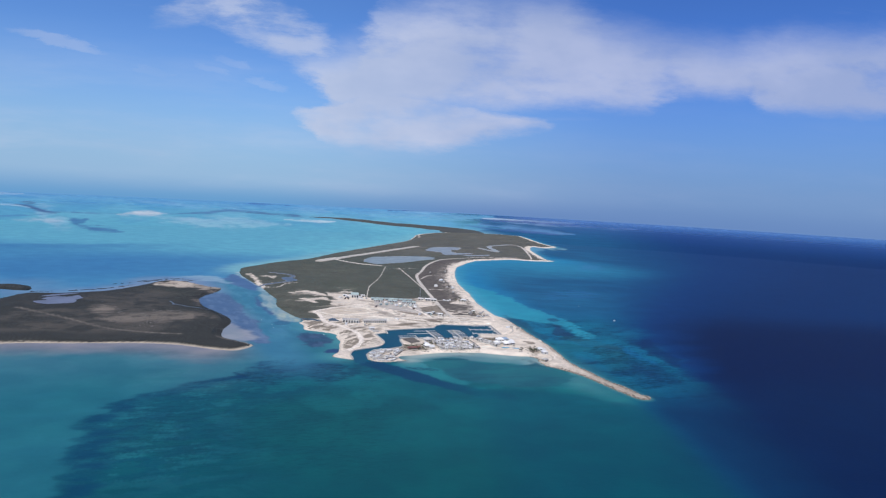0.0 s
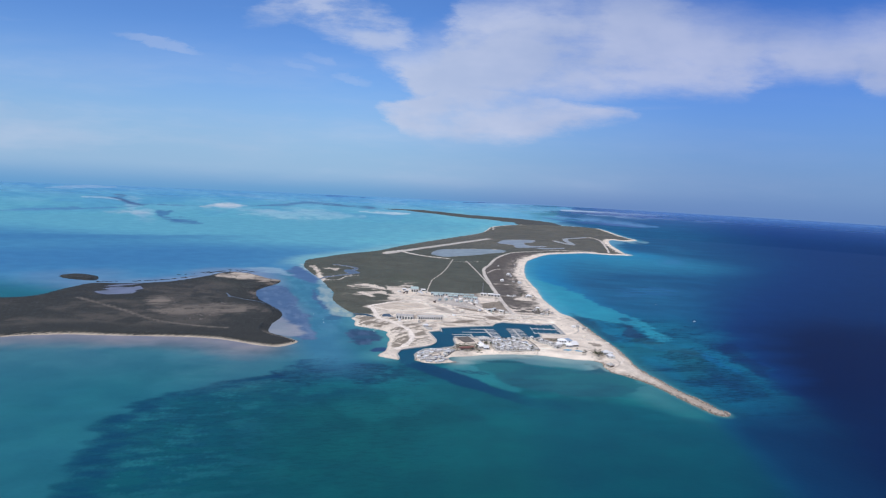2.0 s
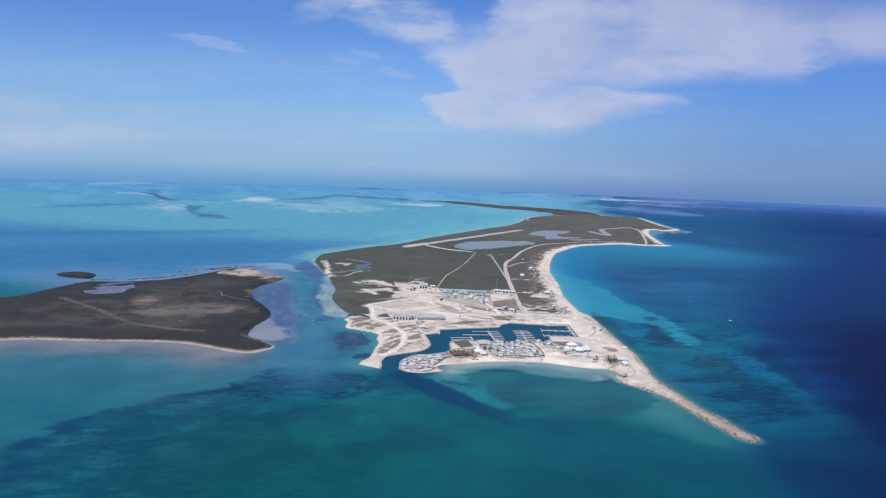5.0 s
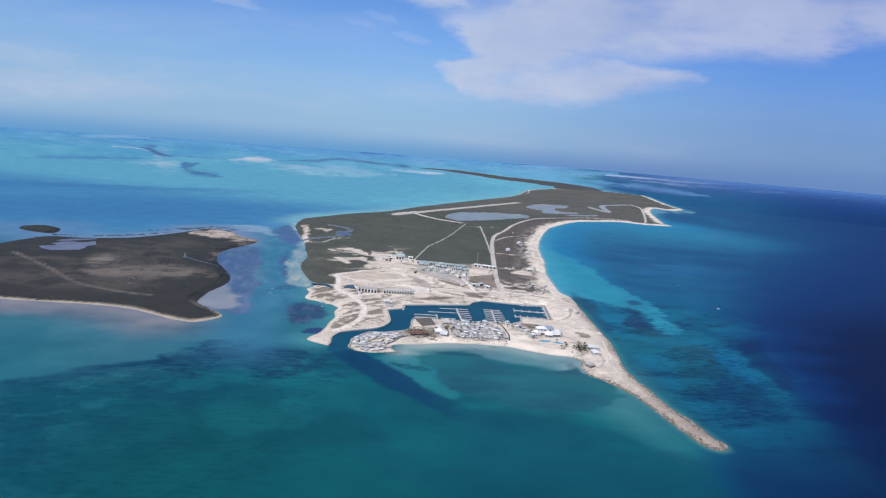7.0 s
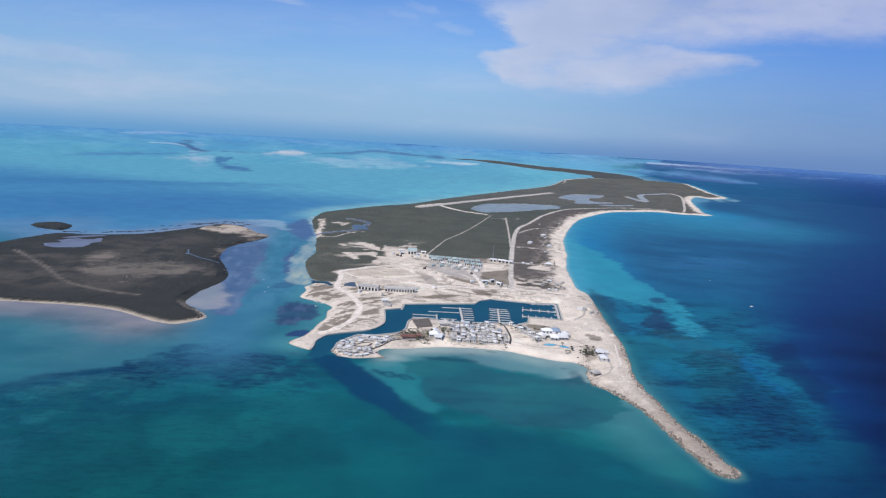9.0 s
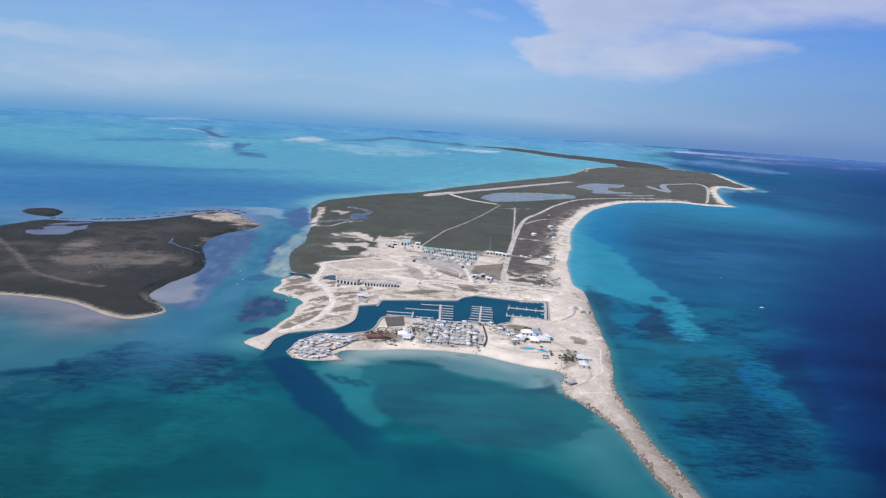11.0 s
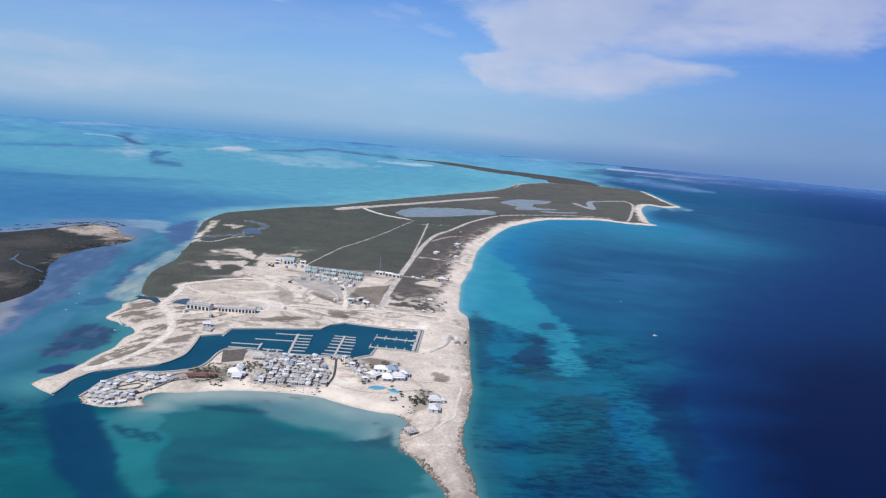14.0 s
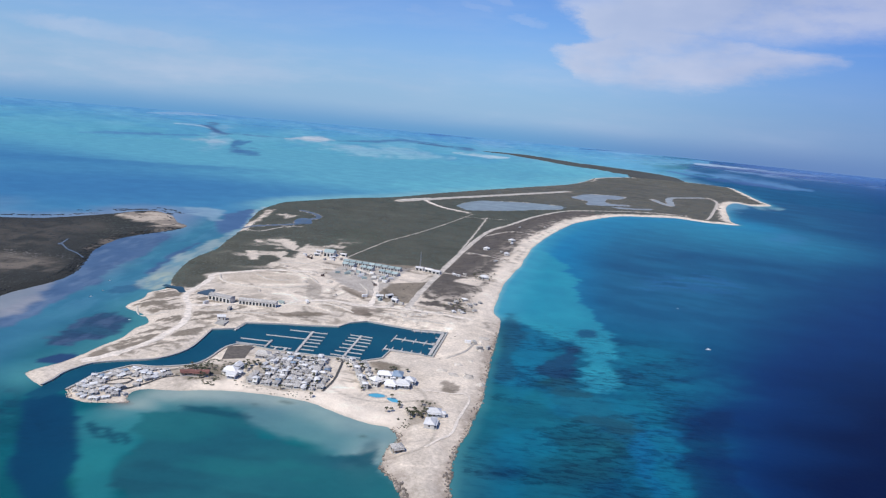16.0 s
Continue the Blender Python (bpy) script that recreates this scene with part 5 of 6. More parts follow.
def sheet(name, ring, level, mat, label, category):
    """A level sheet inside a ring of points."""
    ring = np.array(ring, float)
    flat = [Vector((a, b, 0)) for a, b in ring]
    tris = geometry.tessellate_polygon([flat])
    ob = new(name, mesh_from(name, np.stack(bend(ring[:, 0], ring[:, 1], np.full(len(ring), level)), 1), np.array(tris)))
    ob.data.materials.append(mat)
    return tagged(ob, label, category, kind="structure")


for name, (rgb, pts) in PONDS.items():
    sheet("pond", POND_BEDS[name][0], POND_BEDS[name][1] + 0.02, pond_material(name, rgb), "shallow pond with still greyish water", "pond")
for k, (name, (w, pts)) in enumerate(CREEKS.items()):
    ribbon("creek", curve_through(pts, False, 6), w, pond_material(name, (146, 154, 156) if name.startswith("north") else (84, 100, 116)), "narrow winding creek through the scrub", "creek", 0.3, w * 0.12, 340 + k)


# ---- houses ----
def gable(bm, w, d, z, h, over=0.5, thick=0.18):
    a, b = w / 2 + over, d / 2 + over
    pts = [(-a, -b, z), (a, -b, z), (a, b, z), (-a, b, z), (-a, 0, z + h), (a, 0, z + h)]
    pts += [(px, py, pz - thick) for px, py, pz in pts]
    solid(bm, pts, [(0, 1, 5, 4), (2, 3, 4, 5), (1, 2, 5), (3, 0, 4), (6, 10, 11, 7), (8, 11, 10, 9), (0, 6, 7, 1), (2, 8, 9, 3), (1, 7, 8, 2), (3, 9, 6, 0)])


def hip(bm, w, d, z, h, over=0.5, thick=0.2, cx=0.0, cy=0.0):
    a, b = w / 2 + over, d / 2 + over
    r = max(a - b, 0.0) + 0.15
    pts = [(-a, -b, z), (a, -b, z), (a, b, z), (-a, b, z), (-r, 0, z + h), (r, 0, z + h)] + [(-a, -b, z - thick), (a, -b, z - thick), (a, b, z - thick), (-a, b, z - thick)]
    pts = [(px + cx, py + cy, pz) for px, py, pz in pts]
    solid(bm, pts, [(0, 1, 5, 4), (2, 3, 4, 5), (1, 2, 5), (3, 0, 4), (0, 6, 7, 1), (1, 7, 8, 2), (2, 8, 9, 3), (3, 9, 6, 0), (6, 9, 8, 7)])


def house(name, w, d, storeys, roof, roof_kind, wall, label, wing=0.0, group="", porch=True):
    """A house of w x d metres, its floor at z = 0, with a plinth that goes into the sand."""
    top = new(name)
    h = 2.7 * storeys + 0.3
    bm = bmesh.new()
    box(bm, -w / 2, w / 2, -d / 2, d / 2, 0, h)
    if wing:
        box(bm, w / 2 - 0.05, w / 2 + wing, -d / 2, d * 0.1, 0, h * 0.8)
    walls = part("wall", bm, wall, top)
    bm = bmesh.new()
    box(bm, -w / 2 - 0.3, w / 2 + 0.3 + wing, -d / 2 - 0.3, d / 2 + 0.3, -1.6, 0.02)
    part("plinth", bm, CONCRETE, top, "pale concrete plinth")
    bm = bmesh.new()
    (gable if roof_kind == "gable" else hip)(bm, w, d, h + 0.02, min(w, d) * 0.32)
    roof_ob = part("roof", bm, roof, top)
    bm = bmesh.new()
    box(bm, -0.35, 0.35, -0.3, 0.3, h + 0.3, h + min(w, d) * 0.32 + 0.25)
    part("vent", bm, wall, roof_ob)
    if wing:
        bm = bmesh.new()
        hip(bm, wing + 0.4, d * 0.6, h * 0.8 + 0.02, d * 0.16, cx=w / 2 + wing / 2, cy=-d * 0.2)
        part("wing_roof", bm, roof, top)
    for level in range(storeys):
        z = 0.9 + 2.7 * level
        for side in (-1, 1):
            n = max(int(w / 2.4), 1)
            for i in range(n):
                if level == 0 and side == -1 and i == n // 2:
                    continue
                x = (i + 0.5) / n * w - w / 2
                bm = bmesh.new()
                box(bm, x - 0.55, x + 0.55, side * d / 2 - 0.06, side * d / 2 + 0.06, z, z + 1.35)
                part("window", bm, GLASS, walls)
            bm = bmesh.new()
            box(bm, side * w / 2 - 0.06, side * w / 2 + 0.06, -0.6, 0.6, z, z + 1.35)
            part("window", bm, GLASS, walls)
    bm = bmesh.new()
    x = (max(int(w / 2.4), 1) // 2 + 0.5) / max(int(w / 2.4), 1) * w - w / 2
    box(bm, x - 0.5, x + 0.5, -d / 2 - 0.07, -d / 2 + 0.05, 0.05, 2.1)
    part("door", bm, TIMBER, top, "dark timber door")
    if porch:
        bm = bmesh.new()
        box(bm, -w / 2, w / 2, -d / 2 - 1.5, -d / 2 - 0.31, -1.0, 0.05)
        part("porch_deck", bm, DECKING, top, "pale timber porch deck")
        bm = bmesh.new()
        solid(bm, [(-w / 2, -d / 2 - 0.02, 2.75), (w / 2, -d / 2 - 0.02, 2.75), (w / 2, -d / 2 - 1.6, 2.3), (-w / 2, -d / 2 - 1.6, 2.3),
                   (-w / 2, -d / 2 - 0.02, 2.63), (w / 2, -d / 2 - 0.02, 2.63), (w / 2, -d / 2 - 1.6, 2.18), (-w / 2, -d / 2 - 1.6, 2.18)],
              [(0, 1, 2, 3), (7, 6, 5, 4), (0, 4, 5, 1), (1, 5, 6, 2), (2, 6, 7, 3), (3, 7, 4, 0)])
        part("porch_roof", bm, roof, top)
        for sx in (-1, 1):
            bm = bmesh.new()
            box(bm, sx * (w / 2 - 0.15) - 0.08, sx * (w / 2 - 0.15) + 0.08, -d / 2 - 1.45, -d / 2 - 1.29, 0.05, 2.25)
            part("porch_post", bm, wall, top)
    return tagged(top, label, "house", group)


placed = {}


def put(kind, make, x, y, turn, label="", size=1.0, flat=1.0):
    """The first of a kind is built, the others are copies of it."""
    m = pose(x, y, float(height_at(x, y)[0]) + 0.25, 0, 0, turn) @ Matrix.Diagonal((size, size, size * flat, 1))
    if kind in placed:
        ob = copy_thing(placed[kind], m)
    else:
        ob = placed[kind] = make()
        ob.matrix_basis = m
    return tagged(ob, label)


VILLAGE = "cottages of the marina village"
def cottage(k):
    w, d, st, roof, rk, wing = [(4.8, 3.8, 1, GREY_ROOF, "hip", 0.0), (4.2, 4.4, 1, GREY_ROOF, "hip", 1.4), (5.2, 3.6, 1, GREY_ROOF, "gable", 0.0), (4.2, 4.2, 2, WHITE_ROOF, "hip", 0.0),
                                (4.6, 4.0, 1, BLUE_ROOF, "hip", 0.0), (5.4, 3.8, 1, WHITE_ROOF, "gable", 1.2)][k]
    colour = {GREY_ROOF: "grey shingle", WHITE_ROOF: "white metal", BLUE_ROOF: "pale blue metal"}[roof]
    return house("cottage", w, d, st, roof, rk, WALL, "small white-walled cottage with a %s roof in the village" % colour, wing, VILLAGE)


rnd = random.Random(5)
ux, uy, vx, vy = 0.98, 0.2, -0.2, 0.98
spots = []
for i in range(12):
    for j in range(14):
        u, v = i * 5.0 + (1.2 if i > 4 else 0) + (1.2 if i > 8 else 0), j * 5.3
        x, y = 46 + ux * u + vx * v, 836 + uy * u + vy * v
        spots.append((x, y))
inside = inland(np.array([p[0] for p in spots]), np.array([p[1] for p in spots]), VILLAGE_RING)
for (x, y), d in zip(spots, inside):
    if d > 0.5 and rnd.random() < 0.9:
        k = rnd.choices(range(6), (7, 6, 5, 2, 1, 2))[0]
        put("cottage%d" % k, lambda: cottage(k), x + rnd.uniform(-0.9, 0.9), y + rnd.uniform(-0.9, 0.9), 11.5 + rnd.choice((0, 90, 180, 270)) + rnd.uniform(-9, 9), size=rnd.uniform(0.78, 1.02), flat=0.82)
# the arc of houses east of the village
for k, (x, y) in enumerate(curve_through([(84, 913), (95, 909), (104, 898), (112, 886), (120, 876), (126, 867)], False, 3)):
    put("cottage%d" % (k % 4), lambda: cottage(k % 4), x, y, 30 + 12 * k)
    if k % 2 == 0 and k > 2:
        put("cottage2", lambda: cottage(2), x + 6, y + 5, 20 + 12 * k)
# the houses on the spit
SPIT_SPOTS = []
for i in range(10):
    for j in range(14):
        x, y = -56 + 5.0 * i + rnd.uniform(-0.8, 0.8) + 2.5 * (j % 2), 758 + 5.0 * j + rnd.uniform(-0.8, 0.8)
        if inland(np.array([x]), np.array([y]), SPIT_RING)[0] > -0.5 and (i * 5 + j * 3) % 7 != 1 and math.hypot((x + 30) / 9, (y - 790) / 8) > 1:
            SPIT_SPOTS.append((x, y))
for k, (x, y) in enumerate(SPIT_SPOTS):
    kk = 4 if x + 48 < 0.6 * (y - 790) and k % 3 == 1 else (0, 5, 2, 3, 5, 0, 1, 5, 2, 3)[k % 10]
    put("spit%d" % kk, lambda: tagged(cottage(kk), "waterside house with a %s roof on the rocky spit" % ("pale blue" if kk == 4 else "white" if kk == 5 else "grey"), group="houses on the rocky spit"),
        x, y, 60 - 6 * k + (k % 3) * 45, size=(0.9, 0.78, 1.02, 0.84, 0.8)[k % 5], flat=0.66)
ASPHALT = plain("dark_asphalt", (0.07, 0.068, 0.065), 0.9, 0.2, 0.6, each=0.0)
ribbon("road", curve_through([(-39, 783), (-35, 792), (-28, 799), (-24, 795), (-28, 787), (-36, 782), (-39, 783)], False, 6), 1.7, ASPHALT, "narrow dark loop road on the spit", "road", 0.3, 0.1, 350)
ribbon("road", curve_through([(-24, 772), (-20, 786), (-14, 800), (-8, 814), (2, 822), (20, 832)], False, 6), 1.6, ASPHALT, "narrow dark lane along the spit", "road", 0.32, 0.1, 351)
ribbon("road", curve_through([(101, 846), (99, 868), (93, 890), (86, 912)], False, 6), 1.8, ASPHALT, "narrow dark lane beside the village", "road", 0.32, 0.1, 352)
ribbon("road", curve_through([(30, 862), (44, 880), (58, 896), (66, 910)], False, 6), 1.6, CONCRETE, "pale paved lane through the village", "road", 0.34, 0.1, 353)
# single buildings
put("villa", lambda: house("villa", 10, 7.5, 1, WHITE_ROOF, "hip", WALL, "large white villa with a white metal roof behind the beach", 4.0), 25, 843, 12)
put("annex", lambda: house("villa_annex", 7, 5, 1, WHITE_ROOF, "gable", WALL, "white annex beside the large villa"), 24, 853, 100)
put("annex", None, 31, 836, 10)
put("grey_house", lambda: house("house", 11, 8, 1, GREY_ROOF, "hip", WALL, "wide grey-roofed house beside the brown court", 3.0), 27, 884, 14)
for k, (x, y, t) in enumerate([(0, 823, 38), (6, 826, 20), (11, 829, 32)]):
    put("red", lambda: house("bungalow", 7.5, 3.6, 1, RED_ROOF, "gable", WALL_TAN, "long bungalow with a red tiled roof among trees", group="red-roofed bungalows"), x, y, t)
for k, (x, y, t) in enumerate([(187, 849, 20), (190, 832, 100)]):
    put("east", lambda: house("house", 9.5, 7, 1, WHITE_ROOF, "hip", WALL, "white house with a white hipped roof on bare sand", 3.0, "white houses by the point"), x, y, t)
put("point_house", lambda: house("house", 7, 6, 1, GREY_ROOF, "hip", WALL_TAN, "small grey-roofed house near the breakwater"), 182, 792, 40)
for k, (x, y, t, w) in enumerate([(134, 886, 14, 9), (143, 890, 104, 8), (150, 884, 20, 8), (142, 879, 10, 7), (137, 894, 14, 6), (152, 892, 100, 6), (129, 880, 60, 6)]):
    put("club%d" % k, lambda: house("clubhouse", w, 6, 2 if k < 2 else 1, WHITE_ROOF if k != 1 else BLUE_ROOF, "hip", WALL, "white clubhouse wing above the swimming pools", 2.0 if k == 0 else 0.0, "clubhouse wings"), x, y, t, size=1.2)
for k, (x, y, t) in enumerate([(66, 1472, 80), (113, 1275, 10), (104, 1452, 100), (84, 1583, 60)]):
    put("coast_house", lambda: house("house", 9, 6.5, 1, WHITE_ROOF, "hip", WALL, "white house in a scrub clearing by the shore road", 2.0, "white houses along the shore road"), x, y, t)
for k, (x, y) in enumerate([(116, 1137), (121, 1152), (133, 1134), (143, 1117), (134, 1101), (140, 1151), (129, 1106), (125, 1098), (112, 1126), (137, 1142), (81, 1264), (86, 1276), (108, 1273), (113, 1284), (101, 1392), (92, 1470), (90, 1560), (64, 1757), (108, 1800), (74, 1268)]):
    put("beach%d" % (k % 3), lambda: tagged(cottage((0, 5, 2)[k % 3]), "small pale beach cottage in the sandy scrub", group="beach cottages"), x, y, 17 * k, size=0.9, flat=0.8)
put("hut", lambda: house("hut", 7, 5, 1, WHITE_ROOF, "gable", WALL, "white hut on the quay sand", porch=False), -58, 946, 30)


def shed(name, w, d, h, roof, label, group="", bays=0):
    top = new(name)
    bm = bmesh.new()
    box(bm, -w / 2, w / 2, -d / 2, d / 2, -1.2, h)
    body_ = part("wall", bm, WALL, top)
    bm = bmesh.new()
    gable(bm, w, d, h + 0.02, d * 0.2, 0.4)
    part("roof", bm, roof, top)
    for i in range(bays):
        x = (i + 0.5) / bays * w - w / 2
        # a dark panel on the wall in place of an open bay's shade
        bm = bmesh.new()
        box(bm, x - w / bays * 0.3, x + w / bays * 0.3, -d / 2 - 0.06, -d / 2 + 0.1, 0.05, h * 0.72)
        part("bay_door", bm, GLASS, body_, "dark panel for the shade inside an open bay")
    return tagged(top, label, "shed", group)


put("warehouse", lambda: shed("warehouse", 26, 9, 5, GREY_ROOF, "grey-roofed warehouse with open bays on the sand", bays=6), -94, 996, -2)
put("long_store", lambda: shed("warehouse", 38, 8, 4.5, GREY_ROOF, "long low store with a row of dark bays", bays=11), -56, 1004, 15)
for k in range(9):
    put("teal", lambda: shed("greenhouse", 7.4, 9, 3, TEAL_ROOF, "low shed with a teal roof in a long row", "teal-roofed sheds", 2), -70 + 9.2 * k, 1238 + 0.4 * k, 4)
    if k not in (2, 5):
        put("teal", None, -63 + 9.2 * k, 1222 - 1.0 * k, -6)
for k, (x, y) in enumerate([(26, 1264), (40, 1262), (52, 1258)]):
    put("white_shed", lambda: shed("shed", 11, 6, 3.5, WHITE_ROOF, "white shed beside the mast", "white sheds by the mast", 2), x, y, -4)
put("plant", lambda: shed("workshop", 14, 16, 6, TEAL_ROOF, "pale teal workshop in the works yard", bays=3), -108, 1262, 10)
for k, (x, y, t) in enumerate([(-122, 1250, 20), (-96, 1246, 70), (-128, 1268, 0), (57, 1098, -20), (36, 1103, 30), (44, 1112, 60), (-92, 1272, 15)]):
    put("yard_shed", lambda: shed("shed", 8, 5, 3, WHITE_ROOF, "small white shed in the works yard", "small white sheds", 1), x, y, t)


def container(tint):
    top = new("shipping_container")
    bm = bmesh.new()
    box(bm, -3, 3, -1.2, 1.2, 0, 2.6)
    body_ = part("body", bm, tint, top)
    for sy in (-0.6, 0.6):
        bm = bmesh.new()
        box(bm, 3.0, 3.06, sy - 0.55, sy + 0.55, 0.1, 2.5)
        part("door", bm, STEEL, body_)
    for k in range(5):
        for sy in (-1, 1):
            bm = bmesh.new()
            box(bm, -2.6 + 1.2 * k, -2.3 + 1.2 * k, min(sy * 1.2, sy * 1.26), max(sy * 1.2, sy * 1.26), 0.1, 2.5)
            part("rib", bm, tint, body_)
    bm = bmesh.new()
    box(bm, -2.9, 2.9, -1.1, 1.1, -0.6, -0.002)
    part("skid", bm, STEEL, top)
    return tagged(top, "pale shipping container standing on bare sand", "container", "containers in the works yard")


rnd = random.Random(15)
TINTS = [WHITE_ROOF, TEAL_ROOF, CONCRETE]
for i in range(8):
    for j in range(4):
        if rnd.random() < 0.72:
            k = rnd.choices((0, 1, 2), (4, 3, 3))[0]
            put("container%d" % k, lambda: container(TINTS[k]), -52 + 9.5 * i + rnd.uniform(-2, 2), 1204 - 9 * j + rnd.uniform(-2, 2) - 0.8 * i, rnd.choice((-6, 84, -6, 40)) + rnd.uniform(-6, 6))
for x, y in [(-118, 1275), (-101, 1232), (-92, 1238), (-84, 1247), (-135, 1240), (30, 1112), (40, 1095), (52, 1110), (66, 1092), (20, 1098), (-20, 1040), (-40, 1022), (-100, 978), (-70, 975), (166, 1010), (180, 1000), (172, 1012), (186, 1008)]:
    k = rnd.randrange(3)
    put("container%d" % k, lambda: container(TINTS[k]), x, y, rnd.uniform(0, 180))


def heap(x, y, r, h):
    """A tipped heap of sand."""
    rr = random.Random(int(x * 7 + y))
    bm = bmesh.new()
    rows = []
    for k, (f, z) in enumerate(((1.0, -0.4), (0.75, 0.35), (0.4, 0.8), (0.12, 1.0))):
        rows.append([bm.verts.new((r * f * rr.uniform(0.85, 1.15) * math.cos(a), 0.8 * r * f * rr.uniform(0.85, 1.15) * math.sin(a), h * z)) for a in (2 * math.pi * i / 12 for i in range(12))])
    for r0, r1 in zip(rows, rows[1:]):
        for i in range(12):
            bm.faces.new((r0[i], r0[(i + 1) % 12], r1[(i + 1) % 12], r1[i]))
    bm.faces.new(rows[-1])
    me = bpy.data.meshes.new("sand_mound")
    bm.to_mesh(me)
    bm.free()
    me.materials.append(HEAP_SAND)
    ob = new("sand_mound", me)
    ob.matrix_basis = pose(x, y, float(height_at(x, y)[0]), 0, 0, rr.uniform(0, 360))
    return tagged(ob, "tipped mound of pale coral sand", "sand mound", "sand mounds")


def ridge(line, w, h, seed):
    """A long low bank of pushed-up sand."""
    rng_ = np.random.RandomState(seed)
    p = curve_through(line, False, 10)
    t = np.gradient(p, axis=0)
    t /= np.maximum(np.hypot(t[:, 0], t[:, 1]), 1e-6)[:, None]
    nrm, n = np.c_[-t[:, 1], t[:, 0]], len(p)
    end = np.minimum(np.arange(n), np.arange(n)[::-1]) / 4.0
    tall = h * np.clip(end, 0, 1) * rng_.uniform(0.6, 1.2, n)
    rows = [p + nrm * (k * w * rng_.uniform(0.85, 1.15, n))[:, None] for k in (-0.5, -0.15, 0.15, 0.5)]
    g = np.stack(rows, 1).reshape(-1, 2)
    z = height_at(g[:, 0], g[:, 1]).reshape(n, 4) + np.stack([np.full(n, -0.3), tall, tall * 0.9, np.full(n, -0.3)], 1)
    idx = np.arange(n * 4).reshape(n, 4)
    q = np.stack([idx[:-1, :-1], idx[1:, :-1], idx[1:, 1:], idx[:-1, 1:]], -1).reshape(-1, 4)
    ob = new("sand_bank", mesh_from("sand_bank", np.c_[g, z.ravel()], q))
    ob.data.materials.append(HEAP_SAND)
    return tagged(ob, "long low bank of pushed-up coral sand", "sand bank", "sand banks in the works")


HEAP_SAND = plain("tipped_sand", (0.60, 0.54, 0.46), 0.95, 0.18, 0.5, relief=0.2)
for _ in range(34):
    x, y = rnd.choice(((rnd.uniform(-150, 30), rnd.uniform(1040, 1180)), (rnd.uniform(40, 120), rnd.uniform(1040, 1095)), (rnd.uniform(160, 205), rnd.uniform(900, 1040))))
    heap(x, y, rnd.uniform(2.5, 6.5), rnd.uniform(0.8, 2.2))


for k, (line, w, h) in enumerate([([(-160, 1085), (-140, 1062), (-105, 1058), (-70, 1075), (-52, 1100)], 4, 1.6), ([(-120, 1150), (-80, 1142), (-48, 1118)], 4, 1.5), ([(-140, 1180), (-100, 1196), (-66, 1190)], 3.5, 1.4),
                                  ([(-20, 1045), (10, 1048), (36, 1036)], 3.5, 1.5), ([(-95, 960), (-60, 972), (-30, 985)], 3, 1.2), ([(-10, 1150), (14, 1120), (22, 1096)], 3.5, 1.4), ([(-150, 940), (-128, 920), (-112, 935)], 3, 1.0),
                                  ([(60, 1050), (95, 1048), (130, 1054)], 3.5, 1.5), ([(160, 960), (170, 985), (172, 1020)], 3, 1.0), ([(-40, 1020), (-8, 1032), (20, 1024)], 3, 1.2), ([(-130, 1112), (-100, 1098), (-80, 1112)], 3, 1.2)]):
    ridge(line, w, h, 400 + k)


def machine(x, y, turn):
    def make():
        top = new("excavator")
        bm = bmesh.new()
        box(bm, -2.2, 2.2, -1.4, -0.8, 0, 0.9, 0.2)
        part("track", bm, RUST, top)
        bm = bmesh.new()
        box(bm, -2.2, 2.2, 0.8, 1.4, 0, 0.9, 0.2)
        part("track", bm, RUST, top)
        bm = bmesh.new()
        box(bm, -1.9, 1.6, -1.3, 1.3, 0.92, 2.2, 0.15)
        part("body", bm, RUST, top)
        bm = bmesh.new()
        box(bm, 0.2, 1.6, -1.2, -0.1, 2.2, 3.2, 0.1)
        part("cab", bm, GLASS, top)
        bm = bmesh.new()
        solid(bm, [(1.2, 0.1, 1.8), (1.2, 0.6, 1.8), (4.6, 0.6, 4.4), (4.6, 0.1, 4.4), (1.2, 0.1, 2.4), (1.2, 0.6, 2.4), (4.4, 0.6, 4.9), (4.4, 0.1, 4.9)],
              [(0, 1, 2, 3), (7, 6, 5, 4), (0, 4, 5, 1), (1, 5, 6, 2), (2, 6, 7, 3), (3, 7, 4, 0)])
        part("boom", bm, RUST, top)
        return tagged(top, "dark excavator parked in the works yard", "excavator", "machines in the yard")
    put("excavator", make, x, y, turn)


for x, y, t in [(-124, 1229, 20), (-118, 1226, 80), (-60, 1150, 40), (10, 1150, 200)]:
    machine(x, y, t)


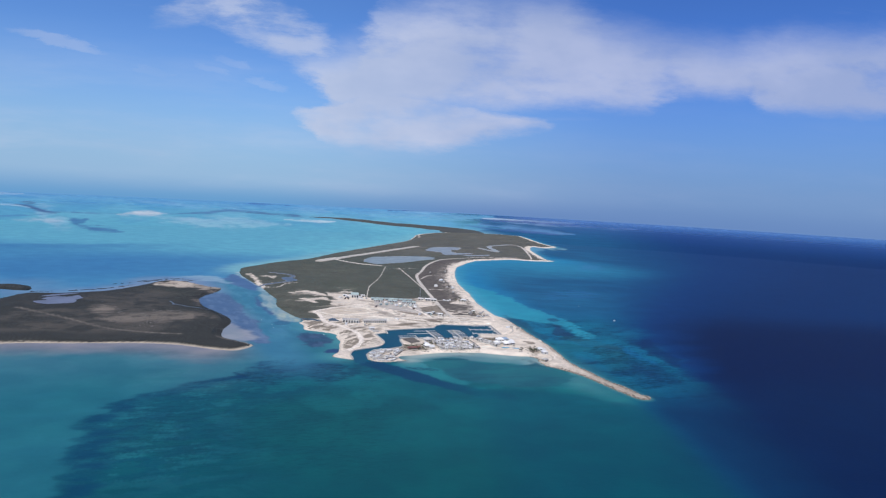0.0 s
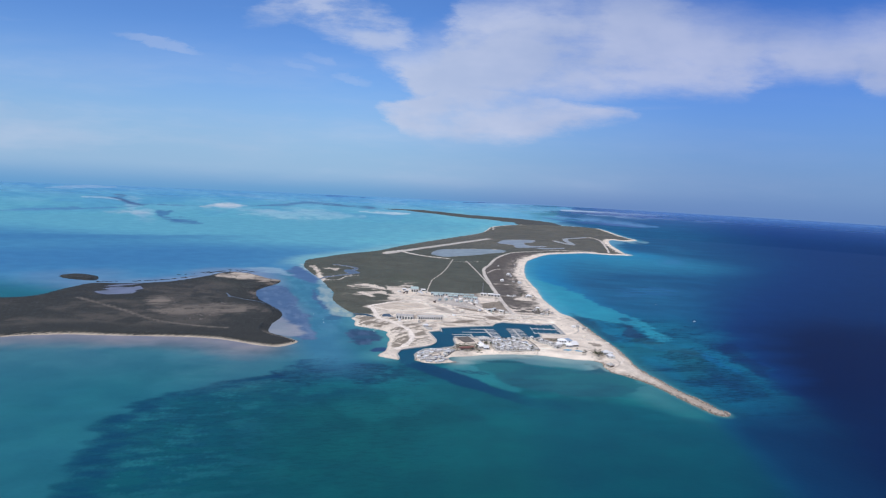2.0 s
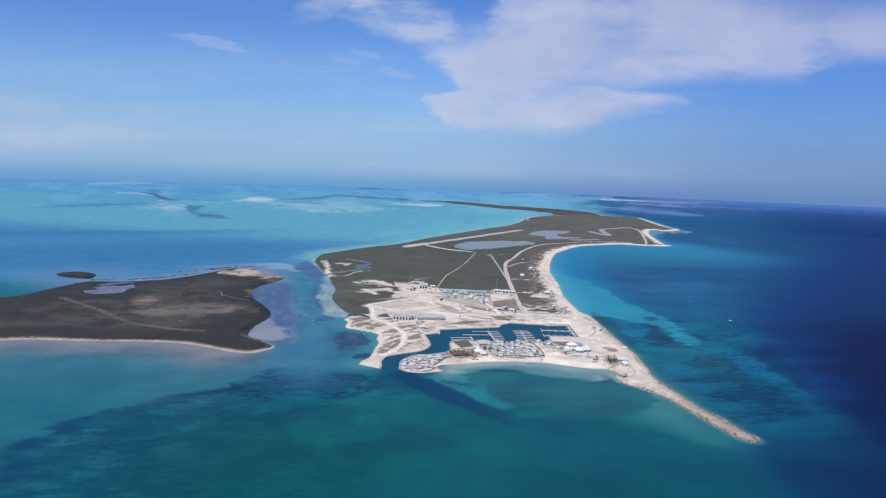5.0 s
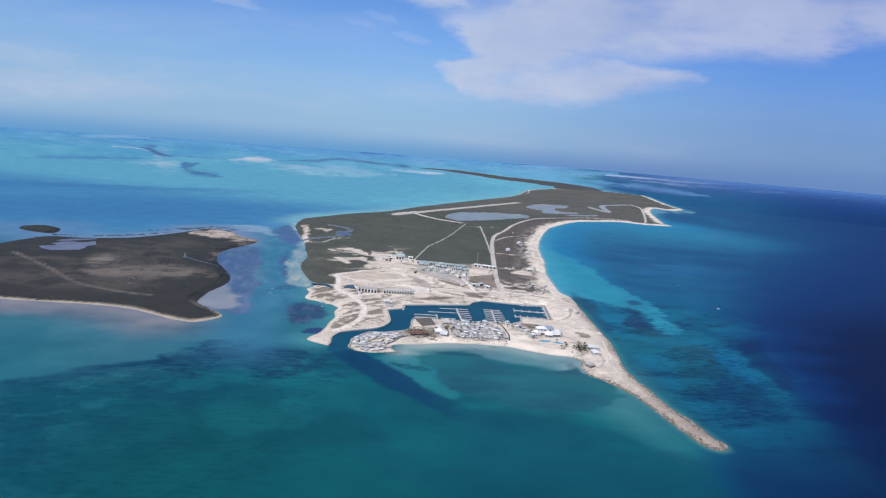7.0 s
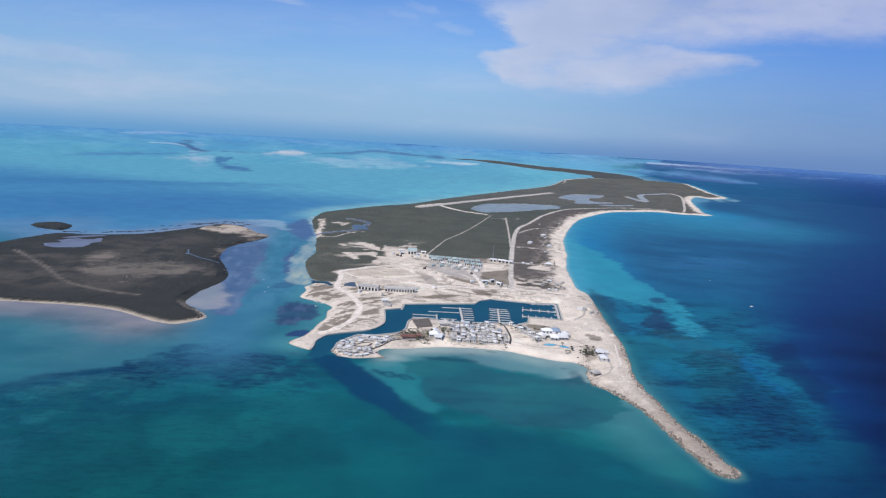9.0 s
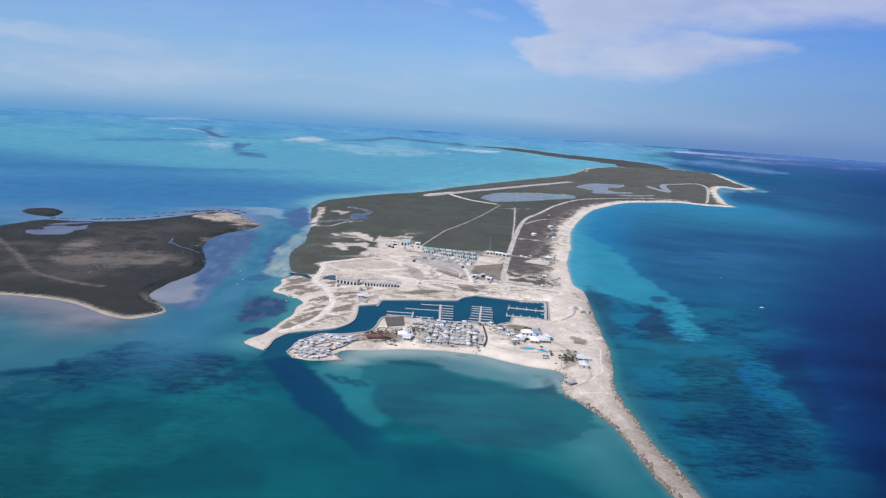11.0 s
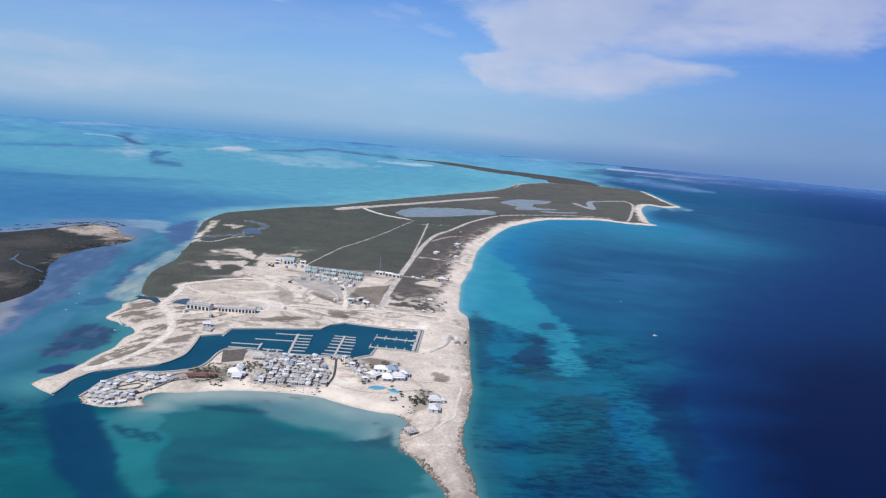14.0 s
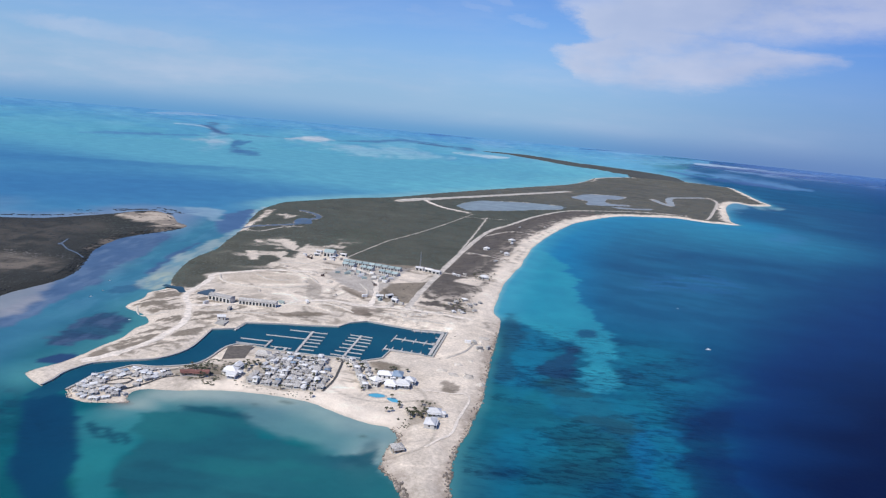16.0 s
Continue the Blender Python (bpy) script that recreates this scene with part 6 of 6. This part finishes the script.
def mast(x, y, h):
    top = new("radio_mast")
    top.matrix_basis = pose(x, y, float(height_at(x, y)[0]))
    for k in range(3):
        a = radians(120 * k)
        bm = bmesh.new()
        b0, b1 = Vector((1.1 * math.cos(a), 1.1 * math.sin(a), -0.3)), Vector((0.35 * math.cos(a), 0.35 * math.sin(a), h))
        d = b1 - b0
        bmesh.ops.create_cone(bm, cap_ends=True, segments=6, radius1=0.26, radius2=0.2, depth=d.length, matrix=Matrix.Translation((b0 + b1) / 2) @ d.to_track_quat("Z", "Y").to_matrix().to_4x4())
        part("leg", bm, STEEL, top)
    for k in range(14):
        z = (k + 0.5) / 14 * h
        r = 1.1 - 0.75 * z / h
        bm = bmesh.new()
        bmesh.ops.create_cone(bm, cap_ends=True, segments=3, radius1=r, radius2=r, depth=0.14, matrix=Matrix.Translation((0, 0, z)))
        part("brace", bm, STEEL, top)
    bm = bmesh.new()
    box(bm, -1.3, 1.3, -1.3, 1.3, -0.6, 0.15)
    part("base", bm, CONCRETE, top, "concrete footing")
    return tagged(top, "tall thin steel lattice radio mast", "mast")


mast(24, 1270, 24)


# ---- marina ----
def seawall():
    ring = BASIN_RING[:-2]
    n = len(ring)
    bm = bmesh.new()
    c = []
    for i, p in enumerate(ring):
        a, b = ring[max(i - 1, 0)], ring[min(i + 1, n - 1)]
        t = (b - a) / np.hypot(*(b - a))
        nr = np.array([-t[1], t[0]])
        c.append((p - nr * 0.2, p + nr * 1.5))
    rows = []
    for a, b in c:
        rows.append([bm.verts.new((a[0], a[1], -2.5)), bm.verts.new((a[0], a[1], 1.15)), bm.verts.new((b[0], b[1], 1.15)), bm.verts.new((b[0], b[1], -2.5))])
    for r0, r1 in zip(rows, rows[1:]):
        for k in range(3):
            bm.faces.new((r0[k], r1[k], r1[k + 1], r0[k + 1]))
    me = bpy.data.meshes.new("seawall")
    bmesh.ops.recalc_face_normals(bm, faces=bm.faces)
    bm.to_mesh(me)
    bm.free()
    me.materials.append(CONCRETE)
    return tagged(new("seawall", me), "pale concrete bulkhead round the marina basin", "seawall", kind="structure")


seawall()


def dock(a, b, fingers, width=1.9, label="pale floating dock with finger piers"):
    """A walkway from a to b; fingers: (way along 0..1, metres to the left, metres to the right)."""
    a, b = Vector((*a, 0)), Vector((*b, 0))
    d = b - a
    top = new("dock")
    top.matrix_basis = Matrix.Translation(a) @ Matrix.Rotation(math.atan2(d.y, d.x), 4, "Z")
    n = d.length
    bm = bmesh.new()
    box(bm, 0, n, -width / 2, width / 2, -0.3, 0.75, 0.06)
    part("walkway", bm, DECKING, top)
    for k in range(int(n / 8) + 1):
        for side in (-1, 1):
            bm = bmesh.new()
            post(bm, min(k * 8 + 0.5, n - 0.3), side * (width / 2 + 0.16), -3, 1.9, 0.15)
            part("pile", bm, TIMBER, top, "dark timber mooring pile")
    for at, left, right in fingers:
        for side, ln in ((1, left), (-1, right)):
            if ln:
                bm = bmesh.new()
                y0, y1 = sorted((side * width / 2, side * (width / 2 + ln)))
                box(bm, at * n - 0.5, at * n + 0.5, y0, y1, -0.3, 0.7, 0.05)
                fp = part("finger", bm, DECKING, top)
                bm = bmesh.new()
                post(bm, at * n, side * (width / 2 + ln + 0.12), -3, 1.9, 0.15)
                part("pile", bm, TIMBER, fp)
    return tagged(top, label, "dock", "marina docks")


dock((42, 910), (28, 966), [(0.16, 0, 12), (0.32, 0, 13), (0.48, 0, 13), (0.62, 36, 13), (0.78, 0, 13), (0.96, 20, 13)], 2.4)
dock((81, 921), (71, 980), [(0.06, 11, 13), (0.22, 10, 12), (0.38, 9, 12), (0.54, 9, 12), (0.70, 9, 12), (0.84, 9, 11), (0.97, 9, 10)], 2.2)
dock((140, 994), (99, 990), [(0.02, 3, 3), (0.25, 5, 6), (0.5, 5, 6), (0.75, 5, 6), (0.98, 9, 9)])
dock((139, 963.5), (102, 959), [(0.1, 0, 5), (0.33, 0, 5), (0.57, 0, 6), (0.8, 0, 6), (0.98, 4, 8)])
dock((13, 909), (9, 926), [(0.16, 26, 0), (0.8, 26, 0)])
dock((23, 907), (22, 914), [(0.9, 5, 3)], 2.0)
dock((31, 909), (30, 916), [(0.9, 5, 3)], 2.0)
dock((143.5, 966), (136, 1029), [(0.25, 3, 0), (0.5, 3, 0), (0.75, 3, 0)], 3.0, "wide pale quay dock along the basin's end")
dock((106, 1021), (136, 1031), [(0.1, 0, 4), (0.3, 0, 4), (0.5, 0, 4), (0.7, 0, 4), (0.9, 0, 4)], 2.4)

dock((-33, 931), (-36, 953), [], 2.2, "short pale jetty beside the quay sand")


def pad(x, y, w, d, turn):
    """A poured slab with a low kerb on the quay sand."""
    top = new("concrete_pad")
    top.matrix_basis = pose(x, y, float(height_at(x, y)[0]) + 0.3, 0, 0, turn)
    bm = bmesh.new()
    box(bm, -w / 2, w / 2, -d / 2, d / 2, -1.0, 0.1, 0.05)
    part("slab", bm, CONCRETE, top)
    for sx, sy, kw, kd in ((0, -1, w, 0.5), (0, 1, w, 0.5), (-1, 0, 0.5, d - 1.1), (1, 0, 0.5, d - 1.1)):
        bm = bmesh.new()
        cx, cy = sx * (w / 2 - 0.25), sy * (d / 2 - 0.25)
        box(bm, cx - kw / 2, cx + kw / 2, cy - kd / 2, cy + kd / 2, 0.11, 0.6, 0.05)
        part("kerb", bm, CONCRETE, top)
    return tagged(top, "pale concrete loading slab with a low kerb on sand", "concrete slab")


pad(-52, 938, 9, 11, 10)


# ---- boats ----
def boat(x, y, turn, size=1.0):
    def make():
        top = new("motorboat")
        bm = bmesh.new()
        secs = [(-5, 1.5, 1.0), (-2, 1.7, 1.0), (2, 1.5, 1.1), (4.6, 0.7, 1.3), (6.2, 0.05, 1.5)]
        rows = []
        for px, hw, hz in secs:
            rows.append([bm.verts.new((px, -hw, hz)), bm.verts.new((px, -hw * 0.75, -0.25)), bm.verts.new((px, 0, -0.5)), bm.verts.new((px, hw * 0.75, -0.25)), bm.verts.new((px, hw, hz))])
        for r0, r1 in zip(rows, rows[1:]):
            for k in range(4):
                bm.faces.new((r0[k], r0[k + 1], r1[k + 1], r1[k]))
            bm.faces.new((r0[4], r0[0], r1[0], r1[4]))
        bm.faces.new(rows[0])
        part("hull", bm, HULL, top)
        bm = bmesh.new()
        box(bm, -2.0, 2.4, -1.1, 1.1, 1.05, 2.3, 0.25)
        cab = part("cabin", bm, HULL, top)
        bm = bmesh.new()
        box(bm, 2.36, 2.5, -0.9, 0.9, 1.5, 2.1)
        part("windscreen", bm, GLASS, cab)
        bm = bmesh.new()
        box(bm, -1.9, 1.4, -1.2, 1.2, 2.9, 3.02, 0.04)
        for sx, sy in itertools.product((-1.7, 1.2), (-1.0, 1.0)):
            post(bm, sx, sy, 2.25, 2.95, 0.05)
        part("hardtop", bm, HULL, top)
        for sy in (-0.5, 0.5):
            bm = bmesh.new()
            box(bm, -5.6, -5.0, sy - 0.25, sy + 0.25, 0.1, 1.5, 0.1)
            part("outboard_motor", bm, GLASS, top)
        return tagged(top, "white motorboat lying on calm water", "boat", "motorboats")
    m = pose(x, y, 0.03, 0, 0, turn) @ Matrix.Diagonal((size, size, size, 1))
    if "boat" in placed:
        return copy_thing(placed["boat"], m)
    placed["boat"] = make()
    placed["boat"].matrix_basis = m
    return placed["boat"]


for x, y, t in [(386, 1134, 10), (360, 1289, 200), (-238, 997, 60), (-208, 941, 75), (-214, 963, 70), (-310, 1024, 30), (-127, 905, 10), (30, 914, 100)]:
    boat(x, y, t, 0.5)


# ---- pools and court ----
def pool(x, y, rx, ry, turn):
    top = new("swimming_pool")
    top.matrix_basis = pose(x, y, float(height_at(x, y)[0]) + 0.2, 0, 0, turn)
    n = 28
    ring = [(rx * math.cos(2 * math.pi * k / n) * (1 + 0.12 * math.sin(4 * math.pi * k / n + 1)), ry * math.sin(2 * math.pi * k / n)) for k in range(n)]
    bm = bmesh.new()
    bm.faces.new([bm.verts.new((a, b, 0.1)) for a, b in ring])
    part("pool_water", bm, POOL, top, "clear light blue pool water")
    bm = bmesh.new()
    outer = [[bm.verts.new((a * k, b * k, z)) for a, b in ring] for k, z in ((1.0, 0.08), (1.0, 0.2), (1.22, 0.2), (1.25, -1.2))]
    for r0, r1 in zip(outer, outer[1:]):
        for i in range(n):
            bm.faces.new((r0[i], r0[(i + 1) % n], r1[(i + 1) % n], r1[i]))
    part("coping", bm, CONCRETE, top, "pale stone pool surround")
    return tagged(top, "curved light blue swimming pool with pale stone surround", "swimming pool", "swimming pools")


pool(139, 859, 5.6, 3.6, 15)
pool(153, 857, 5.0, 2.8, -20)
sheet("court", [(3, 862), (-10, 889), (6, 902), (17, 873)], float(height_at([3, -10, 6, 17], [862, 889, 902, 873]).max()) + 0.1, plain("dark_gravel_court", (0.15, 0.13, 0.11), 0.95, 0.25, 0.3, relief=0.1), "large bare court of dark brown gravel", "court")


# ---- palms and garden shrubs ----
def palm(seed):
    rr = random.Random(seed)
    top = new("palm_tree")
    bm = bmesh.new()
    h, lean = rr.uniform(2.8, 4.2), rr.uniform(-0.6, 0.6)
    rings = []
    for k in range(5):
        t = k / 4
        rings.append([bm.verts.new((lean * t * t + (0.24 - 0.1 * t) * math.cos(a), (0.24 - 0.1 * t) * math.sin(a), h * t - 0.3)) for a in (2 * math.pi * i / 6 for i in range(6))])
    for r0, r1 in zip(rings, rings[1:]):
        for i in range(6):
            bm.faces.new((r0[i], r0[(i + 1) % 6], r1[(i + 1) % 6], r1[i]))
    part("trunk", bm, TRUNK, top)
    bm = bmesh.new()
    for k in range(13):
        a = 2 * math.pi * k / 13 + rr.uniform(-0.2, 0.2)
        up, ln = rr.uniform(0.1, 0.6), rr.uniform(1.3, 1.9)
        prev = None
        for i in range(4):
            t = i / 3
            r, z, w = ln * t, h - 0.3 + up * math.sin(t * 2.4) - 0.9 * t * t, 0.32 * math.sin(math.pi * (0.15 + 0.8 * t))
            cx, cy = lean + r * math.cos(a), r * math.sin(a)
            px, py = -math.sin(a) * w, math.cos(a) * w
            row = [bm.verts.new((cx - px, cy - py, z - 0.12)), bm.verts.new((cx, cy, z + 0.06)), bm.verts.new((cx + px, cy + py, z - 0.12))]
            if prev:
                bm.faces.new((prev[0], prev[1], row[1], row[0]))
                bm.faces.new((prev[1], prev[2], row[2], row[1]))
            prev = row
    part("crown", bm, PALM, top)
    return tagged(top, "coconut palm with a ragged green crown in sandy ground", "palm tree", "palms round the village")


rnd = random.Random(9)
palms = []
for _ in range(150):
    zx = rnd.choice(((-8, 22, 822, 845), (30, 100, 835, 912), (95, 130, 862, 912), (100, 155, 880, 915), (150, 190, 835, 860), (172, 186, 838, 850), (20, 40, 838, 870), (105, 140, 1100, 1150), (95, 125, 1260, 1300)))
    palms.append((rnd.uniform(*zx[:2]), rnd.uniform(*zx[2:])))
pz = height_at([p[0] for p in palms], [p[1] for p in palms])
palm_kinds = [palm(k) for k in range(4)]
for k, ((x, y), z) in enumerate(zip(palms, pz)):
    if k < 4:
        palm_kinds[k].matrix_basis = pose(x, y, float(z))
    elif z > 0.6 and inland(np.array([x]), np.array([y]), WEDGE)[0] < 0:
        copy_thing(palm_kinds[k % 4], pose(x, y, float(z), 0, 0, rnd.uniform(0, 360)))

gx, gy, gs = [], [], []
rng = np.random.RandomState(61)
wx, wy = rng.uniform(-170, -55, 9000), rng.uniform(780, 1010, 9000)
hit = (spit_weeds(wx, wy) > 0.52) & (way_gap(wx, wy) > 1.0)
gx.append(wx[hit]), gy.append(wy[hit]), gs.append(rng.uniform(0.3, 0.9, hit.sum()))
for x0, x1, y0, y1, n, big in [(-16, 26, 818, 862, 600, 1.5), (18, 44, 832, 866, 160, 1.2), (30, 100, 833, 912, 900, 0.7), (80, 130, 862, 915, 260, 1.1), (100, 160, 876, 920, 160, 1.0), (167, 184, 828, 870, 110, 1.5), (172, 178, 800, 830, 40, 1.2), (188, 215, 758, 771, 60, 0.8),
                               (165, 200, 775, 812, 90, 0.8), (195, 240, 700, 775, 110, 0.8), (100, 145, 1098, 1160, 240, 1.2), (-60, -10, 762, 822, 150, 0.8), (90, 125, 1180, 1300, 160, 1.4),
                               (36, 98, 828, 839, 260, 1.0), (30, 100, 840, 912, 420, 0.9), (160, 190, 880, 915, 60, 1.0), (-130, -60, 830, 1000, 200, 1.0), (-160, 60, 1000, 1240, 260, 1.0), (130, 170, 900, 1000, 60, 0.9)]:
    gx.append(rng.uniform(x0, x1, n)), gy.append(rng.uniform(y0, y1, n)), gs.append(big * rng.uniform(0.5, 1.3, n))
for pts in ([(140, 1026), (145, 1020), (150, 1023), (157, 1041), (186, 1051)], [(152, 1075), (159, 1031), (165, 953), (160, 930), (155, 915)]):
    line = curve_through(pts, False, 24)
    gx.append(line[:, 0] + rng.normal(0, 0.5, len(line))), gy.append(line[:, 1] + rng.normal(0, 0.5, len(line))), gs.append(rng.uniform(0.6, 1.2, len(line)))
gx, gy, gs = np.concatenate(gx), np.concatenate(gy), np.concatenate(gs)
s = shore(gx, gy)
ok = (s > 3) & (inland(gx, gy, WEDGE) < 0)
thicket("garden_shrubs", "low dark shrubs scattered over sand between houses", gx[ok], gy[ok], ground_height(gx[ok], gy[ok], s[ok]), gs[ok], 62, PALM)


# ---- rocks ----
def boulder(seed):
    rr = random.Random(seed)
    bm = bmesh.new()
    bmesh.ops.create_icosphere(bm, subdivisions=1, radius=1)
    for v in bm.verts:
        v.co *= rr.uniform(0.75, 1.2)
        v.co.z *= 0.7
    me = bpy.data.meshes.new("boulder")
    bm.to_mesh(me)
    bm.free()
    me.materials.append(ROCK if seed % 3 else ROCK_PALE)
    return me


ROCKS = [boulder(k) for k in range(6)]
PALE_ROCKS = [boulder(k) for k in (6, 9, 12)]


def rocks(label, lines, n, r0, r1, spread, seed, kinds=()):
    rng = np.random.RandomState(seed)
    top = tagged(new("breakwater"), label, "breakwater", "rock edges")
    for pts in lines:
        line = curve_through(pts, False, 8)
        k, t = rng.randint(0, len(line) - 1, n), rng.uniform(0, 1, n)[:, None]
        p = line[k] + (line[k + 1] - line[k]) * t + rng.normal(0, spread, (n, 2))
        size = rng.uniform(r0, r1, n) * (0.5 + rough(p[:, 0], p[:, 1], 7, 93))
        off, turns = shore(p[:, 0], p[:, 1]), rng.uniform(0, 360, (n, 3))
        z = np.maximum(ground_height(p[:, 0], p[:, 1], off), 0) + rng.uniform(-0.1, 0.2, n) * size
        for i in np.where((off > -0.8) & (off < 4.5))[0]:
            ob = new("boulder", (kinds or ROCKS)[i % len(kinds or ROCKS)])
            ob.parent = top
            r = float(size[i])
            ob.matrix_basis = pose(float(p[i, 0]), float(p[i, 1]), float(z[i]), *map(float, turns[i])) @ Matrix.Diagonal((r, r, r, 1))
    return top


rocks("long breakwater edge of rough brown limestone boulders", [[(272, 647), (267, 637), (256, 641), (243, 668), (228, 702), (213, 735), (195, 758)]], 640, 0.6, 1.5, 1.3, 71)
rocks("seaward breakwater edge of limestone boulders", [[(272, 647), (259, 674), (244, 709), (232, 748), (222, 777), (216, 810)]], 540, 0.5, 1.2, 1.8, 72)
rocks("rocky shore edge below the point", [[(195, 758), (180, 770), (174, 791), (176, 808), (168, 818)]], 330, 0.3, 0.8, 1.4, 73)
rocks("rough rocky shore along the open sea", [[(216, 810), (214, 850), (212, 880), (206, 925), (197, 968), (190, 1018), (184, 1060)]], 520, 0.25, 0.9, 2.2, 74)
rocks("boulder edge round the built-up spit", [[(-54, 772), (-42, 757), (-28, 756), (-12, 764), (-5, 771), (-11, 778)]], 340, 0.35, 0.75, 1.0, 75, PALE_ROCKS)
rocks("rock edge of the sandy western spit", [[(-74, 778), (-70, 761), (-84, 764), (-98, 771), (-101, 781)]], 120, 0.25, 0.55, 0.8, 76)
rocks("pale rock revetment along the basin's south bank", [[(-57, 790), (-51, 814), (-32, 828), (-18, 839), (-11, 848), (-10, 863), (-14, 891), (-6, 904), (21, 906)]], 300, 0.35, 0.8, 0.9, 77, PALE_ROCKS)
